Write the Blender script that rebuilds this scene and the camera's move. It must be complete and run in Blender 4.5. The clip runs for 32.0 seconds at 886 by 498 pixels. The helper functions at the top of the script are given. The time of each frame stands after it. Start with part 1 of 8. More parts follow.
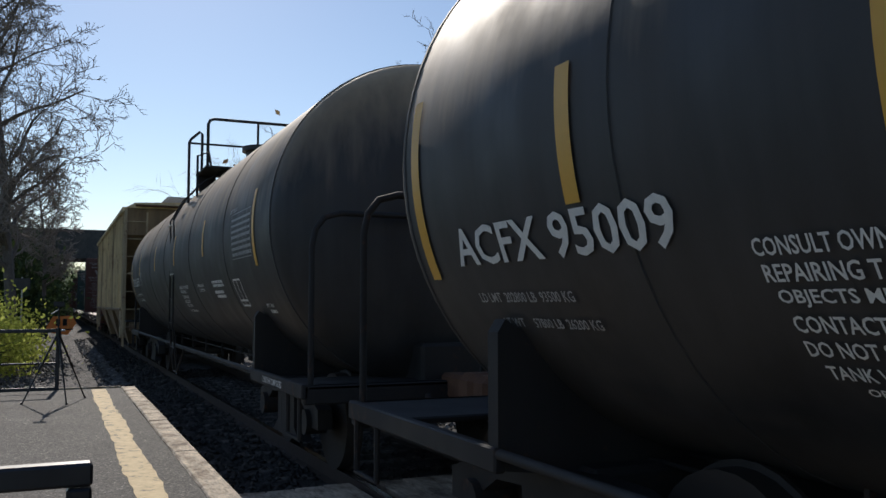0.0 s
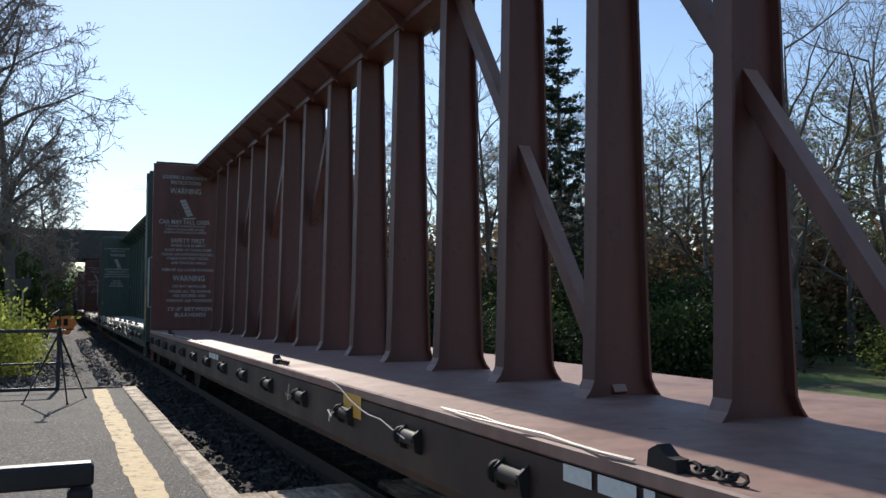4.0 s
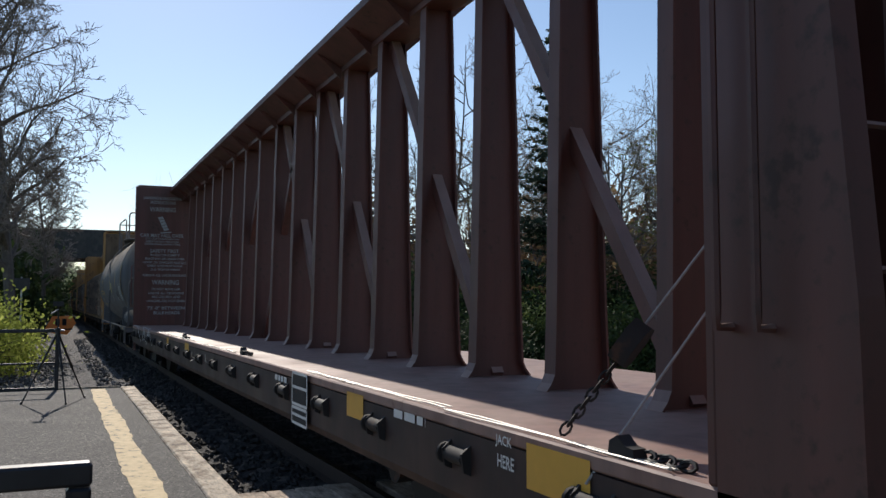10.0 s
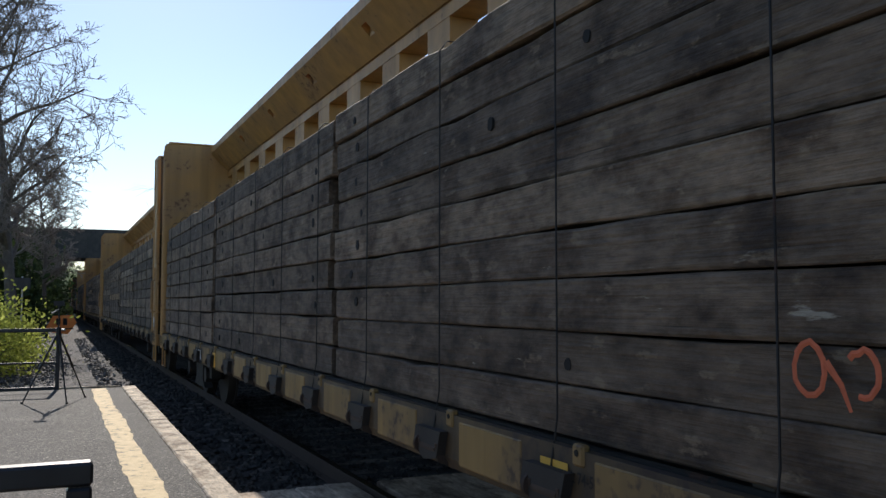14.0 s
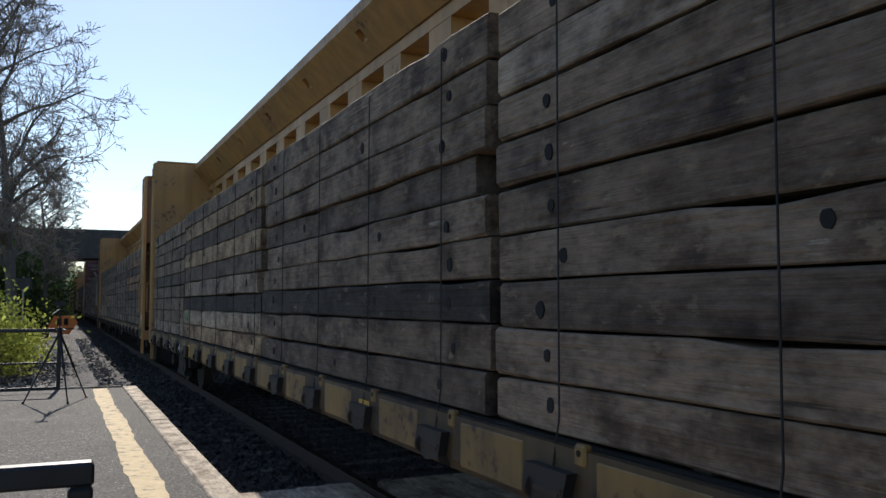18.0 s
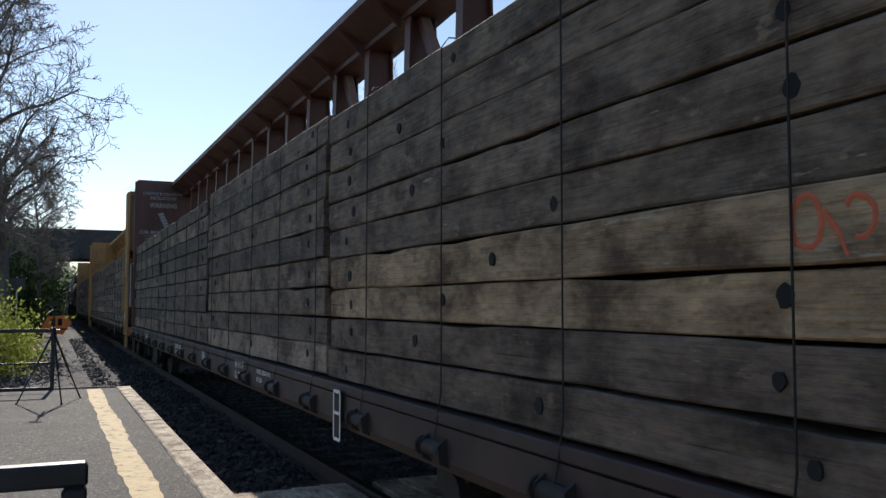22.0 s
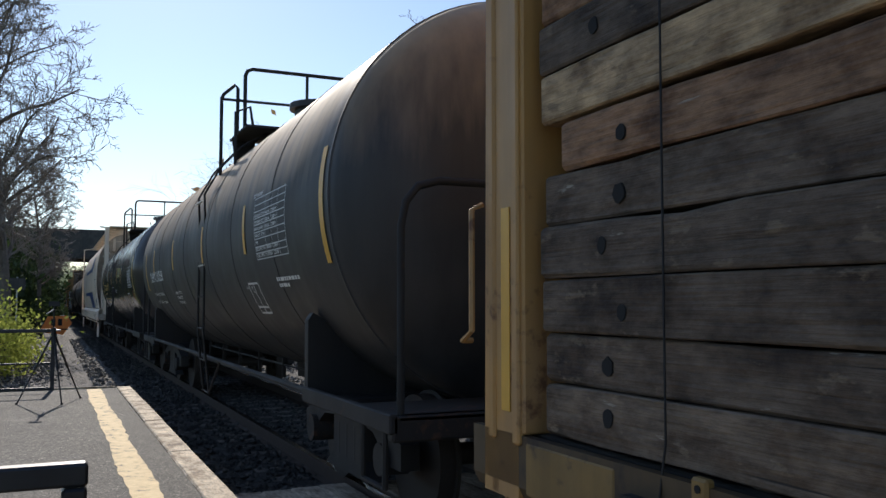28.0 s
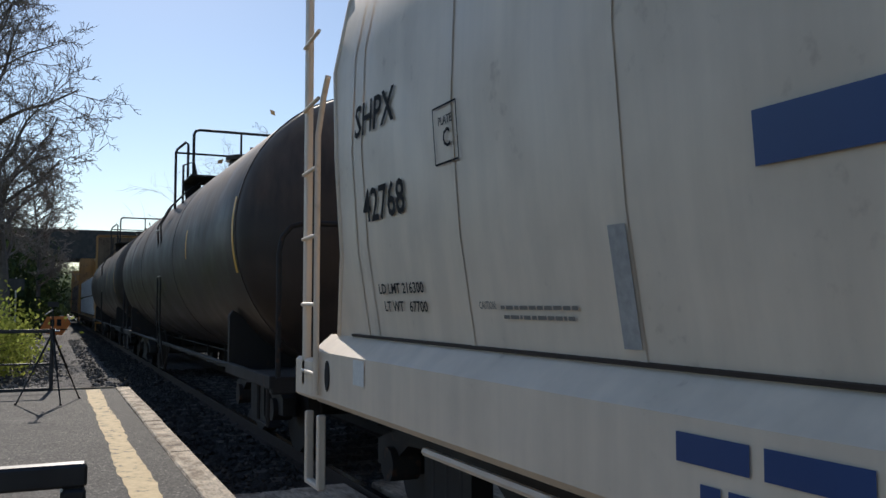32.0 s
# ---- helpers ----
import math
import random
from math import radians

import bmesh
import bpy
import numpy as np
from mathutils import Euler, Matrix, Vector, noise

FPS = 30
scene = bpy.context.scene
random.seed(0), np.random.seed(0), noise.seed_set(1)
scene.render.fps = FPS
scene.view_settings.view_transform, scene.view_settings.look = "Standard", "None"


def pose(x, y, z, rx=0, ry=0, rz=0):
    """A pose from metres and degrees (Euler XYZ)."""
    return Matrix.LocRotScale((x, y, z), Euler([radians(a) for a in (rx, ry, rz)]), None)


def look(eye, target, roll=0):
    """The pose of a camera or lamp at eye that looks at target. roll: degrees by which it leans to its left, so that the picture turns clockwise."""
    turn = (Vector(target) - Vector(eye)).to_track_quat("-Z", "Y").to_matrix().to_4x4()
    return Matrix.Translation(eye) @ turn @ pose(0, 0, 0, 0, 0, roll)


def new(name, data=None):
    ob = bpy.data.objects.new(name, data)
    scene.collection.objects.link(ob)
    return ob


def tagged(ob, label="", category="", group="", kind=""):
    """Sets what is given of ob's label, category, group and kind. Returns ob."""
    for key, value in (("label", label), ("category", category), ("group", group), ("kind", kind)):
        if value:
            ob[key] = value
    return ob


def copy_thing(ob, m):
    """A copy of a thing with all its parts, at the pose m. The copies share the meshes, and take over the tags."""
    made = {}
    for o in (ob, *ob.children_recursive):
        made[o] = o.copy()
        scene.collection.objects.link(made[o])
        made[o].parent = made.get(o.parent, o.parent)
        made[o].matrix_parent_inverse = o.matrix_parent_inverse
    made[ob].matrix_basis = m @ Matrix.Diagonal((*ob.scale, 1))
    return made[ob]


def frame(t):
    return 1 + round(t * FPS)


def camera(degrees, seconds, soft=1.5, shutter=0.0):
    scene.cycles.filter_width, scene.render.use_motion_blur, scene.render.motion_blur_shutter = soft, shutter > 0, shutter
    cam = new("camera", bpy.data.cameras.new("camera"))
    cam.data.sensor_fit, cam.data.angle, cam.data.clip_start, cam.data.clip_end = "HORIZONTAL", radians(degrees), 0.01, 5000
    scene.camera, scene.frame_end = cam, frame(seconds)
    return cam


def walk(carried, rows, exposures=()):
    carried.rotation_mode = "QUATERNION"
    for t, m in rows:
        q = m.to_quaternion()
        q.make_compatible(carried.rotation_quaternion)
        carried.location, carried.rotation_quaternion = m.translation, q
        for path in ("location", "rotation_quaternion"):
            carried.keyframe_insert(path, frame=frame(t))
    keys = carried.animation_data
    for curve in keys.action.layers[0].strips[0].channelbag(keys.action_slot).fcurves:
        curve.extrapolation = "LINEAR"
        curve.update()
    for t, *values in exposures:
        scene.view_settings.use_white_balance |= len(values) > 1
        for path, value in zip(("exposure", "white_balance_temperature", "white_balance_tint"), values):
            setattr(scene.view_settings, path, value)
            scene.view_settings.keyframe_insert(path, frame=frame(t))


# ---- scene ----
# World: z = 0 is the top of the rails, the track runs along +y, the camera stands at x = y = 0 on a low platform.
EYE = Vector((0.0, 0.0, 1.573))
TRACK_X = 3.28          # middle of the track
PLAT_Z = 0.13           # top of the platform
END_T = 32.0


def camera_pose(heading, tilt):
    h, p = radians(heading), radians(tilt)
    return look(EYE, EYE + Vector((math.sin(h) * math.cos(p), math.cos(h) * math.cos(p), math.sin(p))))


cam = camera(54.0, END_T, soft=1.5, shutter=0.0)
walk(cam, [(t, camera_pose(h, p)) for t, h, p in (
    (0.0, 24.02, 3.60), (1.0, 24.02, 3.61), (2.0, 23.99, 3.62), (3.5, 23.99, 3.59), (5.5, 23.89, 3.65), (6.0, 23.90, 3.62),
    (7.0, 23.97, 3.59), (8.0, 23.97, 3.59), (9.0, 23.96, 3.60), (10.0, 24.05, 3.59), (11.0, 24.06, 3.58), (12.0, 24.05, 3.55),
    (13.0, 24.06, 3.55), (14.0, 24.01, 3.56), (16.5, 23.99, 3.58), (18.0, 23.95, 3.57), (19.4, 23.99, 3.57), (20.0, 24.26, 3.64),
    (21.0, 24.27, 3.60), (22.0, 24.29, 3.58), (25.0, 24.27, 3.59), (27.5, 24.28, 3.59), (30.0, 24.31, 3.60), (32.0, 24.34, 3.62))],
    exposures=((0.0, 0.55, 6480, 12), (1.0, 0.92, 6480, 12), (2.0, 1.36, 6480, 12), (3.0, 1.10, 6480, 12), (3.5, 1.08, 6480, 12), (5.5, 0.72, 6480, 12), (13.0, 0.74, 6480, 12), (14.0, 0.98, 6480, 12), (16.5, 0.94, 6480, 12), (25.5, 0.93, 6480, 12), (28.2, 1.00, 6480, 12), (29.0, 0.74, 6480, 12), (31.0, 0.82, 6480, 12), (32.0, 0.64, 6480, 12)))

# ---- light: low spring sun nearly in line with the track, clear hazy sky ----
SUN_DIR = Vector((0.13, 1.55, 1.0)).normalized()   # towards the sun
sun_data = bpy.data.lights.new("sun", "SUN")
sun_data.energy, sun_data.angle, sun_data.color = 2.40, radians(0.55), (1.0, 0.93, 0.82)
sun = new("sun", sun_data)
sun.matrix_world = look((0, 0, 60), Vector((0, 0, 60)) - SUN_DIR)
world = bpy.data.worlds.new("sky")
scene.world = world
world.use_nodes = True
wn = world.node_tree
sky = wn.nodes.new("ShaderNodeTexSky")
sky.sky_type, sky.sun_disc = "NISHITA", False
sky.sun_elevation, sky.sun_rotation = math.asin(SUN_DIR.z), math.atan2(SUN_DIR.x, SUN_DIR.y)
sky.air_density, sky.dust_density, sky.ozone_density = 1.0, 0.15, 2.0
wn.nodes["Background"].inputs["Strength"].default_value = 0.071
wn.links.new(sky.outputs[0], wn.nodes["Background"].inputs["Color"])


# ---- materials ----
def nodes_of(name):
    m = bpy.data.materials.new(name)
    m.use_nodes = True
    return m, m.node_tree, m.node_tree.nodes["Principled BSDF"]


def tex(nt, kind, scale, detail=4.0, coords="Object", stretch=(1, 1, 1), rough=0.55):
    c = nt.nodes.new("ShaderNodeTexCoord")
    mp = nt.nodes.new("ShaderNodeMapping")
    mp.inputs["Scale"].default_value = stretch
    nt.links.new(c.outputs[coords], mp.inputs[0])
    n = nt.nodes.new({"noise": "ShaderNodeTexNoise", "voronoi": "ShaderNodeTexVoronoi", "wave": "ShaderNodeTexWave"}[kind])
    n.inputs["Scale"].default_value = scale
    if kind == "noise":
        n.inputs["Detail"].default_value, n.inputs["Roughness"].default_value = detail, rough
    nt.links.new(mp.outputs[0], n.inputs["Vector"])
    return n


def ramp(nt, source, stops):
    r = nt.nodes.new("ShaderNodeValToRGB")
    e = r.color_ramp.elements
    while len(e) < len(stops):
        e.new(0.5)
    for el, (pos, col) in zip(e, stops):
        el.position = pos
        el.color = (*col, 1) if len(col) == 3 else col
    nt.links.new(source, r.inputs[0])
    return r


def grey(v):
    return (v, v, v)


def mix(nt, factor, a, b, blend="MIX"):
    n = nt.nodes.new("ShaderNodeMix")
    n.data_type, n.blend_type = "RGBA", blend
    for sock, val in ((n.inputs[0], factor), (n.inputs[6], a), (n.inputs[7], b)):
        if isinstance(val, (int, float)):
            sock.default_value = val
        elif isinstance(val, tuple):
            sock.default_value = (*val, 1) if len(val) == 3 else val
        else:
            nt.links.new(val, sock)
    return n.outputs[2]


def bump(nt, bsdf, height, strength=0.3, dist=0.01):
    b = nt.nodes.new("ShaderNodeBump")
    b.inputs["Strength"].default_value, b.inputs["Distance"].default_value = strength, dist
    nt.links.new(height, b.inputs["Height"])
    nt.links.new(b.outputs[0], bsdf.inputs["Normal"])


def paint(name, color, rough=0.45, rust=0.25, dust=0.25, rust_color=(0.13, 0.055, 0.03), dust_color=(0.20, 0.17, 0.14), metal=0.0, sunlit_dust=None, streaks=1.0):
    """Weathered paint on steel: rust blotches, dust and streaks that run down; an optional tint on upward faces mixes
    dust with painted-in sunlight.
    """
    m, nt, b = nodes_of(name)
    blot = tex(nt, "noise", 1.7, 6.0)
    fine = tex(nt, "noise", 14.0, 5.0)
    streak = tex(nt, "noise", 6.0, 5.0, stretch=(1, 1, 0.07))
    tone = mix(nt, ramp(nt, streak.outputs[0], [(0.35, grey(0.0)), (0.75, grey(1.0))]).outputs[0], tuple(c * (1 - 0.32 * streaks) for c in color), tuple(min(1, c * (1 + 0.18 * streaks)) for c in color))
    dusty = ramp(nt, blot.outputs[0], [(0.42, grey(0.0)), (0.72, grey(dust))])
    col = mix(nt, dusty.outputs[0], tone, dust_color)
    mm = nt.nodes.new("ShaderNodeMath")
    mm.operation = "MULTIPLY"
    nt.links.new(fine.outputs[0], mm.inputs[0])
    nt.links.new(blot.outputs[0], mm.inputs[1])
    rr = ramp(nt, mm.outputs[0], [(0.36 - 0.1 * rust, grey(0.0)), (0.46 - 0.1 * rust, grey(min(1.0, rust * 2.2)))])
    col = mix(nt, rr.outputs[0], col, rust_color)
    if sunlit_dust:
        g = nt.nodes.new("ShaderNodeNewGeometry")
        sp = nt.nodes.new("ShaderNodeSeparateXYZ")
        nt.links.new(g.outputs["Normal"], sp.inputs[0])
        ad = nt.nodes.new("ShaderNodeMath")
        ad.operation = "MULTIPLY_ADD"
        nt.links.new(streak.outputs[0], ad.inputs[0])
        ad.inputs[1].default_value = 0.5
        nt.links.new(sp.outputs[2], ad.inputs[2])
        col = mix(nt, ramp(nt, ad.outputs[0], [(0.35, grey(0.0)), (1.05, grey(0.95))]).outputs[0], col, sunlit_dust)
    nt.links.new(col, b.inputs["Base Color"])
    rg = ramp(nt, blot.outputs[0], [(0.3, grey(max(0.05, rough - 0.08))), (0.7, grey(min(1, rough + 0.15)))])
    nt.links.new(rg.outputs[0], b.inputs["Roughness"])
    b.inputs["Metallic"].default_value = metal
    bump(nt, b, fine.outputs[0], 0.12, 0.004)
    return m


def plain(name, color, rough=0.6, metal=0.0, vary=0.15, scale=8.0):
    m, nt, b = nodes_of(name)
    n = tex(nt, "noise", scale, 5.0)
    col = mix(nt, n.outputs[0], tuple(c * (1 - vary) for c in color), tuple(min(1, c * (1 + vary)) for c in color))
    nt.links.new(col, b.inputs["Base Color"])
    b.inputs["Roughness"].default_value, b.inputs["Metallic"].default_value = rough, metal
    bump(nt, b, n.outputs[0], 0.1, 0.004)
    return m


def timber_material(name, stops, scale=1.0, tint=(0.10, 0.085, 0.075), scar=(0.30, 0.25, 0.19)):
    """Old sawn timber: grain along y, weather stains, a tone of its own for each piece."""
    m, nt, b = nodes_of(name)
    info = nt.nodes.new("ShaderNodeObjectInfo")
    tone = ramp(nt, info.outputs["Random"], stops)
    tone.color_ramp.interpolation = "LINEAR"
    c = nt.nodes.new("ShaderNodeTexCoord")
    add = nt.nodes.new("ShaderNodeVectorMath")
    off = nt.nodes.new("ShaderNodeVectorMath")
    off.operation = "SCALE"
    comb = nt.nodes.new("ShaderNodeCombineXYZ")
    for i in range(3):
        nt.links.new(info.outputs["Random"], comb.inputs[i])
    nt.links.new(comb.outputs[0], off.inputs[0])
    off.inputs["Scale"].default_value = 37.0
    nt.links.new(c.outputs["Object"], add.inputs[0])
    nt.links.new(off.outputs[0], add.inputs[1])

    def noise_at(stretch, sc, det):
        mp = nt.nodes.new("ShaderNodeMapping")
        mp.inputs["Scale"].default_value = stretch
        nt.links.new(add.outputs[0], mp.inputs[0])
        n = nt.nodes.new("ShaderNodeTexNoise")
        n.inputs["Scale"].default_value, n.inputs["Detail"].default_value, n.inputs["Roughness"].default_value = sc, det, 0.62
        nt.links.new(mp.outputs[0], n.inputs["Vector"])
        return n
    grain = noise_at((1, 0.22, 1), 34 * scale, 8)
    stain = noise_at((1, 0.62, 1), 4.2 * scale, 9)
    chip = noise_at((1, 0.42, 1), 12 * scale, 7)
    scuff = noise_at((1, 0.16, 1), 16 * scale, 5)
    hue = noise_at((1, 0.6, 1), 1.6 * scale, 5)
    crack = noise_at((0.5, 0.02, 1), 30 * scale, 3)
    mul = mix(nt, ramp(nt, hue.outputs[0], [(0.42, grey(0.0)), (0.58, grey(0.50))]).outputs[0], tone.outputs[0], tint)
    mul = mix(nt, 1.0, mul, ramp(nt, grain.outputs[0], [(0.34, grey(0.60)), (0.50, grey(0.94)), (0.62, grey(1.08))]).outputs[0], "MULTIPLY")
    mul = mix(nt, 1.0, mul, ramp(nt, stain.outputs[0], [(0.34, (0.30, 0.26, 0.24, 1)), (0.43, (0.66, 0.61, 0.57, 1)), (0.50, grey(0.98)), (0.62, grey(1.40))]).outputs[0], "MULTIPLY")
    mul = mix(nt, ramp(nt, chip.outputs[0], [(0.60, grey(0.0)), (0.66, grey(0.55))]).outputs[0], mul, scar)
    mul = mix(nt, ramp(nt, scuff.outputs[0], [(0.68, grey(0.0)), (0.72, grey(0.65))]).outputs[0], mul, (0.42, 0.37, 0.30))
    mul = mix(nt, ramp(nt, crack.outputs[0], [(0.27, grey(0.9)), (0.32, grey(0.0))]).outputs[0], mul, (0.012, 0.010, 0.009))
    nt.links.new(mul, b.inputs["Base Color"])
    b.inputs["Roughness"].default_value = 0.85
    rise = None
    for src, weight in ((grain.outputs[0], 0.55), (chip.outputs[0], 0.9), (crack.outputs[0], 1.3)):
        mm = nt.nodes.new("ShaderNodeMath")
        mm.operation = "MULTIPLY_ADD"
        nt.links.new(src, mm.inputs[0])
        mm.inputs[1].default_value = weight
        if rise:
            nt.links.new(rise, mm.inputs[2])
        else:
            mm.inputs[2].default_value = 0.0
        rise = mm.outputs[0]
    bump(nt, b, rise, 0.9, 0.018)
    return m


M_RED = paint("oxide_red_paint", (0.125, 0.040, 0.031), 0.5, 0.38, 0.5, rust_color=(0.05, 0.026, 0.020), dust_color=(0.13, 0.078, 0.062), sunlit_dust=(0.34, 0.22, 0.18))
M_GREEN = paint("dark_green_paint", (0.025, 0.058, 0.049), 0.48, 0.28, 0.45, rust_color=(0.04, 0.03, 0.024), dust_color=(0.066, 0.085, 0.074), sunlit_dust=(0.26, 0.30, 0.27))
M_YELLOW = paint("yellow_car_paint", (0.50, 0.262, 0.080), 0.5, 0.40, 0.6, rust_color=(0.14, 0.062, 0.030), dust_color=(0.31, 0.195, 0.115), streaks=0.7)
M_PANEL = paint("olive_yellow_panel_paint", (0.27, 0.158, 0.045), 0.6, 0.7, 0.8, rust_color=(0.05, 0.03, 0.02), dust_color=(0.11, 0.075, 0.045))
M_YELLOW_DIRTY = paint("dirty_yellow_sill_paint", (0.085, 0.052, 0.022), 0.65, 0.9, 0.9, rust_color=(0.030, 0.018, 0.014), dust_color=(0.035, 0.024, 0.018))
M_SILL_RED = paint("dark_red_sill_paint", (0.045, 0.020, 0.017), 0.6, 0.4, 0.6, rust_color=(0.03, 0.017, 0.013), dust_color=(0.030, 0.022, 0.018))
M_SILL_GREEN = paint("dark_green_sill_paint", (0.014, 0.030, 0.026), 0.6, 0.3, 0.6, rust_color=(0.03, 0.017, 0.013), dust_color=(0.026, 0.024, 0.02))
M_DULLBROWN = paint("dull_brown_paint", (0.17, 0.115, 0.07), 0.75, 0.5, 0.6, rust_color=(0.08, 0.05, 0.035), dust_color=(0.13, 0.095, 0.065))
M_BLACK = paint("black_tank_paint", (0.038, 0.036, 0.037), 0.58, 0.02, 0.35, dust_color=(0.10, 0.082, 0.068), sunlit_dust=(0.42, 0.30, 0.185))
M_GREY_TANK = paint("grey_tank_paint", (0.115, 0.12, 0.135), 0.60, 0.03, 0.55, dust_color=(0.22, 0.175, 0.135), sunlit_dust=(0.55, 0.41, 0.27))
M_GLOSS = paint("glossy_black_tank_paint", (0.048, 0.046, 0.050), 0.14, 0.02, 0.18, dust_color=(0.11, 0.095, 0.08), sunlit_dust=(0.17, 0.16, 0.16))
M_BROWN_TANK = paint("brown_tank_paint", (0.028, 0.018, 0.015), 0.5, 0.10, 0.35, dust_color=(0.10, 0.07, 0.055), sunlit_dust=(0.24, 0.17, 0.12))
M_HOPPER_RUSTY = paint("rusty_hopper_paint", (0.40, 0.305, 0.18), 0.65, 0.75, 0.7, rust_color=(0.16, 0.085, 0.05), dust_color=(0.27, 0.19, 0.125))
M_HOPPER = paint("faded_yellow_hopper_paint", (0.68, 0.52, 0.285), 0.55, 0.40, 0.8, rust_color=(0.17, 0.09, 0.05), dust_color=(0.38, 0.27, 0.17))
M_CHUTE = paint("brown_dusty_hopper_paint", (0.20, 0.130, 0.062), 0.7, 0.5, 0.7, rust_color=(0.09, 0.05, 0.03), dust_color=(0.15, 0.095, 0.055))
M_CREAM = paint("white_hopper_paint", (0.80, 0.665, 0.53), 0.45, 0.12, 0.40, rust_color=(0.25, 0.15, 0.09), dust_color=(0.50, 0.43, 0.345), streaks=0.30)
M_ENDSHEET = paint("dull_hopper_end_paint", (0.56, 0.475, 0.39), 0.6, 0.30, 0.7, rust_color=(0.16, 0.10, 0.065), dust_color=(0.33, 0.265, 0.21))
M_UNDER = paint("underframe_steel", (0.016, 0.014, 0.014), 0.7, 0.2, 0.3, dust_color=(0.038, 0.031, 0.027))
# worn decks, paler than the cars with the low sun's sheen put in
M_DECK_RED = paint("worn_sunlit_red_deck_paint", (0.30, 0.165, 0.130), 0.6, 0.25, 0.6, dust_color=(0.38, 0.27, 0.22))
M_DECK_GREEN = paint("worn_sunlit_green_deck_paint", (0.125, 0.170, 0.145), 0.6, 0.25, 0.5, dust_color=(0.26, 0.27, 0.235))
M_WHEEL = plain("wheel_steel", (0.030, 0.023, 0.019), 0.7, 0.2)
M_TREAD = plain("bright_rail_steel", (0.55, 0.54, 0.52), 0.25, 1.0, 0.1)
M_STEEL = plain("galvanised_steel", (0.42, 0.42, 0.42), 0.45, 0.9)
M_CABLE = plain("worn_cable_steel", (0.58, 0.55, 0.49), 0.5, 0.25)
M_RAIL = plain("dark_rail_steel", (0.045, 0.028, 0.020), 0.8, 0.1, 0.4)
M_FAINT = plain("faded_black_stencil_paint", (0.20, 0.18, 0.16), 0.9, 0.0, 0.3)
M_RUST = plain("rusty_steel", (0.15, 0.075, 0.045), 0.8, 0.2, 0.4)
M_REFLECT = plain("amber_reflective_tape", (0.72, 0.38, 0.05), 0.45, 0.0, 0.12)
M_WHITE = plain("white_stencil_paint", (0.72, 0.71, 0.68), 0.6, 0.0, 0.2, 30)
M_WORN = plain("worn_white_stencil_paint", (0.36, 0.35, 0.34), 0.7, 0.0, 0.45, 25)
M_GOLD = plain("yellow_stencil_paint", (0.60, 0.37, 0.08), 0.6, 0.0, 0.25, 30)
M_INK = plain("black_stencil_paint", (0.014, 0.013, 0.013), 0.95, 0.0, 0.3)
M_OLDINK = plain("faded_number_paint", (0.045, 0.040, 0.036), 0.9, 0.0, 0.5, 12)
M_BLUE = plain("blue_livery_paint", (0.015, 0.055, 0.19), 0.4, 0.0, 0.15, 3)
M_GRATING = plain("tan_walkway_grating", (0.60, 0.50, 0.37), 0.7, 0.0, 0.2)
M_SPRAY_ORANGE = plain("orange_spray_paint", (0.55, 0.12, 0.05), 0.7, 0.0, 0.3, 30)
M_SPRAY_GREEN = plain("green_spray_paint", (0.08, 0.30, 0.12), 0.7, 0.0, 0.4, 30)
M_PALEBLUE = plain("pale_blue_patch_paint", (0.25, 0.29, 0.315), 0.6, 0.0, 0.2)
M_TANPATCH = plain("tan_primer_patch", (0.36, 0.25, 0.15), 0.7, 0.0, 0.25)
M_PLACARD = plain("yellow_notice_sheet", (0.46, 0.39, 0.14), 0.5, 0.0, 0.1)
M_RAILING = paint("dark_railing_paint", (0.020, 0.021, 0.026), 0.38, 0.08, 0.2)
M_ORANGE = plain("orange_sign_sheet", (0.75, 0.20, 0.03), 0.5, 0.0, 0.1)
M_TRIPOD = plain("black_anodised_metal", (0.02, 0.02, 0.022), 0.4, 0.3)
M_BARK = plain("grey_bark", (0.13, 0.11, 0.095), 0.9, 0.0, 0.5, 6)
M_TWIG = plain("twig_bark", (0.24, 0.205, 0.18), 0.9, 0.0, 0.35, 4)
M_MASONRY = plain("dark_stone_masonry", (0.10, 0.095, 0.085), 0.9, 0.0, 0.5, 1.5)
M_GIRDER = paint("bridge_girder_paint", (0.035, 0.036, 0.036), 0.6, 0.2, 0.3)
M_TIE = timber_material("dark_tie_timber", [(0.0, (0.05, 0.042, 0.036)), (1.0, (0.10, 0.085, 0.07))])
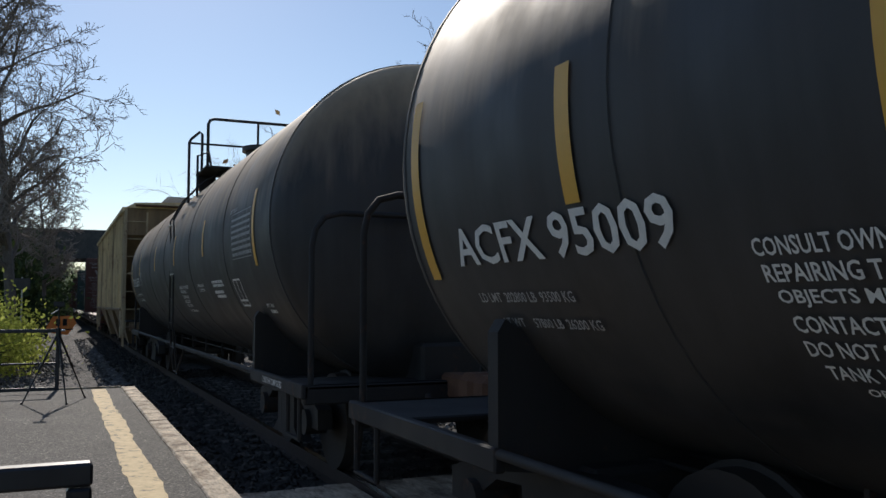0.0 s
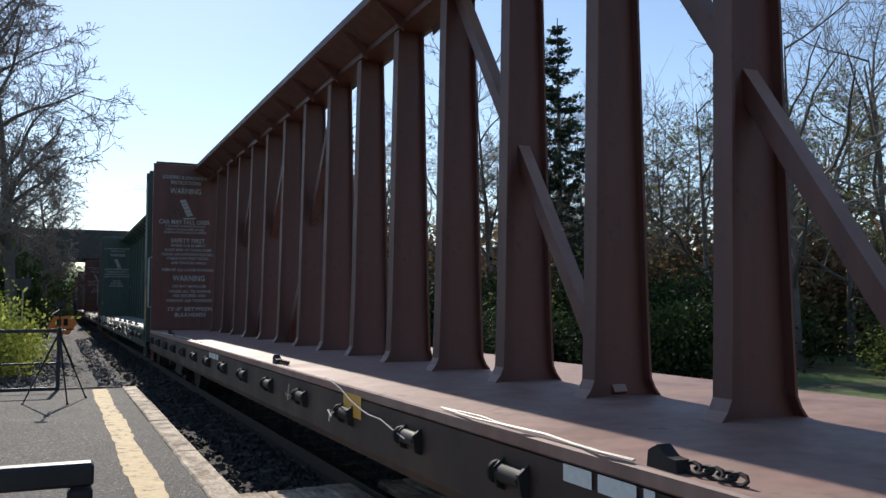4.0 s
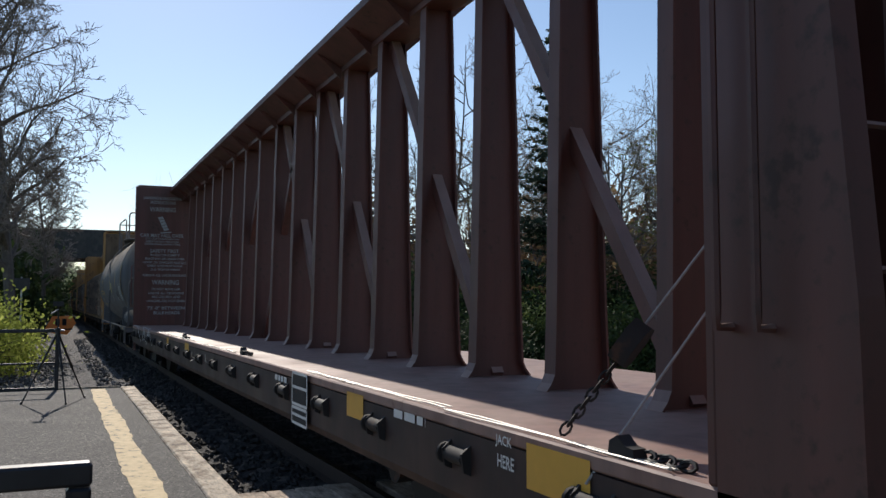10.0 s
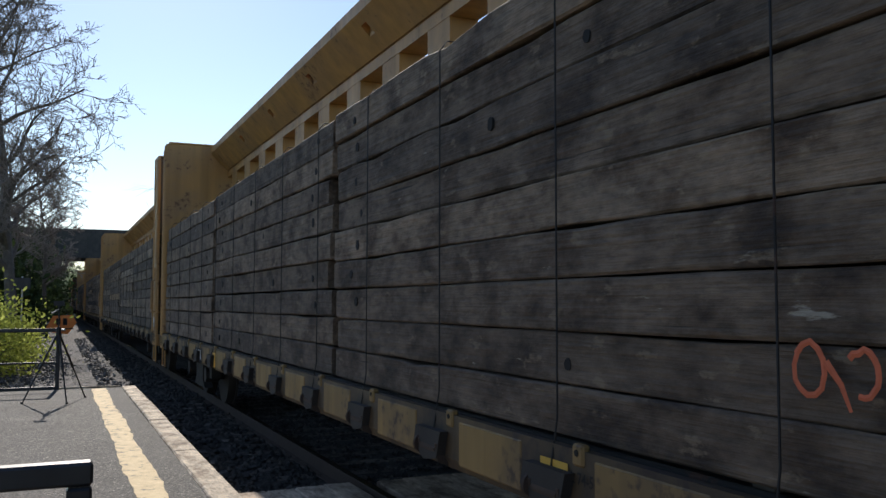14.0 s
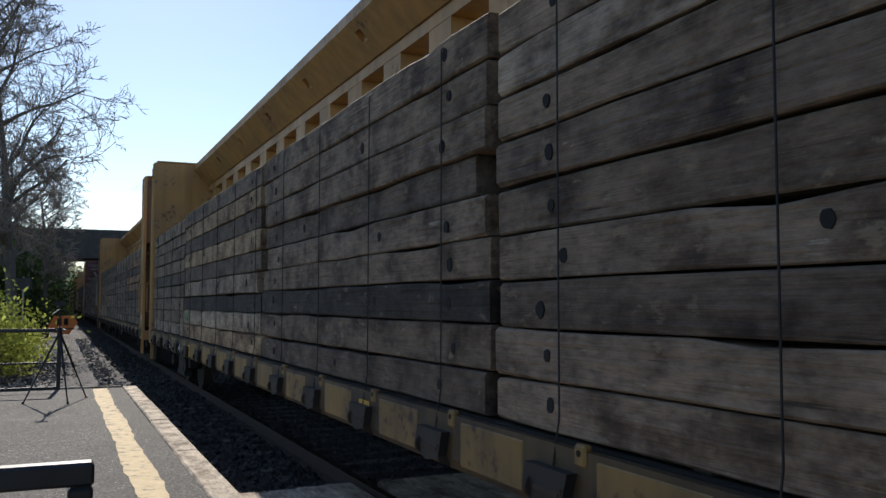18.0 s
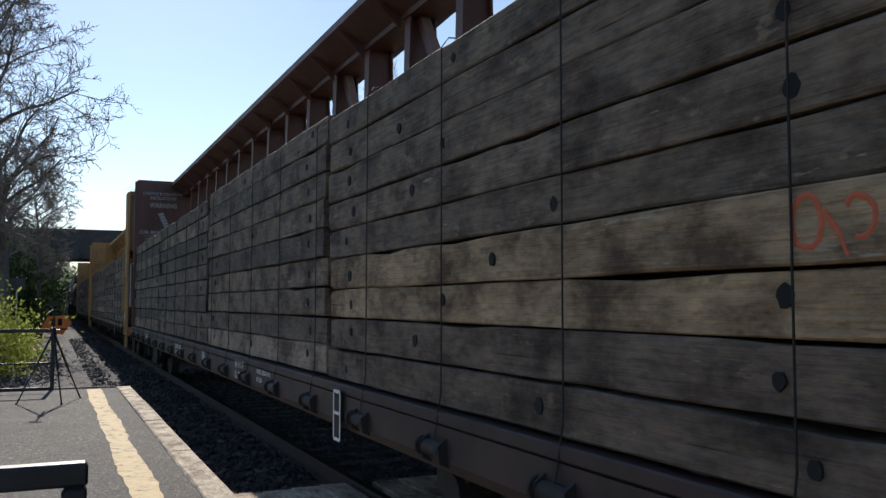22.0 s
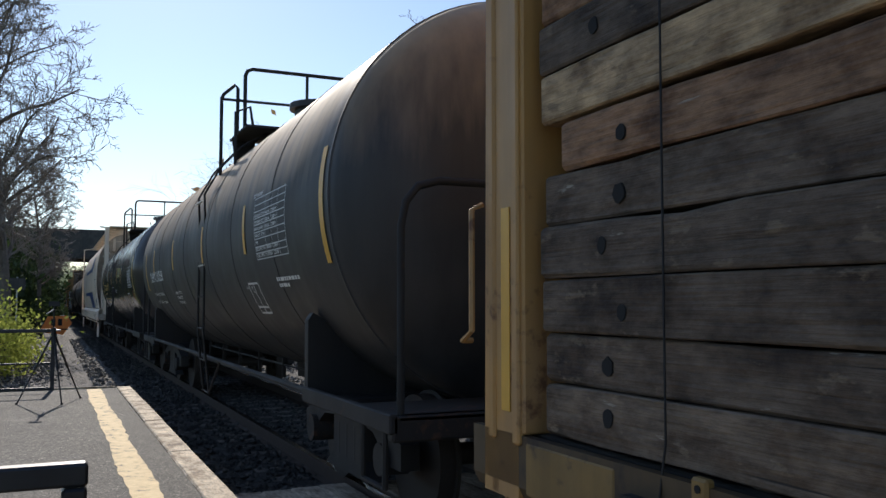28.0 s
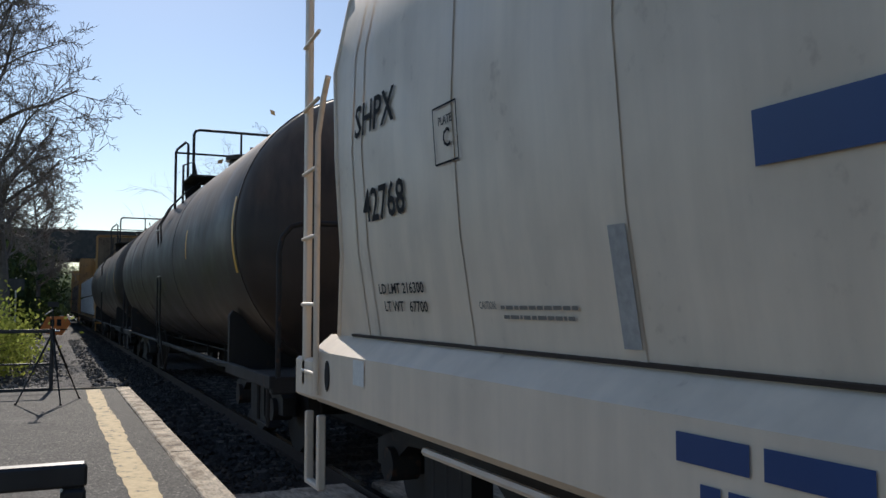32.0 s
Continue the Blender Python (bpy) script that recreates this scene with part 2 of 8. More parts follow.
WOOD = {  # timbers of the loads, from fresh tan to nearly black
    "g": timber_material("weathered_grey_timber", [(0.0, (0.150, 0.104, 0.070)), (0.5, (0.205, 0.142, 0.096)), (1.0, (0.270, 0.188, 0.127))], tint=(0.165, 0.122, 0.088), scar=(0.32, 0.235, 0.155)),
    "d": timber_material("dark_weathered_timber", [(0.0, (0.088, 0.061, 0.043)), (0.5, (0.128, 0.089, 0.062)), (1.0, (0.165, 0.114, 0.079))], tint=(0.115, 0.083, 0.060), scar=(0.24, 0.175, 0.115)),
    "k": timber_material("creosote_black_timber", [(0.0, (0.034, 0.025, 0.019)), (1.0, (0.056, 0.041, 0.031))], tint=(0.045, 0.034, 0.026), scar=(0.20, 0.155, 0.11)),
    "l": timber_material("pale_grey_timber", [(0.0, (0.25, 0.185, 0.132)), (1.0, (0.34, 0.255, 0.185))], tint=(0.24, 0.185, 0.138), scar=(0.42, 0.335, 0.25)),
    "p": timber_material("bleached_timber", [(0.0, (0.38, 0.285, 0.20)), (1.0, (0.50, 0.385, 0.27))], tint=(0.30, 0.225, 0.16), scar=(0.58, 0.47, 0.36)),
    "t": timber_material("tan_timber", [(0.0, (0.34, 0.225, 0.125)), (1.0, (0.46, 0.310, 0.175))], tint=(0.28, 0.19, 0.115), scar=(0.14, 0.095, 0.06)),
    "r": timber_material("rust_brown_timber", [(0.0, (0.27, 0.140, 0.075)), (1.0, (0.36, 0.195, 0.105))], tint=(0.22, 0.130, 0.078), scar=(0.12, 0.08, 0.055))}
M_EDGE = timber_material("platform_edge_timber", [(0.0, (0.46, 0.375, 0.27)), (1.0, (0.56, 0.46, 0.34))], 1.5, (0.44, 0.36, 0.27), (0.56, 0.48, 0.37))
M_CROSSING = timber_material("crossing_plank_timber", [(0.0, (0.36, 0.27, 0.19)), (1.0, (0.48, 0.37, 0.27))], 1.2, (0.30, 0.23, 0.17))
M_WRAP = plain("white_lumber_wrap", (0.62, 0.66, 0.70), 0.5, 0.0, 0.12, 1.0)


def leaf_material(name, dark, light, see=0.25):
    m, nt, b = nodes_of(name)
    geo = nt.nodes.new("ShaderNodeNewGeometry")
    col = ramp(nt, geo.outputs["Random Per Island"], [(0.0, dark), (1.0, light)])
    nt.links.new(col.outputs[0], b.inputs["Base Color"])
    b.inputs["Roughness"].default_value = 0.7
    b.inputs["Specular IOR Level"].default_value = 0.12
    tr = nt.nodes.new("ShaderNodeBsdfTranslucent")
    nt.links.new(col.outputs[0], tr.inputs[0])
    mx = nt.nodes.new("ShaderNodeMixShader")
    mx.inputs[0].default_value = see
    nt.links.new(b.outputs[0], mx.inputs[1])
    nt.links.new(tr.outputs[0], mx.inputs[2])
    nt.links.new(mx.outputs[0], nt.nodes["Material Output"].inputs[0])
    return m


M_LEAF_BUSH = leaf_material("bush_leaf", (0.22, 0.27, 0.045), (0.60, 0.63, 0.16), 0.72)
M_LEAF_SPRING = leaf_material("spring_leaf", (0.09, 0.12, 0.03), (0.22, 0.26, 0.07), 0.4)
M_LEAF_DARK = leaf_material("ivy_leaf", (0.018, 0.032, 0.012), (0.06, 0.09, 0.03), 0.25)
M_NEEDLE = leaf_material("spruce_needle", (0.030, 0.048, 0.032), (0.07, 0.10, 0.06), 0.2)
# far leaves made paler in their own colour to imitate distance haze
M_LEAF_FAR = leaf_material("haze_pale_leaf", (0.20, 0.24, 0.15), (0.40, 0.44, 0.27), 0.6)
M_BUD = leaf_material("bud_leaf", (0.16, 0.10, 0.07), (0.28, 0.20, 0.10), 0.35)


def asphalt():
    m, nt, b = nodes_of("worn_asphalt")
    v = tex(nt, "voronoi", 70.0)
    n = tex(nt, "noise", 1.3, 6.0)
    base = ramp(nt, v.outputs["Color"], [(0.15, (0.022, 0.020, 0.019)), (0.55, (0.070, 0.064, 0.057)), (0.85, (0.14, 0.127, 0.112)), (0.97, (0.42, 0.385, 0.33))])
    col = mix(nt, 1.0, base.outputs[0], ramp(nt, n.outputs[0], [(0.3, grey(0.72)), (0.7, grey(1.15))]).outputs[0], "MULTIPLY")
    nt.links.new(col, b.inputs["Base Color"])
    b.inputs["Roughness"].default_value = 0.85
    bump(nt, b, v.outputs["Distance"], 0.9, 0.008)
    return m


def stripe_paint():
    m, nt, b = nodes_of("worn_yellow_line_paint")
    n = tex(nt, "noise", 11.0, 7.0)
    g = tex(nt, "voronoi", 95.0)
    col = ramp(nt, n.outputs[0], [(0.33, (0.15, 0.13, 0.10)), (0.42, (0.58, 0.43, 0.22)), (0.75, (0.74, 0.57, 0.31))])
    nt.links.new(col.outputs[0], b.inputs["Base Color"])
    b.inputs["Roughness"].default_value = 0.8
    bump(nt, b, g.outputs["Distance"], 0.4, 0.005)
    return m


def ground_material():
    """Ballast along the track, leaf litter and grass beside it."""
    m, nt, b = nodes_of("ground_cover")
    v = tex(nt, "voronoi", 22.0)
    n = tex(nt, "noise", 0.35, 6.0)
    f = tex(nt, "noise", 9.0, 6.0)
    stone = ramp(nt, v.outputs["Color"], [(0.1, grey(0.04)), (0.6, (0.11, 0.10, 0.095)), (0.95, (0.30, 0.28, 0.26))])
    litter = ramp(nt, f.outputs[0], [(0.3, (0.035, 0.028, 0.018)), (0.6, (0.11, 0.085, 0.05)), (0.8, (0.17, 0.13, 0.08))])
    grass = ramp(nt, f.outputs[0], [(0.3, (0.05, 0.085, 0.02)), (0.7, (0.13, 0.19, 0.045))])
    soil = mix(nt, ramp(nt, n.outputs[0], [(0.42, grey(0.0)), (0.56, grey(1.0))]).outputs[0], litter.outputs[0], grass.outputs[0])
    c = nt.nodes.new("ShaderNodeTexCoord")
    sep = nt.nodes.new("ShaderNodeSeparateXYZ")
    nt.links.new(c.outputs["Object"], sep.inputs[0])
    sub = nt.nodes.new("ShaderNodeMath")
    sub.operation = "SUBTRACT"
    nt.links.new(sep.outputs[0], sub.inputs[0])
    sub.inputs[1].default_value = TRACK_X + 0.4
    ab = nt.nodes.new("ShaderNodeMath")
    ab.operation = "ABSOLUTE"
    nt.links.new(sub.outputs[0], ab.inputs[0])
    wob = nt.nodes.new("ShaderNodeMath")
    wob.operation = "MULTIPLY_ADD"
    nt.links.new(f.outputs[0], wob.inputs[0])
    wob.inputs[1].default_value = 1.2
    nt.links.new(ab.outputs[0], wob.inputs[2])
    near = ramp(nt, wob.outputs[0], [(0.0, grey(0)), (1.0, grey(1))])
    mr = nt.nodes.new("ShaderNodeMapRange")
    mr.inputs["From Min"].default_value, mr.inputs["From Max"].default_value = 4.7, 5.2
    nt.links.new(wob.outputs[0], mr.inputs[0])
    nt.nodes.remove(near)
    # the bed by the rails is coloured nearly black, shade painted in
    shade_edge = nt.nodes.new("ShaderNodeMapRange")
    shade_edge.inputs["From Min"].default_value, shade_edge.inputs["From Max"].default_value = 2.55, 2.95
    nt.links.new(wob.outputs[0], shade_edge.inputs[0])
    bed = mix(nt, shade_edge.outputs[0], (0.022, 0.019, 0.017), stone.outputs[0])
    col = mix(nt, mr.outputs[0], bed, soil)
    nt.links.new(col, b.inputs["Base Color"])
    b.inputs["Roughness"].default_value = 0.95
    bump(nt, b, v.outputs["Distance"], 0.8, 0.03)
    return m


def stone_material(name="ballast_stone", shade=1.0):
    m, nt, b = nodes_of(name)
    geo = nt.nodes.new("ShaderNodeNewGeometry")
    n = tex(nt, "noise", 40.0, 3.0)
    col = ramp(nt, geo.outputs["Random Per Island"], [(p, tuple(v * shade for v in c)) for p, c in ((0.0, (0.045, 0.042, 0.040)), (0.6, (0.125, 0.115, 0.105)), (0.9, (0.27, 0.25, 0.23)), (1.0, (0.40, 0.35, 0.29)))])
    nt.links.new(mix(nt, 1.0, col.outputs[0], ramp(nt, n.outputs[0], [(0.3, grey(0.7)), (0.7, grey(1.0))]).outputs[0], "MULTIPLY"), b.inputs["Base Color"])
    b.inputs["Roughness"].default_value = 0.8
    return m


M_ASPHALT, M_STRIPE, M_GROUND, M_STONE = asphalt(), stripe_paint(), ground_material(), stone_material()
M_SHADED_STONE = stone_material("shaded_bed_stone", 0.28)      # between and beside the rails, coloured dark to deepen the train's shade


# ---- mesh tools ----
class Shape:
    """Vertices and faces, gathered piece by piece into one mesh."""

    def __init__(self):
        self.v, self.f = [], []

    def add(self, verts, faces):
        k = len(self.v)
        self.v.extend(verts)
        self.f.extend([tuple(i + k for i in f) for f in faces])
        return self

    def box(self, x0, x1, y0, y1, z0, z1):
        return self.add([(x0, y0, z0), (x1, y0, z0), (x1, y1, z0), (x0, y1, z0), (x0, y0, z1), (x1, y0, z1), (x1, y1, z1), (x0, y1, z1)],
                        [(0, 3, 2, 1), (4, 5, 6, 7), (0, 1, 5, 4), (1, 2, 6, 5), (2, 3, 7, 6), (3, 0, 4, 7)])

    def cbox(self, x0, x1, y0, y1, z0, z1, c=0.01):
        """A box with chamfered edges."""
        lo, hi = (x0, y0, z0), (x1, y1, z1)
        c = min(c, (x1 - x0) * 0.45, (y1 - y0) * 0.45, (z1 - z0) * 0.45)
        ids, verts = {}, []
        for sx in (0, 1):
            for sy in (0, 1):
                for sz in (0, 1):
                    s = (sx, sy, sz)
                    for ax in range(3):
                        p = [(hi if s[a] else lo)[a] + (0 if a == ax else (-c if s[a] else c)) for a in range(3)]
                        ids[(s, ax)] = len(verts)
                        verts.append(tuple(p))
        faces = []
        for ax in range(3):
            o = [(1, 2), (2, 0), (0, 1)][ax]
            for s in (0, 1):
                ring = []
                for a, b2 in ((0, 0), (1, 0), (1, 1), (0, 1)):
                    q = [0, 0, 0]
                    q[ax], q[o[0]], q[o[1]] = s, a, b2
                    ring.append(ids[(tuple(q), ax)])
                faces.append(tuple(ring if s else ring[::-1]))
        for ax in range(3):
            o = [(1, 2), (2, 0), (0, 1)][ax]
            for a in (0, 1):
                for b2 in (0, 1):
                    q0, q1 = [0, 0, 0], [0, 0, 0]
                    q0[o[0]] = q1[o[0]] = a
                    q0[o[1]] = q1[o[1]] = b2
                    q1[ax] = 1
                    r = [ids[(tuple(q0), o[0])], ids[(tuple(q1), o[0])], ids[(tuple(q1), o[1])], ids[(tuple(q0), o[1])]]
                    faces.append(tuple(r if a != b2 else r[::-1]))
        for s in ids:
            if s[1] == 0:
                q = s[0]
                r = [ids[(q, 0)], ids[(q, 1)], ids[(q, 2)]]
                faces.append(tuple(r if sum(q) % 2 else r[::-1]))
        return self.add(verts, faces)

    def tube(self, pts, r, n=6, r1=None, cap=True):
        """A round bar along points, from radius r to r1."""
        pts = [Vector(p) for p in pts]
        r1 = r if r1 is None else r1
        verts, faces, side = [], [], None
        for i, p in enumerate(pts):
            d = (pts[min(i + 1, len(pts) - 1)] - pts[max(i - 1, 0)])
            d = d.normalized() if d.length > 1e-9 else Vector((0, 0, 1))
            if side is None:
                side = d.cross(Vector((0, 0, 1)) if abs(d.z) < 0.9 else Vector((1, 0, 0))).normalized()
            side = (side - d * side.dot(d)).normalized()
            up = d.cross(side)
            rad = r + (r1 - r) * i / max(1, len(pts) - 1)
            for k in range(n):
                a = 2 * math.pi * k / n
                verts.append(tuple(p + side * (rad * math.cos(a)) + up * (rad * math.sin(a))))
        for i in range(len(pts) - 1):
            for k in range(n):
                a, b2 = i * n + k, i * n + (k + 1) % n
                faces.append((a, b2, b2 + n, a + n))
        if cap:
            faces.append(tuple(range(n))[::-1])
            faces.append(tuple((len(pts) - 1) * n + k for k in range(n)))
        return self.add(verts, faces)

    def prism(self, outline, axis, a0, a1):
        """An outline (two coordinates) pushed along axis 0, 1 or 2."""
        n = len(outline)
        o = [(1, 2), (0, 2), (0, 1)][axis]
        verts = []
        for a in (a0, a1):
            for p, q in outline:
                v = [0, 0, 0]
                v[axis], v[o[0]], v[o[1]] = a, p, q
                verts.append(tuple(v))
        faces = [tuple(range(n)), tuple(range(n, 2 * n))[::-1]] + [(i, i + n, (i + 1) % n + n, (i + 1) % n) for i in range(n)]
        return self.add(verts, faces)

    def lathe(self, profile, n=24, axis=1, centre=(0, 0, 0)):
        """Rings of (place on the axis, radius) round an axis."""
        verts, faces = [], []
        for a, r in profile:
            for k in range(n):
                w = 2 * math.pi * k / n
                p, q = r * math.cos(w), r * math.sin(w)
                v = [(a, p, q), (p, a, q), (p, q, a)][axis]
                verts.append(tuple(v[i] + centre[i] for i in range(3)))
        for i in range(len(profile) - 1):
            for k in range(n):
                a, b2 = i * n + k, i * n + (k + 1) % n
                faces.append((a, a + n, b2 + n, b2))
        faces.append(tuple(range(n)))
        faces.append(tuple((len(profile) - 1) * n + k for k in range(n))[::-1])
        return self.add(verts, faces)

    def mesh(self, name, material, smooth=0.0):
        me = bpy.data.meshes.new(name)
        me.from_pydata(self.v, [], self.f)
        bm = bmesh.new()
        bm.from_mesh(me)
        bmesh.ops.recalc_face_normals(bm, faces=bm.faces)
        bm.to_mesh(me)
        bm.free()
        if material:
            me.materials.append(material)
        if smooth:
            me.polygons.foreach_set("use_smooth", [True] * len(me.polygons))
            me.set_sharp_from_angle(angle=radians(smooth))
        me.update()
        return me


def part(name, shape, material, parent, label="", smooth=0.0, at=None):
    me = shape if isinstance(shape, bpy.types.Mesh) else shape.mesh(name, material, smooth)
    ob = new(name, me)
    ob.parent = parent
    if at:
        ob.location = at
    if label:
        tagged(ob, label)
    return ob


def thing(name, label, category, group="", kind="", shape=None, material=None, smooth=0.0, at=(0, 0, 0)):
    ob = new(name, shape.mesh(name, material, smooth) if shape else None)
    ob.location = at
    return tagged(ob, label, category, group, kind)


letters = {}


def letter_mesh(text):
    """Flat lettering, one unit high, from its left end; gives triangles and its length."""
    if text not in letters:
        cu = bpy.data.curves.new("lettering", "FONT")
        cu.body, cu.size, cu.resolution_u, cu.offset = text, 1.0, 2, 0.016
        ob = bpy.data.objects.new("lettering", cu)
        me = ob.to_mesh()
        vs = [tuple(v.co) for v in me.vertices]
        fs = [tuple(p.vertices) for p in me.polygons]
        ob.to_mesh_clear()
        bpy.data.objects.remove(ob)
        bpy.data.curves.remove(cu)
        xs, ys = [v[0] for v in vs], [v[1] for v in vs]
        lo, hi, y0, y1 = min(xs), max(xs), min(ys), max(ys)
        h = max(0.3, y1 - y0)
        letters[text] = ([((v[0] - lo) / h, (v[1] - y0) / h) for v in vs], fs, (hi - lo) / h)
    return letters[text]


def bars(shape, place, y_left, z, length, height, seed):
    """Writing that nobody could read: plain bars."""
    rnd = random.Random(seed)
    u = 0.0
    while u < length:
        w = min(rnd.uniform(1.2, 4.5) * height, length - u)
        q = [(u, 0), (u + w, 0), (u + w, height), (u, height)]
        shape.add([place(y_left - a, z + b2) for a, b2 in q], [(0, 1, 2, 3)])
        u += w + height * 0.6


def lettered(shape, place, text, y_left, z, height, length=None):
    """Lettering laid on a surface: place(y, z) gives the point on it; text runs towards -y."""
    vs, fs, full = letter_mesh(text)
    sx = (length / full) if length else height
    shape.add([place(y_left - u * sx, z + w * height) for u, w in vs], fs)


# ---- running gear shared by all cars ----
def truck_proto():
    """A three-piece freight truck: two cast side frames, bolster, springs, two wheelsets."""
    side = Shape()
    side.prism([(-1.20, 0.42), (-1.20, 0.60), (-0.55, 0.78), (0.55, 0.78), (1.20, 0.60), (1.20, 0.42), (0.98, 0.42), (0.62, 0.62), (0.34, 0.64), (0.34, 0.34),
                (0.55, 0.22), (-0.55, 0.22), (-0.34, 0.34), (-0.34, 0.64), (-0.62, 0.62), (-0.98, 0.42)], 0, -0.07, 0.07)
    for y in (-0.89, 0.89):
        side.tube([(-0.12, y, 0.46), (0.09, y, 0.46)], 0.12, 12)
    spring = Shape()
    for y in (-0.2, 0.0, 0.2):
        spring.tube([(0, y, 0.34), (0, y, 0.60)], 0.075, 10)
    axle = Shape()                                        # one rigid wheelset: axle and two wheels
    axle.tube([(-0.95, 0, 0), (0.95, 0, 0)], 0.085, 12)
    rim = [(-0.07, 0.40), (-0.07, 0.452), (0.045, 0.457), (0.05, 0.485), (0.075, 0.485), (0.08, 0.40), (0.03, 0.36), (0.015, 0.18), (0.07, 0.14), (0.07, 0.05), (-0.07, 0.05), (-0.07, 0.14), (-0.02, 0.18), (-0.03, 0.36)]
    axle.lathe([(-0.755 + a, r) for a, r in rim], 28, 0)
    axle.lathe([(0.755 - a, r) for a, r in rim], 28, 0)
    return {"side": side.mesh("side_frame", M_UNDER, 40), "bolster": Shape().cbox(-0.98, 0.98, -0.2, 0.2, 0.52, 0.80, 0.03).mesh("bolster", M_UNDER),
            "spring": spring.mesh("spring_nest", M_UNDER, 40), "wheelset": axle.mesh("wheelset", M_WHEEL, 40)}


TRUCK = truck_proto()
COUPLER = Shape().cbox(-0.11, 0.11, -0.7, 0.12, 0.74, 0.96, 0.03).cbox(-0.19, 0.19, 0.1, 0.38, 0.68, 1.0, 0.06).mesh("coupler", M_RUST)
HOSE = Shape().tube([(0.35, 0, 0.8), (0.36, 0.1, 0.6), (0.30, 0.28, 0.42), (0.2, 0.42, 0.45)], 0.028, 6).mesh("air_hose", M_UNDER, 50)


def running_gear(car, half, truck_at):
    for e in (-1, 1):
        tr = part("truck", TRUCK["bolster"], None, car, "cast steel freight truck")
        tr.location = (0, e * truck_at, 0)
        for s in (-1, 1):
            sf = part("side_frame", TRUCK["side"], None, tr)
            sf.location = (s * 0.99, 0, 0)
            sp = part("spring_nest", TRUCK["spring"], None, tr)
            sp.location = (s * 0.99, 0, 0)
        for y in (-0.89, 0.89):
            ws = part("wheelset", TRUCK["wheelset"], None, tr)
            ws.location = (0, y, 0.457)
        cp = part("coupler", COUPLER, None, car, "rusty knuckle coupler")
        cp.location, cp.rotation_euler = (0, e * (half - 0.38), 0), (0, 0, 0 if e > 0 else math.pi)
        hs = part("air_hose", HOSE, None, car)
        hs.location, hs.rotation_euler = (0, e * (half - 0.5), 0), (0, 0, 0 if e > 0 else math.pi)


def ladder(car, name, x, y, z0, z1, width, rungs, material, along="y", rail=0.018):
    """A ladder with its own stiles and rungs, upright at (x, y)."""
    dx, dy = (0, width / 2) if along == "y" else (width / 2, 0)
    s = Shape()
    for k in (-1, 1):
        s.tube([(x + k * dx, y + k * dy, z0), (x + k * dx, y + k * dy, z1)], rail, 6)
    lad = part(name, s, material, car, smooth=50)
    for i in range(rungs):
        z = z0 + (z1 - z0) * (i + 0.5) / rungs
        part("rung", Shape().tube([(x - dx, y - dy, z), (x + dx, y + dy, z)], rail * 0.8, 6), material, lad, smooth=50)
    return lad


# ---- centre-beam flat cars ----
CB_HALF, CB_W, DECK, CB_TOP = 11.15, 1.35, 0.99, 4.72     # half the loading length, half width, deck height, height of the bulkheads
BAYS = 20
BAY = 2 * CB_HALF / BAYS
WINCH = 2 * CB_HALF / 18
COLUMN = 1.2


def chord_wing(s, low, mid, high, y0, y1, shape):
    """One side of the chord's top flange between two places, with a short slot at each end of it."""
    shape.prism([(s * 0.165, low), (s * 0.48, mid), (s * 0.48, high), (s * 0.165, high)], 1, y0 + 0.08, y1 - 0.08)
    for a, b in ((y0, y0 + 0.08), (y1 - 0.08, y1)):
        f = lambda x: low + (mid - low) * (x - 0.165) / 0.315
        shape.prism([(s * 0.165, low), (s * 0.30, f(0.30)), (s * 0.30, high), (s * 0.165, high)], 1, a, b)
        shape.prism([(s * 0.40, f(0.40)), (s * 0.48, mid), (s * 0.48, high), (s * 0.40, high)], 1, a, b)


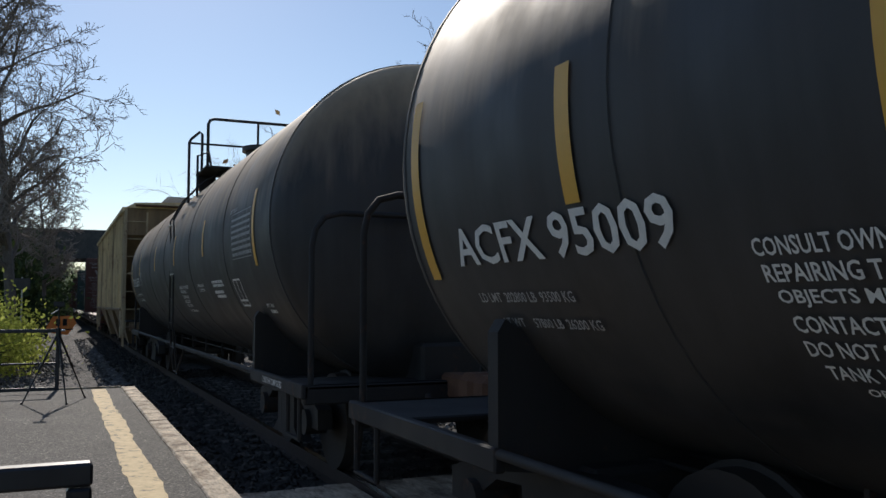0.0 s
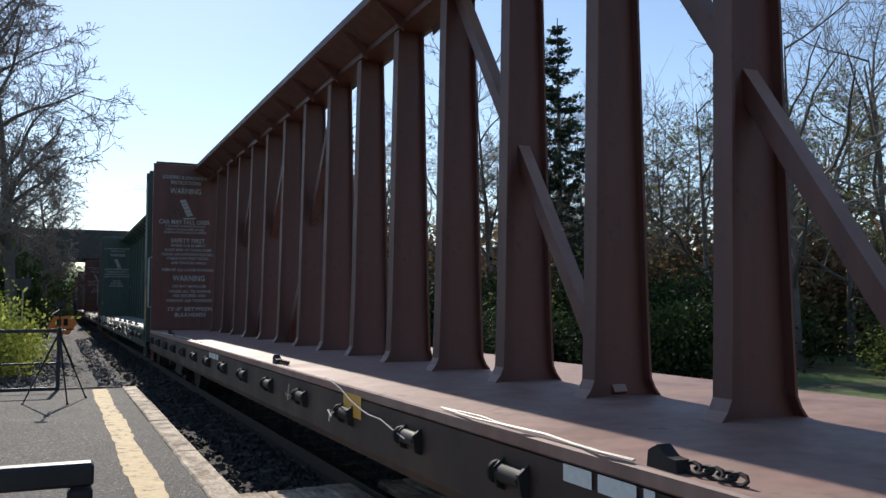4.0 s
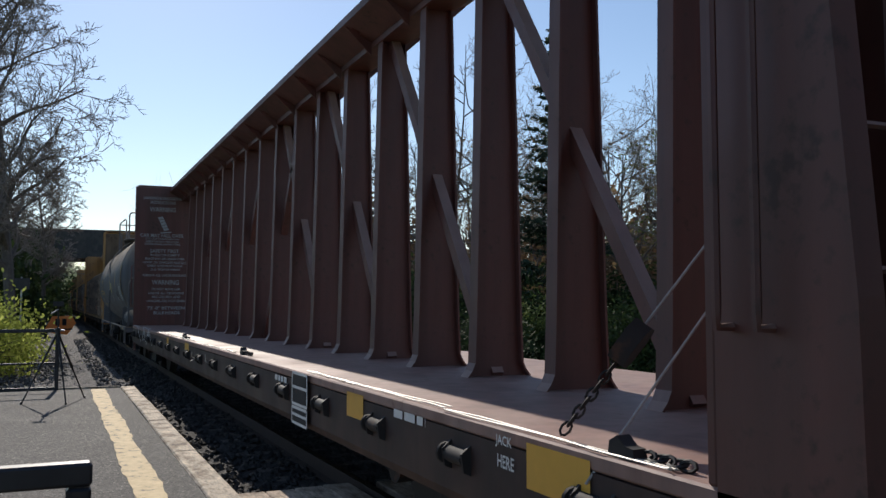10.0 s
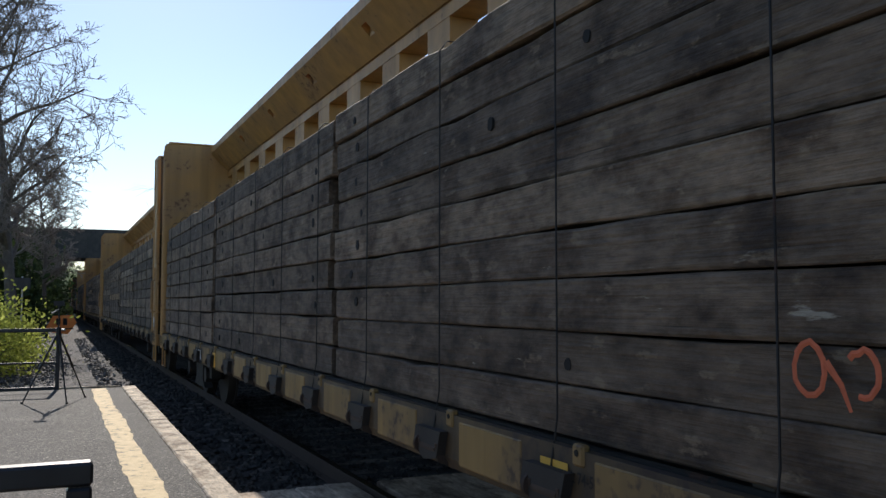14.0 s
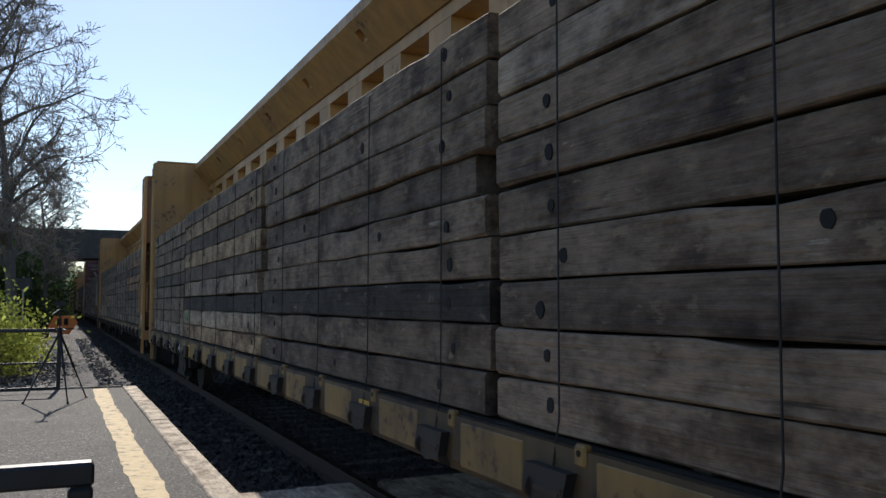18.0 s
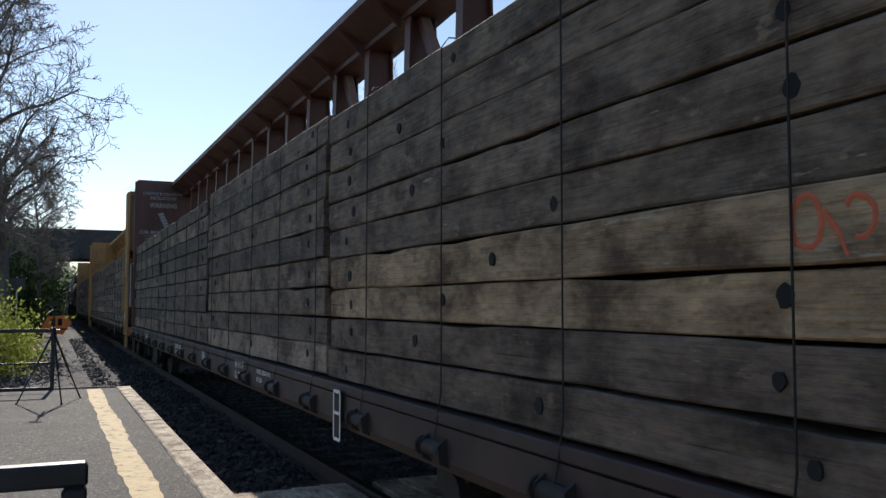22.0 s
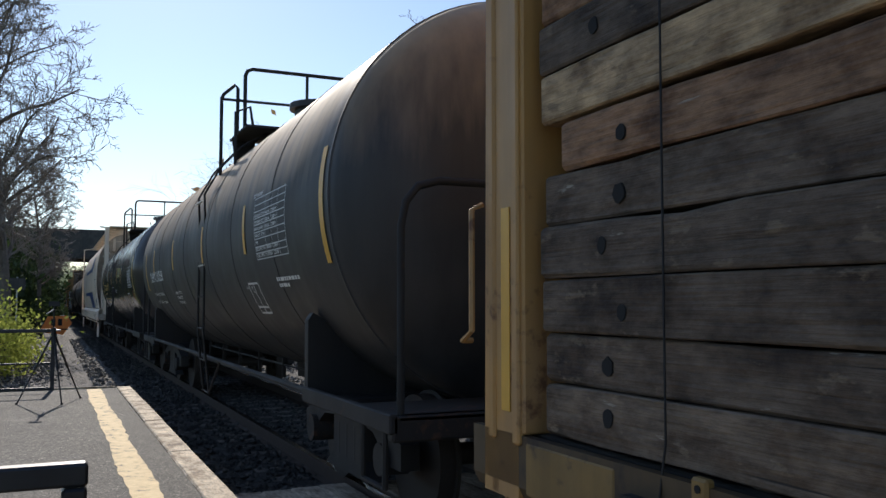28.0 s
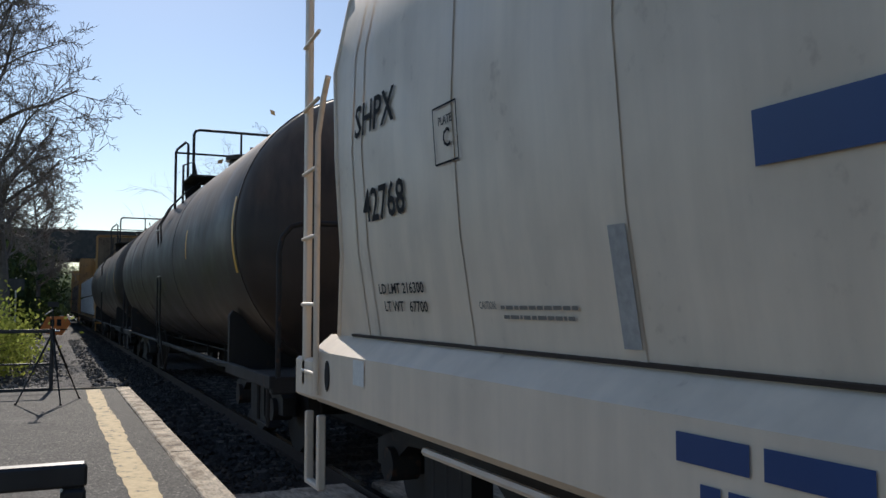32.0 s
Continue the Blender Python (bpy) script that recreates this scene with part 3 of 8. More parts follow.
def centre_beam(paint_mat, deep_top, name_label, deck=DECK, sill_depth=0.38, phase=0.0, feet=(), deck_mat=None, pale_irons=False):
    car = thing("centre_beam_flat_car", name_label, "rail car", "cars of the freight train")
    bottom = deck - sill_depth - 0.075
    # deck and underframe
    back = 0.33 if deep_top else 0.0                     # the loaded cars' rear bulkhead stands further back
    tail = 0.83 if deep_top else 0.12                    # deck beyond the rear bulkhead's face
    wide = CB_W - (0.09 if deep_top else 0.0)
    # yellow cars' decks are near-black, painting in the shaded gap below the load
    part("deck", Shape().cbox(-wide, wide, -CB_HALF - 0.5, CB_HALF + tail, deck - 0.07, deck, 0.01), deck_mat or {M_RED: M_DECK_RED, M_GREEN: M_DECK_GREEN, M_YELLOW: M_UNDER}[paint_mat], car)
    part("centre_sill", Shape().cbox(-0.33, 0.33, -CB_HALF - 0.7, CB_HALF + 0.7, 0.50, deck - 0.075, 0.03), M_UNDER, car)
    for s in (-1, 1):
        rim = deck - (0.006 if deep_top else 0.075)
        sill = Shape().prism([(s * CB_W, rim), (s * CB_W, bottom + 0.06), (s * (CB_W - 0.03), bottom), (s * (CB_W - 0.16), bottom), (s * (CB_W - 0.16), bottom + 0.04), (s * (CB_W - 0.045), bottom + 0.08), (s * (CB_W - 0.045), rim)], 1, -CB_HALF - 0.5, CB_HALF + tail)
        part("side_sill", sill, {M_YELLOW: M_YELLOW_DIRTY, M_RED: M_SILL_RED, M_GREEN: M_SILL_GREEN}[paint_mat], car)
        zw = deck - 0.20
        for i in range(18):
            y = -CB_HALF + (i + 0.5) * WINCH
            w = Shape().tube([(s * (CB_W + 0.01), y - 0.10, zw), (s * (CB_W + 0.01), y + 0.10, zw)], 0.045, 10)
            for dy in (-0.125, 0.105):
                w.prism([(s * (CB_W - 0.02), zw - 0.09), (s * (CB_W + 0.04), zw - 0.065), (s * (CB_W + 0.055), zw + 0.03), (s * (CB_W - 0.02), zw + 0.085)], 1, y + dy, y + dy + 0.02)
            w.lathe([(0.0, 0.01), (0.0, 0.055), (0.016, 0.058), (0.02, 0.04), (0.02, 0.01)], 12, 1, (s * (CB_W + 0.02), y + 0.127, zw))
            if deep_top:
                part("strap_bracket", Shape().cbox(*sorted((s * (CB_W - 0.03), s * (CB_W + 0.012))), y - 0.24, y - 0.16, deck - 0.07, deck + 0.02, 0.010), M_PANEL, car, "small strap bracket")
                if s < 0:
                    part("key_slot", Shape().tube([(-CB_W - 0.010, y - 0.20, deck - 0.015), (-CB_W - 0.016, y - 0.20, deck - 0.015)], 0.014, 8), M_INK, car)
                    part("sill_panel", Shape().cbox(-CB_W - 0.006, -CB_W + 0.02, y + 0.27, y + 0.93, bottom + 0.035, deck - 0.03, 0.008), M_PANEL, car, "dull yellow sill panel")
                    part("winch_bracket", Shape().prism([(y - 0.17, deck - 0.10), (y + 0.17, deck - 0.10), (y + 0.20, bottom + 0.09), (y + 0.05, bottom + 0.02), (y - 0.12, bottom + 0.05)], 0, -CB_W - 0.05, -CB_W + 0.01), M_UNDER, car, "grimy winch bracket")
            part("winch", w, M_RAIL if deep_top else M_UNDER, car, smooth=40)
        for i in range(6):
            y = -CB_HALF + 1.2 + i * (2 * CB_HALF - 2.4) / 5
            part("cross_bearer", Shape().prism([(s * 0.33, 0.56), (s * 0.33, deck - 0.12), (s * (CB_W - 0.17), deck - 0.12), (s * (CB_W - 0.17), bottom + 0.12)], 1, y - 0.08, y + 0.08), M_UNDER, car)
    # centre beam: columns, chord, braces
    low = 4.0 if deep_top else 4.42
    col = Shape()                                         # an I-section: web with a flange on either edge, flared at the foot
    levels = ((deck, 0.285), (deck + 0.05, 0.245), (deck + 0.11, 0.218), (1.5, 0.203), (low + 0.01, 0.138))
    for z, w in levels:
        col.v += [(x, y, z) for x, y in ((-w, -0.07), (-w + 0.018, -0.07), (-w + 0.018, -0.012), (w - 0.018, -0.012), (w - 0.018, -0.07), (w, -0.07),
                                         (w, 0.07), (w - 0.018, 0.07), (w - 0.018, 0.012), (-w + 0.018, 0.012), (-w + 0.018, 0.07), (-w, 0.07))]
    col.f += [(i * 12 + j, i * 12 + (j + 1) % 12, (i + 1) * 12 + (j + 1) % 12, (i + 1) * 12 + j) for i in range(len(levels) - 1) for j in range(12)]
    col.f += [tuple(range(12))[::-1], tuple((len(levels) - 1) * 12 + j for j in range(12))]
    colm = col.mesh("column", paint_mat)
    for i in range(-9, 10):
        y = i * (WINCH if deep_top else COLUMN) + phase
        if abs(y) < CB_HALF - 0.3:
            c = part("column", colm, None, car)
            c.location = (0, y, 0)
    chord = Shape()
    if deep_top:
        for i in range(-9, 9):                            # window posts under the deep plate
            y = i * WINCH + 0.86
            chord.box(-0.14, 0.14, max(-CB_HALF, y - 0.25), min(CB_HALF, y + 0.25), 2.6, 4.12)
        chord.box(-0.145, 0.145, -CB_HALF, CB_HALF + back, 4.12, 4.60)
        chord.box(-0.145, 0.145, -CB_HALF, CB_HALF + back, 2.3, 2.9)
        for s in (-1, 1):
            chord.prism([(s * 0.165, 4.25), (s * 0.48, 4.58), (s * 0.48, 4.70), (s * 0.165, 4.70)], 1, CB_HALF + 0.004, CB_HALF + back)
        for s in (-1, 1):
            for i in range(BAYS // 2):
                chord_wing(s, 4.25, 4.58, 4.70, -CB_HALF + 2 * i * BAY, -CB_HALF + 2 * (i + 1) * BAY, chord)
    else:
        chord.box(-0.16, 0.16, -CB_HALF, CB_HALF, 4.38, 4.66)
        for s in (-1, 1):
            for i in range(BAYS // 2):
                chord_wing(s, 4.44, 4.60, 4.68, -CB_HALF + 2 * i * BAY, -CB_HALF + 2 * (i + 1) * BAY, chord)
        for i in range(BAYS):
            y = -CB_HALF + (i + 0.5) * BAY
            for s in (-1, 1):
                chord.prism([(s * 0.16, 4.30), (s * 0.46, 4.58), (s * 0.16, 4.58)], 1, y - 0.57, y - 0.545)
    part("top_chord", chord, paint_mat, car)
    for foot in feet:                                     # braces over two bays, foot towards the car's end
        a, b = (0, foot, deck), (0, foot - math.copysign(2 * COLUMN, foot), 4.45)
        dd = (Vector(b) - Vector(a)).normalized()
        n = Vector((0, -dd.z, dd.y)) * 0.052
        br = Shape()
        br.add([tuple(Vector(p) + n * q + Vector((x, 0, 0))) for x in (-0.05, 0.05) for p, q in ((a, -1), (a, 1), (b, 1), (b, -1))],
               [(0, 1, 2, 3), (4, 7, 6, 5), (0, 4, 5, 1), (1, 5, 6, 2), (2, 6, 7, 3), (3, 7, 4, 0)])
        part("diagonal_brace", br, paint_mat, car)
    # bulkheads
    for e in (-1, 1):
        at = CB_HALF + (back if e > 0 else 0.0)              # inner face of this bulkhead
        depth = (0.60 if e < 0 else 0.32) if deep_top else (0.50 if e < 0 else 0.12)
        inner, outer = e * at, e * (at + depth)
        bh = Shape().cbox(-CB_W, CB_W, *sorted((inner, inner + e * 0.05)), deck, CB_TOP, 0.01)
        plate = part("bulkhead", bh, paint_mat, car)
        for s in (-1, 1):
            if deep_top:
                post = Shape().prism([(e * (at + 0.05), deck - 0.3), (e * (at + depth + 0.06), deck - 0.3), (e * (at + depth + 0.02), CB_TOP - 0.10), (e * (at + depth - 0.06), CB_TOP - 0.02), (e * (at + 0.05), CB_TOP - 0.02)], 0, *sorted((s * (CB_W - 0.05), s * CB_W)))
                for za in (1.55, 1.98, 2.75):
                    part("stiffener", Shape().cbox(*sorted((s * 0.2, s * (CB_W - 0.05))), *sorted((outer - e * 0.06, outer)), za, za + 0.05, 0.01), M_DULLBROWN, plate)
                part("end_plate", Shape().cbox(*sorted((s * 0.05, s * (CB_W - 0.052))), *sorted((outer - e * 0.03, outer)), 3.05, CB_TOP - 0.1, 0.01), M_DULLBROWN if e < 0 else paint_mat, plate)
                # added sheet: brown dirt and the recess's shade in one dark colour
                part("back_sheet", Shape().box(*sorted((s * 0.002, s * (CB_W - 0.052))), *sorted((inner + e * 0.053, inner + e * 0.06)), deck, 3.05), M_DULLBROWN, plate)
                part("edge_flange", Shape().cbox(*sorted((s * (CB_W - 0.02), s * (CB_W + 0.02))), *sorted((inner + e * 0.02, inner + e * 0.08)), deck - 0.05, CB_TOP - 0.03, 0.01), paint_mat, plate)
                part("post_flute", Shape().cbox(*sorted((s * (CB_W - 0.02), s * (CB_W + 0.014))), *sorted((outer - e * 0.06, outer)), deck - 0.05, CB_TOP - 0.1, 0.012), paint_mat, plate)
                if e < 0:
                    part("lifting_hole", Shape().prism([(e * (at + 0.36) + 0.045 * math.cos(a), 2.21 + (0.06 if math.sin(a) > 0 else -0.06) + 0.045 * math.sin(a)) for a in [2 * math.pi * k / 16 for k in range(16)]], 0, *sorted((s * (CB_W - 0.004), s * (CB_W + 0.004)))), M_INK, plate, "dark oval lifting hole")
                    part("hole_rim", Shape().tube([(s * (CB_W + 0.004), e * (at + 0.36) + 0.065 * math.cos(a), 2.21 + (0.06 if math.sin(a) > 0 else -0.06) + 0.065 * math.sin(a)) for a in [2 * math.pi * k / 16 for k in range(17)]], 0.012, 5), paint_mat, plate, smooth=50)
                else:
                    part("reflective_strip", Shape().cbox(*sorted((s * (CB_W + 0.002), s * (CB_W + 0.006))), inner + 0.12, inner + 0.20, 1.08, 2.02, 0.001), M_REFLECT, plate, "faded amber reflective strip")
            elif e > 0:
                post = Shape().cbox(*sorted((s * (CB_W - 0.10), s * CB_W)), at + 0.053, at + 0.12, deck - 0.3, CB_TOP - 0.18, 0.012)
            else:
                post = Shape().prism([(e * (at + 0.05), deck - 0.3), (e * (at + 0.62), deck - 0.3), (e * (at + 0.60), deck + 0.6), (e * (at + 0.36), CB_TOP - 0.22), (e * (at + 0.05), CB_TOP - 0.18)], 0, *sorted((s * (CB_W - 0.10), s * CB_W)))
            part("corner_post", post, paint_mat, plate)
            ga, gb = (1.39, 2.06) if deep_top else (1.50, 2.61)
            if deep_top:
                spots = (0.22, 0.43) if e < 0 else (0.40,)
            elif e < 0:
                spots = (0.13, 0.30)
            else:
                spots = (-0.04, 0.10) if pale_irons else (0.06, 0.20)
            for yy in spots:
                part("grab_iron", Shape().tube([(s * CB_W, e * (at + yy + (0.12 if deep_top else 0.0)), ga), (s * (CB_W + 0.06), e * (at + yy + (0.10 if deep_top else 0.0)), ga), (s * (CB_W + 0.06), e * (at + yy), ga + 0.05), (s * (CB_W + 0.06), e * (at + yy), gb - 0.03), (s * CB_W, e * (at + yy), gb)], 0.015, 6), M_WORN if pale_irons else paint_mat, plate, smooth=50)
        for x in (-0.75, 0.0, 0.75):
            part("stiffener", Shape().cbox(x - 0.06, x + 0.06, *sorted((inner + e * 0.05, inner + e * min(0.28, depth))), deck, CB_TOP - 0.06, 0.01), M_DULLBROWN if deep_top else paint_mat, plate)
        for z in (1.9, 2.9, 3.9):
            part("stiffener", Shape().cbox(-CB_W + 0.10, CB_W - 0.10, *sorted((inner + e * 0.05, inner + e * min(0.20, depth - 0.02))), z, z + 0.12, 0.01), M_DULLBROWN if deep_top else paint_mat, plate)
        part("cap_rail", Shape().cbox(-CB_W + 0.06, CB_W - 0.06, *sorted((inner - e * 0.01, inner + e * min(0.22, depth))), CB_TOP, CB_TOP + 0.04, 0.01), paint_mat, plate)
        for k in range(8):
            z = 1.25 + k * 0.42
            part("rung", Shape().tube([(-CB_W + 0.12, outer - e * 0.03, z), (-CB_W + 0.6, outer - e * 0.03, z)], 0.013, 6), M_DULLBROWN if deep_top else paint_mat, plate, smooth=50)
        part("end_sill", Shape().cbox(-CB_W, CB_W, *sorted((outer, outer - e * 0.1)), 0.68, deck - 0.075, 0.02), paint_mat, car)
        for s in (-1, 1):
            st = Shape().tube([(s * (CB_W - 0.03), outer - e * 0.52, 0.66), (s * (CB_W - 0.03), outer - e * 0.52, 0.36), (s * (CB_W - 0.03), outer - e * 0.12, 0.36), (s * (CB_W - 0.03), outer - e * 0.12, 0.70)], 0.018, 6)
            part("stirrup_step", st, paint_mat, car, smooth=50)
    running_gear(car, 12.3, 8.6)
    return car


def bulkhead_notice(car, rows, mirror=True, material=None):
    """Lettering on the inner face of the rear bulkhead, on both halves: rows of (text, x of its left end, z, height, length)."""
    for shift in ((0.0, 1.42) if mirror else (0.0,)):
        place = lambda y, z: (-y + shift, CB_HALF - 0.006, z)
        marks(car, place, material or M_WORN, [(t, -x, z, h, length) for t, x, z, h, length in rows])
        fig = Shape()
        zt = max(r[2] for r in rows if r[0] == "WARNING")
        for k in range(5):                                # little picture of a leaning car, drawn as bars
            u, w = -0.78 + k * 0.035, zt - 0.15 - k * 0.075
            fig.add([(u + shift, CB_HALF - 0.006, w), (u + 0.13 + shift, CB_HALF - 0.006, w + 0.03), (u + 0.16 + shift, CB_HALF - 0.006, w - 0.035), (u + 0.03 + shift, CB_HALF - 0.006, w - 0.065)], [(0, 1, 2, 3)])
        fig.add([(-0.70 + shift, CB_HALF - 0.006, zt - 0.58), (-0.42 + shift, CB_HALF - 0.006, zt - 0.56), (-0.42 + shift, CB_HALF - 0.006, zt - 0.53), (-0.70 + shift, CB_HALF - 0.006, zt - 0.55)], [(0, 1, 2, 3)])
        me = bpy.data.meshes.new("pictogram")
        me.from_pydata(fig.v, [], fig.f)
        me.materials.append(material or M_WORN)
        part("pictogram", me, None, car, "stencilled picture of a tipping car")


NOTICE_LONG = [("LOADING & UNLOADING", -1.15, 4.38, 0.085, 1.0), ("INSTRUCTIONS", -0.97, 4.26, 0.085, 0.65), ("WARNING", -0.99, 4.05, 0.13, 0.68), ("CAR MAY FALL OVER", -1.22, 3.36, 0.10, 1.12),
               ("IF YOU FAIL TO MAINTAIN EQUAL", -1.08, 3.29, 0.05, 0.88), ("WEIGHT ON EACH SIDE OF CAR", -1.08, 3.22, 0.05, 0.85), ("DURING LOADING AND UNLOADING", -1.10, 3.15, 0.05, 0.92),
               ("SAFETY FIRST", -0.96, 2.94, 0.10, 0.75), ("WHEN CAR IS EMPTY", -0.96, 2.85, 0.06, 0.77), ("PLACE END OF CHAIN OVER", -1.08, 2.75, 0.06, 1.02), ("HOOK ON OPPOSITE SIDE SILL.", -1.14, 2.65, 0.06, 1.14), ("CABLE OVER POST HOOK", -1.03, 2.56, 0.06, 0.92), ("AND TIGHTEN WINCH", -0.94, 2.46, 0.06, 0.76),
               ("REMOVE ALL LOOSE DUNNAGE", -1.14, 2.30, 0.065, 1.17), ("WARNING", -0.90, 2.08, 0.13, 0.70), ("DO NOT MOVE CAR", -0.90, 1.93, 0.065, 0.74), ("UNLESS ALL TIE DOWNS", -0.98, 1.82, 0.065, 0.92), ("ARE SECURED AND", -0.90, 1.72, 0.065, 0.74), ("WINCHES ARE TIGHTENED", -1.03, 1.61, 0.065, 1.0),
               ("73'-0\" BETWEEN", -1.0, 1.41, 0.09, 0.97), ("BULKHEADS", -0.84, 1.28, 0.09, 0.68)]
NOTICE_SHORT = [("LOADING AND UNLOADING", -1.22, 4.16, 0.075, 1.12), ("INSTRUCTION", -0.92, 4.03, 0.085, 0.62), ("WARNING", -0.97, 3.82, 0.13, 0.69), ("AVOID TIPPING ACCIDENT", -1.21, 3.16, 0.085, 1.12), ("BY KEEPING LOAD AT ABOUT", -1.11, 3.05, 0.065, 0.92), ("SAME LEVEL ON EACH SIDE OF CAR", -1.20, 2.94, 0.065, 1.12), ("DURING LOADING AND UNLOADING", -1.20, 2.83, 0.065, 1.1),
                ("73'-0\"", -0.82, 2.62, 0.08, 0.33), ("BETWEEN", -0.89, 2.50, 0.085, 0.48), ("BULKHEADS", -0.96, 2.38, 0.09, 0.61)]


def side_notice(car):
    """A narrow column of stencilled lines beside the middle of the bulkhead."""
    rows = [("SAFETY FIR", 3.42, 0.085), ("WHEN CAR IS EM", 3.31, 0.06), ("PLACE END OF TH", 3.21, 0.06), ("DOWN CHAIN IN", 3.11, 0.06), ("OPPOSITE FLOOR", 3.01, 0.06), ("SLOT CABLE ON", 2.91, 0.06), ("POST HOOK, AND", 2.81, 0.06), ("TIGHTEN WINCH", 2.71, 0.06),
            ("WARNIN", 2.42, 0.12), ("DO NOT MO", 2.28, 0.08), ("CAR UNLES", 2.16, 0.08), ("TIEDOWNS", 2.04, 0.08), ("SECURED IN", 1.92, 0.08), ("KEYSLOTS", 1.80, 0.08)]
    place = lambda y, z: (-y, CB_HALF - 0.006, z)
    marks(car, place, M_WORN, [(t, -0.11, z, h, 0.30) for t, z, h in rows])


def slack_cables(car, seed, messy=1.0, material=None):
    """Loose tie-down cables: strands on the deck's edge, strands that fall to the winches, hooks and frayed ends."""
    rnd = random.Random(seed)
    mat = material or M_CABLE
    for i in range(18):
        y = -CB_HALF + (i + 0.5) * WINCH
        if rnd.random() < 0.6 * messy:
            s = Shape()
            for _ in range(rnd.choice((1, 1, 1, 2))):
                L, zl = rnd.uniform(1.2, 2.6), DECK - rnd.uniform(0.20, 0.36)
                y1 = min(CB_HALF - 0.1, y + L)
                pts = []
                for k in range(9):
                    f = k / 8
                    pts.append((-CB_W - 0.012 - 0.05 * f + 0.01 * rnd.uniform(-1, 1), y1 + (y - y1) * f, DECK + 0.012 + (zl - DECK) * f ** 1.25 - 0.05 * math.sin(math.pi * f) * rnd.random()))
                s.tube(pts, 0.0045, 5)
            part("tie_down_cable", s, mat, car, "slack pale steel tie-down cable", 50)
        if rnd.random() < 0.7 * messy:
            L = rnd.uniform(1.2, 3.0)
            x0 = -CB_W + 0.01 + 0.05 * rnd.random()
            s = Shape()
            for q in range(2):
                s.tube([(x0 + 0.02 * q + rnd.uniform(-0.012, 0.012), max(-CB_HALF + 0.2, min(CB_HALF - 0.2, y + L * (k / 8 - 0.5))), DECK + 0.006 + 0.012 * rnd.random()) for k in range(9)], 0.0045, 5)
            part("tie_down_cable", s, mat, car, "slack pale steel tie-down cable", 50)
        if rnd.random() < 0.45 * messy:
            yy = y + rnd.uniform(-0.4, 0.4)
            hook = Shape().prism([(yy - 0.09, DECK), (yy + 0.08, DECK), (yy + 0.07, DECK + 0.06), (yy + 0.02, DECK + 0.085), (yy - 0.03, DECK + 0.05), (yy - 0.08, DECK + 0.045)], 0, -CB_W + 0.03, -CB_W + 0.09)
            for k in range(5):
                c = Vector((-CB_W + 0.08, yy - 0.11 - 0.055 * k, DECK + 0.022))
                hook.tube([c + Vector((0.028 * math.cos(a) * (1 if k % 2 else 0.3), 0.042 * math.sin(a), 0.028 * math.cos(a) * (0.3 if k % 2 else 0.6))) for a in [2 * math.pi * j / 8 for j in range(9)]], 0.008, 5)
            part("chain_hook", hook, M_UNDER, car, "black hook with a short chain", 50)
        if rnd.random() < 0.6 * messy:
            s = Shape()
            for q in range(2):
                s.tube([(-CB_W - 0.06, y + 0.14, DECK - 0.20), (-CB_W - 0.12, y + 0.10 - 0.05 * q, DECK - 0.16 - 0.08 * rnd.random()), (-CB_W - 0.14, y + rnd.uniform(-0.1, 0.06), DECK - 0.06 - 0.2 * rnd.random())], 0.006, 5)
            part("winch_tail", s, mat, car, "frayed cable end", 50)


def cable_cluster(car, y0, y1, seed):
    """A tangle of loose cables with hooks and chains along one stretch of the deck's edge."""
    rnd = random.Random(seed)
    for k in range(12):
        a, b = rnd.uniform(y0, y0 + 0.4 * (y1 - y0)), rnd.uniform(y0 + 0.6 * (y1 - y0), y1)
        x = -CB_W + rnd.uniform(-0.02, 0.16)
        lift = rnd.uniform(0.0, 0.05)
        part("tie_down_cable", Shape().tube([(x + rnd.uniform(-0.02, 0.02), b + (a - b) * q / 8, DECK + 0.008 + lift * math.sin(math.pi * q / 8) + rnd.uniform(0, 0.008)) for q in range(9)], 0.0055, 5), M_CABLE, car, "loose pale steel cable on the deck", 50)
    for k in range(6):
        a = rnd.uniform(y0, y1 - 0.8)
        b = a + rnd.uniform(0.7, 1.6)
        part("tie_down_cable", Shape().tube([(-CB_W - 0.02, b, DECK + 0.01), (-CB_W - 0.05, (a + b) / 2, DECK - 0.09), (-CB_W - 0.06, a, DECK - rnd.uniform(0.16, 0.28))], 0.005, 5), M_CABLE, car, "loose pale steel cable over the sill", 50)
    for k in range(5):
        yy = y0 + (k + rnd.uniform(0.2, 0.8)) * (y1 - y0) / 5
        hook = Shape().prism([(yy - 0.09, DECK), (yy + 0.08, DECK), (yy + 0.07, DECK + 0.07), (yy + 0.02, DECK + 0.10), (yy - 0.03, DECK + 0.06), (yy - 0.08, DECK + 0.05)], 0, -CB_W + 0.02, -CB_W + 0.09)
        for q in range(7):
            c = Vector((-CB_W + 0.08 + 0.02 * math.sin(q), yy - 0.12 - 0.055 * q, DECK + 0.025))
            hook.tube([c + Vector((0.028 * math.cos(a) * (1 if q % 2 else 0.3), 0.042 * math.sin(a), 0.028 * math.cos(a) * (0.3 if q % 2 else 0.6))) for a in [2 * math.pi * j / 8 for j in range(9)]], 0.009, 5)
        part("chain_hook", hook, M_UNDER, car, "black hook with a short chain", 50)


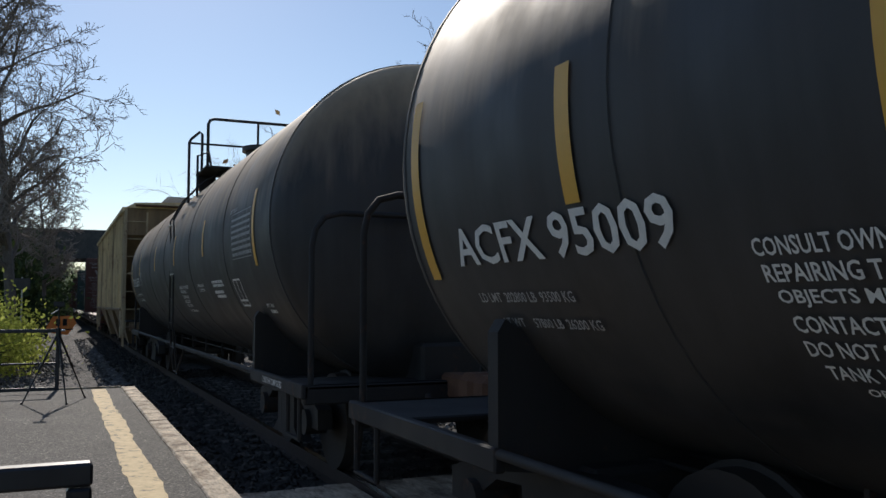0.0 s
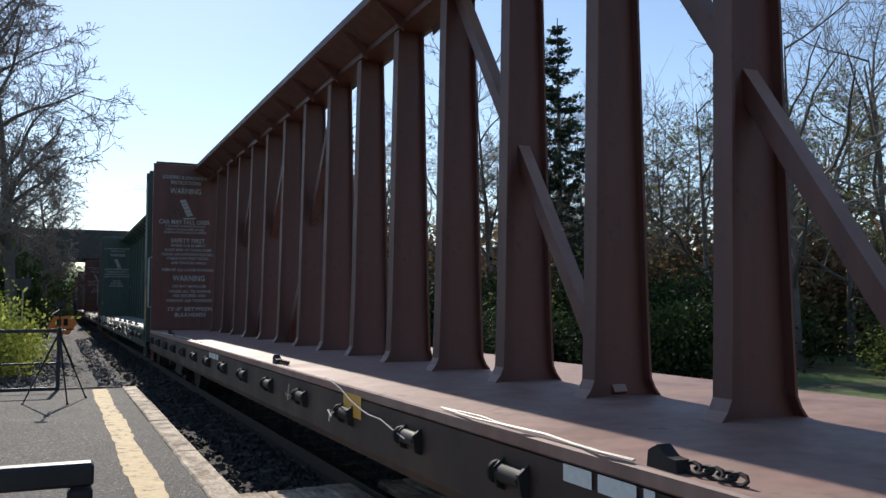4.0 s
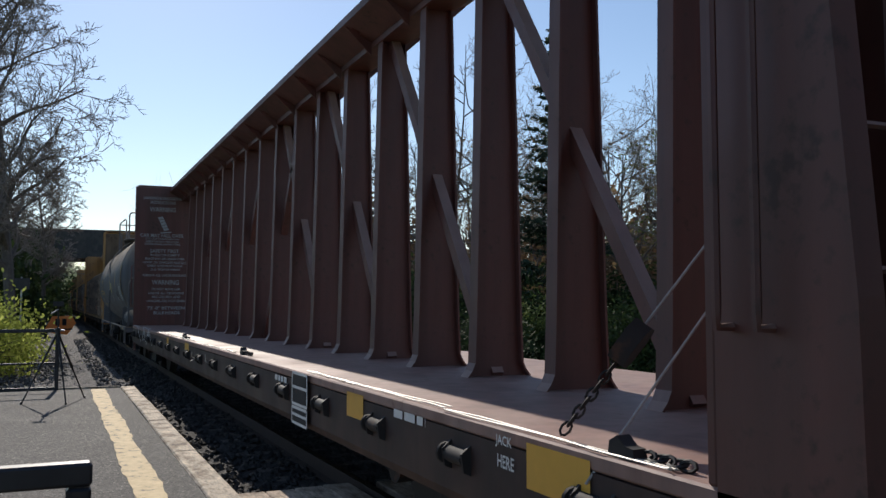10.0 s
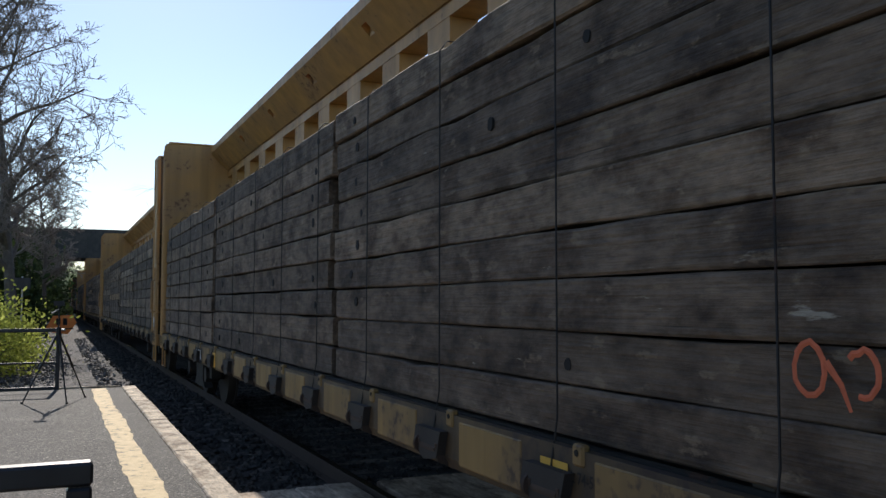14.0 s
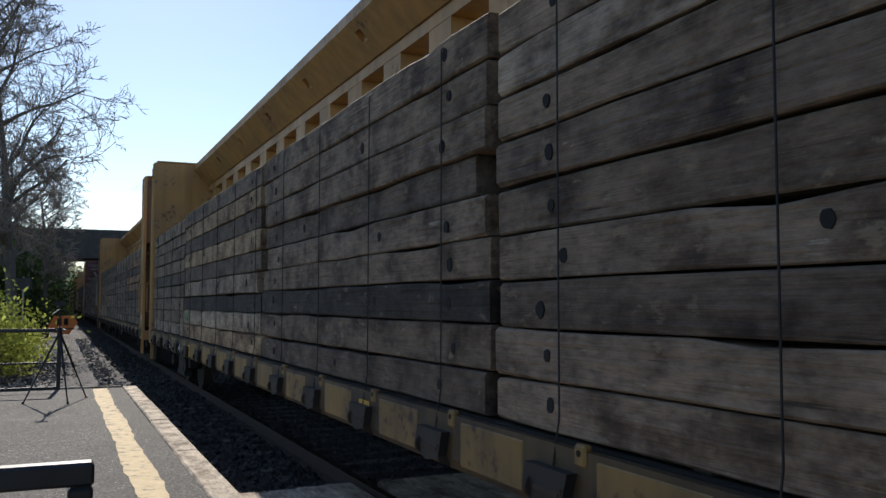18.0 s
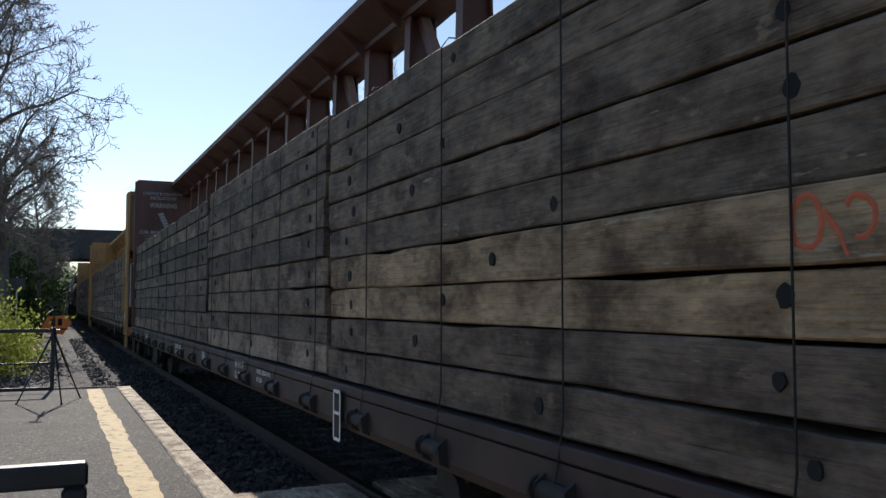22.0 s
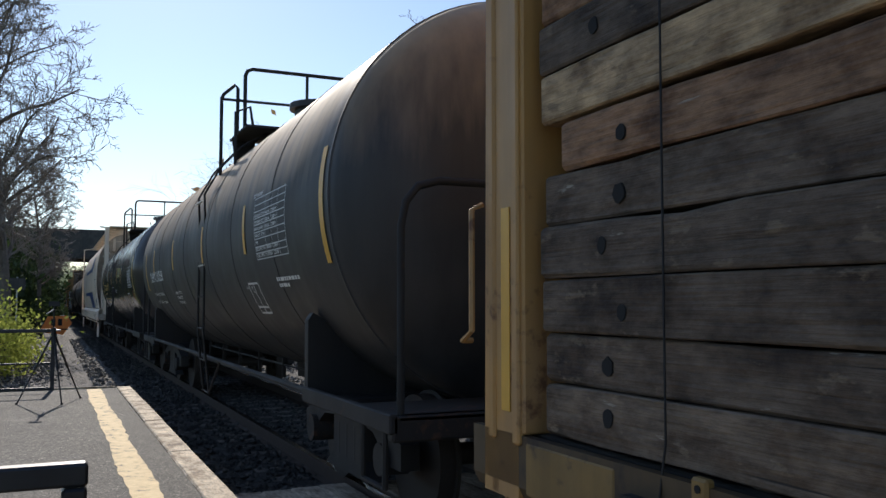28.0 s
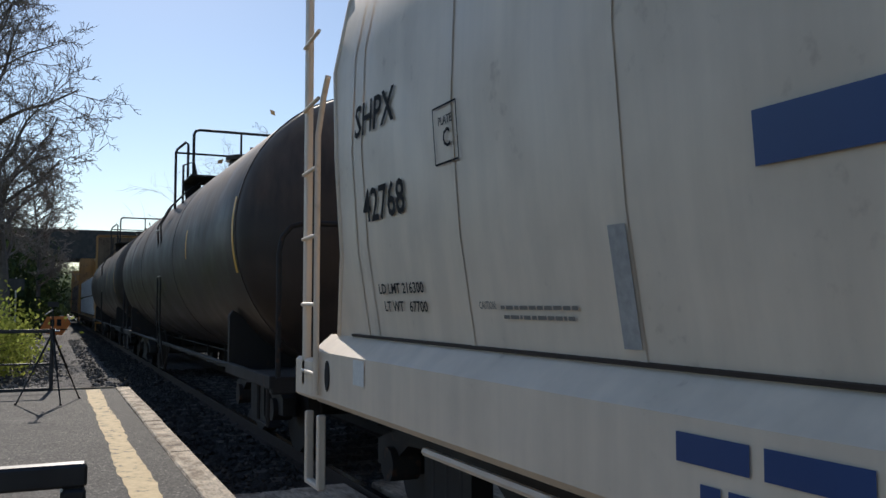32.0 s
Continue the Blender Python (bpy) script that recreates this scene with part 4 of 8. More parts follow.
def taut_chain(car, y):
    """A tie-down cable drawn up from the deck's edge to the beam, with its hook and chain."""
    a, b = Vector((-CB_W + 0.02, y, DECK + 0.02)), Vector((-0.25, y - 0.75, 2.75))
    cable = Shape().tube([a.lerp(b, 0.24), b], 0.006, 5).tube([Vector((-CB_W - 0.02, y - 0.26, DECK - 0.12)), Vector((-0.25, y - 0.95, 2.75))], 0.006, 5)
    part("tie_down_cable", cable, M_WORN, car, "taut steel cable from deck to beam", 50)
    ch = Shape()
    d = (b - a).normalized()
    n, m = d.orthogonal().normalized(), d.cross(d.orthogonal().normalized())
    for k in range(9):
        c, w = a + d * (0.05 + 0.045 * k), (n if k % 2 else m)
        ch.tube([c + d * (0.034 * math.sin(t)) + w * (0.020 * math.cos(t)) for t in [2 * math.pi * j / 8 for j in range(9)]], 0.006, 5)
    c = a + d * 0.50
    ch.add(*rounded_block(c, d, n, m, 0.10, 0.075, 0.04))
    part("chain", ch, M_UNDER, car, "dark chain with a ratchet block", 50)


def rounded_block(c, d, n, m, a, b, h):
    """A block with cut corners round the point c, along the axes d, n and m."""
    ring = ((1, 0.5), (0.5, 1), (-0.5, 1), (-1, 0.5), (-1, -0.5), (-0.5, -1), (0.5, -1), (1, -0.5))
    vs = [tuple(c + d * (p * a) + n * (q * b) + m * (k * h)) for k in (-1, 1) for p, q in ring]
    return vs, [tuple(range(8))[::-1], tuple(range(8, 16))] + [(i, (i + 1) % 8, (i + 1) % 8 + 8, i + 8) for i in range(8)]


def load_straps(car, base, top):
    """Thin cables over the timber load at every winch."""
    for s in (-1, 1):
        for i in range(18):
            y = -CB_HALF + (i + 0.5) * WINCH
            pts = [(s * (CB_W + 0.02), y, base - 0.16), (s * (CB_W - 0.022), y, base + 0.1), (s * (CB_W - 0.026), y, top - 0.05), (s * (CB_W - 0.07), y, top + 0.010), (s * 0.18, y, top + 0.05)]
            part("tie_down_cable", Shape().tube(pts, 0.0045, 5), M_UNDER, car, "taut cable over the load", 50)


def sill_marks(car, white, panels=(), frames=(), x=CB_W + 0.006):
    """Lettering and panels on the near side sill: rows for marks(), (y, z, w, h, material, label), and outlined cards."""
    for y, z, w, h, mat, label in panels:
        patch(car, flat_point(-x), y, z, w, h, mat, "painted_panel", label)
    marks(car, flat_point(-x - 0.004), M_WHITE, white)
    for y, z, w, h in frames:
        patch(car, flat_point(-x - 0.02), y, z, w, h, M_UNDER, "card_holder", "dark card holder with a white edge")
        framed(car, flat_point(-x - 0.024), y, z, w, h, M_WHITE, (), (0.55,), 0.012)


# ---- tank cars ----
def tank_car(label, body, half_tank, half_car, R=1.55, zc=2.34, platform_y=0.0, seams=(), strips=(), strip_mat=None, sill_mat=None, shell_at=0.0):
    """A tank car: shell with dished heads, weld seams, walkway, ladders, pipe rails, sills and trucks."""
    car = thing("tank_car", label, "tank car", "cars of the freight train")
    dish = 0.55
    prof = []
    for k in range(9):
        a = math.pi / 2 * k / 8
        prof.append((-half_tank - dish * math.cos(a), max(0.001, R * math.sin(a))))
    prof += [(-half_tank + (2 * half_tank) * k / 12, R) for k in range(1, 12)]
    prof += [(-p[0], p[1]) for p in prof[8::-1]]
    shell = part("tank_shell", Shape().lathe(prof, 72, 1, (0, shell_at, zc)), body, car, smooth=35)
    for y in (shell_at - half_tank, shell_at + half_tank, *seams):
        part("weld_seam", Shape().lathe([(y - 0.02, R - 0.01), (y - 0.012, R + 0.006), (y + 0.012, R + 0.006), (y + 0.02, R - 0.01)], 72, 1, (0, 0, zc)), body, shell, smooth=60)
    for s in (-1, 1):
        for y, z0, z1 in strips:
            s_ = Shape()
            n = 10
            vs = []
            for k in range(n + 1):
                z = z0 + (z1 - z0) * k / n
                x = -math.sqrt(max(0.0, (R + 0.008) ** 2 - (z - zc) ** 2))
                vs += [(s * -x, y - 0.05, z), (s * -x, y + 0.05, z)]
            s_.add(vs, [(2 * k, 2 * k + 1, 2 * k + 3, 2 * k + 2) for k in range(n)])
            part("reflective_strip", s_, strip_mat or M_REFLECT, shell)
    sm = sill_mat or M_UNDER
    # underframe: stub sills, bolsters and saddle plates
    for e in (-1, 1):
        part("stub_sill", Shape().cbox(-0.3, 0.3, *sorted((e * (half_tank - 2.6), e * (half_car - 0.75))), 0.72, 1.22, 0.03), sm, car)
        yb = e * (half_tank - 1.05)
        part("saddle", Shape().prism([(-1.36, 0.80), (-1.40, 0.90), (-1.40, 1.44), (-1.36, 1.50), (-1.08, 1.34), (-0.6, 1.22), (0.6, 1.22), (1.08, 1.34), (1.36, 1.50), (1.40, 1.44), (1.40, 0.90), (1.36, 0.80), (0.5, 0.70), (-0.5, 0.70)], 1, yb - 0.05, yb + 0.05), sm, car)
        part("end_platform", Shape().cbox(-1.36, 1.36, *sorted((e * (half_tank + 0.12), e * (half_car - 0.62))), 0.86, 0.90, 0.01), sm, car)
        part("end_sill", Shape().cbox(-1.40, 1.40, *sorted((e * (half_car - 0.72), e * (half_car - 0.62))), 0.74, 0.90, 0.015), sm, car)
        for s in (-1, 1):
            part("side_sill_end", Shape().cbox(*sorted((s * 1.36, s * 1.42)), *sorted((e * (half_tank - 1.1), e * (half_car - 0.62))), 0.79, 0.91, 0.01), sm, car)
            st = Shape().tube([(s * 1.40, e * (half_car - 1.15), 0.8), (s * 1.40, e * (half_car - 1.15), 0.45), (s * 1.40, e * (half_car - 0.75), 0.45), (s * 1.40, e * (half_car - 0.75), 0.8)], 0.02, 6)
            part("stirrup_step", st, sm, car, smooth=50)
        # bent pipe rail across the end
        ye = e * (half_car - 0.67)
        pts = [(-1.33, ye, 0.88), (-1.33, ye, 2.05), (-1.30, ye, 2.20), (-1.22, ye, 2.30), (-1.08, ye, 2.34), (1.08, ye, 2.34), (1.22, ye, 2.30), (1.30, ye, 2.20), (1.33, ye, 2.05), (1.33, ye, 0.88)]
        part("end_rail", Shape().tube(pts, 0.026, 8), sm, car, smooth=60)
        part("saddle_web", Shape().cbox(-1.34, 1.34, *sorted((yb + e * 0.05, yb + e * 0.40)), 0.80, 0.84, 0.01), sm, car)
    for s in (-1, 1):
        pts = [(s * 1.39, -half_tank + 0.9, 0.88), (s * 1.39, half_tank - 0.9, 0.88)]
        part("side_rail", Shape().tube(pts, 0.027, 8), sm, car, smooth=60)
        # ladder with wide stiles that follows the shell to the walkway
        up = [(s * 1.44, 0.45)] + [(s * 1.52, z) for z in (1.2, 2.0, 2.6)] + [(s * (math.sqrt(max(0.02, (R + 0.10) ** 2 - (z - zc) ** 2))), z) for z in (2.95, 3.3, 3.6, 3.85, 3.98)]
        st = Shape()
        for dy in (-0.22, 0.22):
            st.tube([(x, platform_y + dy, z) for x, z in up], 0.015, 6)
        st.tube([(s * 1.44, platform_y - 0.22, 0.45), (s * 1.39, platform_y - 0.7, 0.88)], 0.015, 6)
        st.tube([(s * 1.44, platform_y + 0.22, 0.45), (s * 1.39, platform_y + 0.7, 0.88)], 0.015, 6)
        lad = part("ladder", st, sm, car, smooth=60)
        for k in range(9):
            z = 0.46 + k * 0.40
            x = (1.44 + 0.08 * min(1, (z - 0.45) / 0.75)) if z < 2.65 else math.sqrt(max(0.02, (R + 0.10) ** 2 - (z - zc) ** 2))
            part("rung", Shape().tube([(s * x, platform_y - 0.25, z), (s * x, platform_y + 0.25, z)], 0.012, 6), M_CABLE if 2.0 < z < 3.0 else sm, lad, smooth=60)
        part("brake_rod" if s < 0 else "air_pipe", Shape().tube([(s * 0.55, -half_tank + 1, 0.80), (s * 0.55, half_tank - 1, 0.80)], 0.014, 6), sm, car, smooth=50)
        part("brake_rod", Shape().tube([(s * 0.9, -half_tank + 2.2, 0.66), (s * 0.9, half_tank - 2.2, 0.66)], 0.012, 6), sm, car, smooth=50)
    for k in range(7):
        y = -half_tank + 2.4 + k * (2 * half_tank - 4.8) / 6
        part("pipe_hanger", Shape().cbox(-0.58, -0.53, y - 0.015, y + 0.015, 0.64, 1.06, 0.004), sm, car)
    top = zc + R
    part("bottom_outlet", Shape().lathe([(zc - R - 0.38, 0.02), (zc - R - 0.38, 0.12), (zc - R - 0.2, 0.14), (zc - R - 0.18, 0.24), (zc - R + 0.1, 0.26), (zc - R + 0.12, 0.02)], 14, 2, (0, platform_y, 0)), sm, car, smooth=40)
    # walkway across the top, a rail across its far side, a hoop at each ladder's head
    walkw = part("walkway", Shape().cbox(-1.08, 1.08, platform_y - 0.50, platform_y + 0.62, top - 0.09, top - 0.05, 0.01), sm, car)
    part("manway", Shape().lathe([(top - 0.1, 0.02), (top - 0.1, 0.33), (top + 0.30, 0.33), (top + 0.30, 0.40), (top + 0.38, 0.40), (top + 0.40, 0.02)], 20, 2, (0, platform_y - 0.05, 0)), body, car, smooth=40)
    part("valve_housing", Shape().lathe([(top - 0.1, 0.02), (top - 0.1, 0.2), (top + 0.22, 0.2), (top + 0.25, 0.02)], 14, 2, (0.1, platform_y - 0.85, 0)), body, car, smooth=40)
    yr, z1 = platform_y + 0.58, top + 0.95
    part("safety_rail", Shape().tube([(-0.88, yr, top - 0.07), (-0.88, yr, z1 - 0.10), (-0.85, yr, z1 - 0.03), (-0.78, yr, z1), (0.78, yr, z1), (0.85, yr, z1 - 0.03), (0.88, yr, z1 - 0.10), (0.88, yr, top - 0.07)], 0.027, 8), sm, walkw, smooth=60)
    part("safety_rail", Shape().tube([(-1.20, yr, top + 0.49), (1.20, yr, top + 0.49)], 0.020, 6), sm, walkw, smooth=60)
    part("rail_post", Shape().tube([(0, yr, top - 0.07), (0, yr, z1)], 0.022, 6), sm, walkw, smooth=60)
    for s in (-1, 1):
        foot = zc + math.sqrt(R * R - 1.2 * 1.2)
        part("grab_hoop", Shape().tube([(s * 1.2, yr, foot), (s * 1.2, yr, top + 0.50), (s * 1.17, yr, top + 0.56), (s * 1.02, yr, top + 0.70), (s * 0.98, yr, top + 0.66), (s * 0.98, yr, top - 0.07)], 0.024, 8), sm, walkw, smooth=60)
        part("grab_hoop", Shape().tube([(s * 1.2, platform_y - 0.45, foot), (s * 1.2, platform_y - 0.45, top + 0.10), (s * 1.02, platform_y - 0.45, top + 0.18), (s * 0.98, platform_y - 0.45, top - 0.07)], 0.020, 8), sm, walkw, smooth=60)
        part("walkway_bracket", Shape().prism([(s * 0.75, top - 0.09), (s * 1.06, top - 0.09), (s * 1.02, zc + math.sqrt(R * R - 1.02 ** 2)), (s * 0.75, zc + math.sqrt(R * R - 0.75 ** 2))], 1, platform_y + 0.5, platform_y + 0.54), sm, walkw)
    running_gear(car, half_car, half_tank - 1.05)
    return car


def shell_point(R, zc, lift=0.009):
    """The near side of a tank: the point at y, z on its shell."""
    return lambda y, z: (-math.sqrt(max(0.0, (R + lift) ** 2 - (z - zc) ** 2)), y, z)


def flat_point(x):
    return lambda y, z: (x, y, z)


def marks(car, place, material, rows, name="stencil"):
    """Lettering on the side of a car: rows of (text, y of its left end, z, height, length)."""
    for text, y, z, h, length in rows:
        s = Shape()
        if text.startswith("#"):
            bars(s, place, y, z, length, h, text)
        else:
            lettered(s, place, text, y, z, h, length)
        me = bpy.data.meshes.new(name)
        me.from_pydata(s.v, [], s.f)
        me.materials.append(material)
        part(name, me, None, car, "stencilled lettering")


def framed(car, place, y, z, w, h, material, lines_y=(), lines_z=(), t=0.012, name="stencil_table"):
    """An outlined table with its dividing lines."""
    s = Shape()

    def strip(y0, y1, z0, z1):
        n = max(1, int(abs(z1 - z0) / 0.08))
        vs = []
        for k in range(n + 1):
            zz = z0 + (z1 - z0) * k / n
            vs += [place(y0, zz), place(y1, zz)]
        s.add(vs, [(2 * k, 2 * k + 1, 2 * k + 3, 2 * k + 2) for k in range(n)])
    for yy in (y, y - w, *[y - w * f for f in lines_y]):
        strip(yy + t, yy - t, z, z + h)
    for zz in (z, z + h, *[z + h * f for f in lines_z]):
        strip(y, y - w, zz - t, zz + t)
    me = bpy.data.meshes.new(name)
    me.from_pydata(s.v, [], s.f)
    me.materials.append(material)
    part(name, me, None, car, "stencilled table of inspection dates")


def patch(car, place, y, z, w, h, material, name="painted_panel", label=""):
    s = Shape()
    n = max(1, int(h / 0.08))
    vs = []
    for k in range(n + 1):
        zz = z + h * k / n
        vs += [place(y, zz), place(y - w, zz)]
    s.add(vs, [(2 * k, 2 * k + 1, 2 * k + 3, 2 * k + 2) for k in range(n)])
    me = bpy.data.meshes.new(name)
    me.from_pydata(s.v, [], s.f)
    me.materials.append(material)
    part(name, me, None, car, label)


# ---- covered hoppers ----
def ribbed_hopper(label):
    car = thing("covered_hopper", label, "hopper car", "cars of the freight train")
    hy, W, z0, z1, ye = 6.84, 1.56, 1.44, 4.22, 8.0
    for s in (-1, 1):                                     # side sheets, cut back below the slope at either end
        part("side_sheet", Shape().prism([(-hy, z0), (-hy, 2.56), (-ye, 3.5), (-ye, z1), (ye, z1), (ye, 3.5), (hy, 2.56), (hy, z0)], 0, *sorted((s * (W - 0.05), s * (W - 0.03)))), M_HOPPER, car)
        for i in range(16):
            y = -6.62 + i * 0.87
            part("rib", Shape().prism([(s * (W - 0.03), y - 0.055), (s * (W + 0.045), y - 0.040), (s * (W + 0.045), y + 0.040), (s * (W - 0.03), y + 0.055)], 2, z0, z1), M_HOPPER_RUSTY if i in (4, 12) else M_HOPPER, car)
        part("side_sill", Shape().prism([(s * (W - 0.06), z0 - 0.06), (s * (W - 0.06), z0 + 0.02), (s * (W + 0.02), z0 + 0.02), (s * (W + 0.05), z0 - 0.03), (s * (W + 0.05), z0 - 0.06)], 1, -hy - 0.25, hy + 0.25), M_CHUTE, car)
        part("top_rail", Shape().cbox(*sorted((s * (W - 0.05), s * (W + 0.08))), -ye, ye, z1 - 0.09, z1 + 0.03, 0.015), M_HOPPER, car)
    part("inner_hopper", Shape().prism([(-5.2, z0 - 0.1), (-ye + 0.02, 3.48), (-ye + 0.02, z1), (ye - 0.02, z1), (ye - 0.02, 3.48), (5.2, z0 - 0.1)], 0, -W + 0.055, W - 0.055), M_CHUTE, car, "slope sheet of the hopper")
    part("roof", Shape().prism([(-W, z1 + 0.01), (-W + 0.25, z1 + 0.16), (0, z1 + 0.22), (W - 0.25, z1 + 0.16), (W, z1 + 0.01)], 1, -ye, ye), M_HOPPER, car)
    for k in range(3):
        ya = (-6.15, -1.75, 2.66)[k]
        for s in (-1, 1):                                 # funnels: one steep end sheet, one long slope
            a, b = s * 1.50, s * 0.62
            top = [(b, ya, z0 - 0.07), (a, ya, z0 - 0.07), (a, ya + 3.15, z0 - 0.07), (b, ya + 3.15, z0 - 0.07)]
            low = [(b, ya + 0.05, 0.40), (s * 1.25, ya + 0.05, 0.40), (s * 1.25, ya + 0.50, 0.40), (b, ya + 0.50, 0.40)]
            part("hopper_chute", Shape().add(top + low, [(0, 1, 2, 3), (4, 7, 6, 5), (0, 4, 5, 1), (1, 5, 6, 2), (2, 6, 7, 3), (3, 7, 4, 0)]), M_CHUTE, car)
            part("outlet_gate", Shape().cbox(*sorted((b, s * 1.27)), ya + 0.0, ya + 0.58, 0.32, 0.40, 0.015), M_UNDER, car)
    part("centre_sill", Shape().cbox(-0.33, 0.33, -8.2, 8.2, 0.72, 1.12, 0.03), M_UNDER, car)
    for e in (-1, 1):
        part("end_sill", Shape().cbox(-1.40, 1.40, *sorted((e * 7.92, e * 8.04)), 0.82, 1.05, 0.02), M_CHUTE, car)
        part("end_platform", Shape().cbox(-1.45, 1.45, *sorted((e * 5.9, e * 7.92)), 1.06, 1.10, 0.01), M_UNDER, car)
        for x in (-0.55, 0.02, 0.55):
            part("end_post", Shape().cbox(x - 0.075, x + 0.075, *sorted((e * 7.62, e * 7.78)), 1.10, 3.36, 0.015), M_HOPPER_RUSTY, car)
        part("cross_bar", Shape().tube([(-1.45, e * 7.97, 2.42), (1.45, e * 7.97, 2.42)], 0.02, 6), M_HOPPER_RUSTY, car, smooth=50)
        part("bar_bracket", Shape().cbox(-0.92, -0.78, *sorted((e * 7.95, e * 8.0)), 2.34, 2.50, 0.01), M_HOPPER_RUSTY, car)
        part("air_reservoir", Shape().lathe([(-0.60, 0.02), (-0.57, 0.18), (-0.5, 0.22), (0.5, 0.22), (0.57, 0.18), (0.60, 0.02)], 18, 0, (-0.45, e * 6.9, 1.75)), M_DULLBROWN, car, "dusty air reservoir", 40)
        part("valve_box", Shape().cbox(-1.1, -0.6, *sorted((e * 6.5, e * 7.0)), 1.10, 1.45, 0.05), M_UNDER, car)
        for s in (-1, 1):
            st = Shape()
            for yy in (7.42, 7.90):
                st.tube([(s * 1.56, e * yy, 0.72), (s * 1.56, e * yy, z1 + 0.02)], 0.030, 6)
            lad = part("ladder", st, M_HOPPER_RUSTY, car, smooth=50)
            for k in range(7):
                part("rung", Shape().tube([(s * 1.575, e * 7.42, 0.94 + 0.485 * k), (s * 1.575, e * 7.90, 0.94 + 0.485 * k)], 0.016, 6), M_HOPPER_RUSTY, lad, smooth=50)
            st = Shape().cbox(*sorted((s * 1.50, s * 1.58)), *sorted((e * 7.94, e * 8.02)), 0.70, z1 + 0.02, 0.012)
            st.tube([(s * 0.98, e * 7.98, 0.80), (s * 0.98, e * 7.98, z1 - 0.1)], 0.032, 6)
            lad = part("ladder", st, M_HOPPER_RUSTY, car, smooth=30)
            for k in range(7):
                part("rung", Shape().tube([(s * 0.98, e * 8.0, 0.94 + 0.485 * k), (s * 1.54, e * 8.0, 0.94 + 0.485 * k)], 0.016, 6), M_HOPPER_RUSTY, lad, smooth=50)
            part("side_sill_end", Shape().cbox(*sorted((s * 1.48, s * 1.53)), *sorted((e * 7.0, e * 7.96)), 0.90, 1.07, 0.012), M_HOPPER, car)
            part("jacking_pad", Shape().prism([(e * 6.45, z0 - 0.06), (e * 6.49, 0.66), (e * 6.62, 0.60), (e * 6.86, 0.60), (e * 6.98, 0.78), (e * 7.0, z0 - 0.06)], 0, *sorted((s * 1.50, s * 1.56))), M_HOPPER_RUSTY, car)
            part("jacking_hole", Shape().prism([(e * 6.72 + 0.075 * math.cos(a), 1.02 + 0.13 * math.sin(a)) for a in [2 * math.pi * k / 14 for k in range(14)]], 0, *sorted((s * 1.555, s * 1.563))), M_INK, car, "dark oval hole")
            part("corner_gusset", Shape().prism([(e * hy, z0), (e * hy, z0 + 0.30), (e * (hy + 0.30), z0 + 0.06), (e * (hy + 0.30), z0)], 0, *sorted((s * (W - 0.05), s * (W - 0.01)))), M_HOPPER, car)
            part("stirrup_step", Shape().tube([(s * 1.54, e * 7.42, 0.74), (s * 1.54, e * 7.42, 0.40), (s * 1.54, e * 7.88, 0.40), (s * 1.54, e * 7.90, 0.74)], 0.02, 6), M_HOPPER_RUSTY, car, smooth=50)
        part("end_running_board", Shape().cbox(-1.3, 1.3, *sorted((e * ye, e * 8.25)), 4.28, 4.31, 0.01), M_RUST, car)
    ring = [(0.35 * math.cos(2 * math.pi * k / 28), 0, 0.35 * math.sin(2 * math.pi * k / 28)) for k in range(29)]
    bw = Shape().tube(ring, 0.020, 8)
    for k in range(5):
        a = 2 * math.pi * k / 5 + 0.3
        bw.tube([(0.08 * math.cos(a), 0.05, 0.08 * math.sin(a)), (0.35 * math.cos(a), 0, 0.35 * math.sin(a))], 0.014, 5)
    bw.lathe([(-0.02, 0.02), (-0.02, 0.09), (0.08, 0.11), (0.08, 0.02)], 14, 1)
    part("brake_wheel", bw, M_HOPPER_RUSTY, car, "round spoked hand brake wheel", 50, (0.0, -8.05, 2.12))
    part("brake_housing", Shape().lathe([(-7.98, 0.02), (-7.98, 0.20), (-7.92, 0.23), (-7.80, 0.23), (-7.80, 0.02)], 18, 1, (0.0, 0, 2.12)), M_UNDER, car, smooth=40)
    # roof walkway of open lattice
    rb = Shape()
    for k in range(9):
        rb.box(-0.45 + k * 0.1125 - 0.012, -0.45 + k * 0.1125 + 0.012, -ye - 0.2, ye + 0.2, z1 + 0.32, z1 + 0.35)
    for k in range(110):
        y = -ye - 0.2 + k * (2 * ye + 0.4) / 109
        rb.box(-0.46, 0.46, y - 0.012, y + 0.012, z1 + 0.315, z1 + 0.345)
    part("running_board", rb, M_STEEL, car, "open steel lattice walkway")
    for i in range(8):
        part("board_bracket", Shape().cbox(-0.4, 0.4, -hy + 0.3 + i * 1.9, -hy + 0.36 + i * 1.9, z1 + 0.15, z1 + 0.315, 0.01), M_RUST, car)
    # lettering panels, primer and scribbles on the near side
    face = lambda lift: flat_point(-W + 0.028 - lift)
    for ya, w in ((5.54, 0.76), (4.61, 0.77)):
        patch(car, face(0.004), ya, 2.06, w, 0.86, M_PALEBLUE, "painted_panel", "faded blue lettering panel")
        patch(car, face(0.003), ya, 1.47, w, 0.59, M_TANPATCH, "painted_panel", "tan primer patch")
        patch(car, face(0.003), ya, 2.92, w, 0.22, M_TANPATCH, "painted_panel", "tan primer patch")
    patch(car, face(0.003), 3.67, 2.06, 0.76, 1.0, M_TANPATCH, "painted_panel", "tan primer patch")
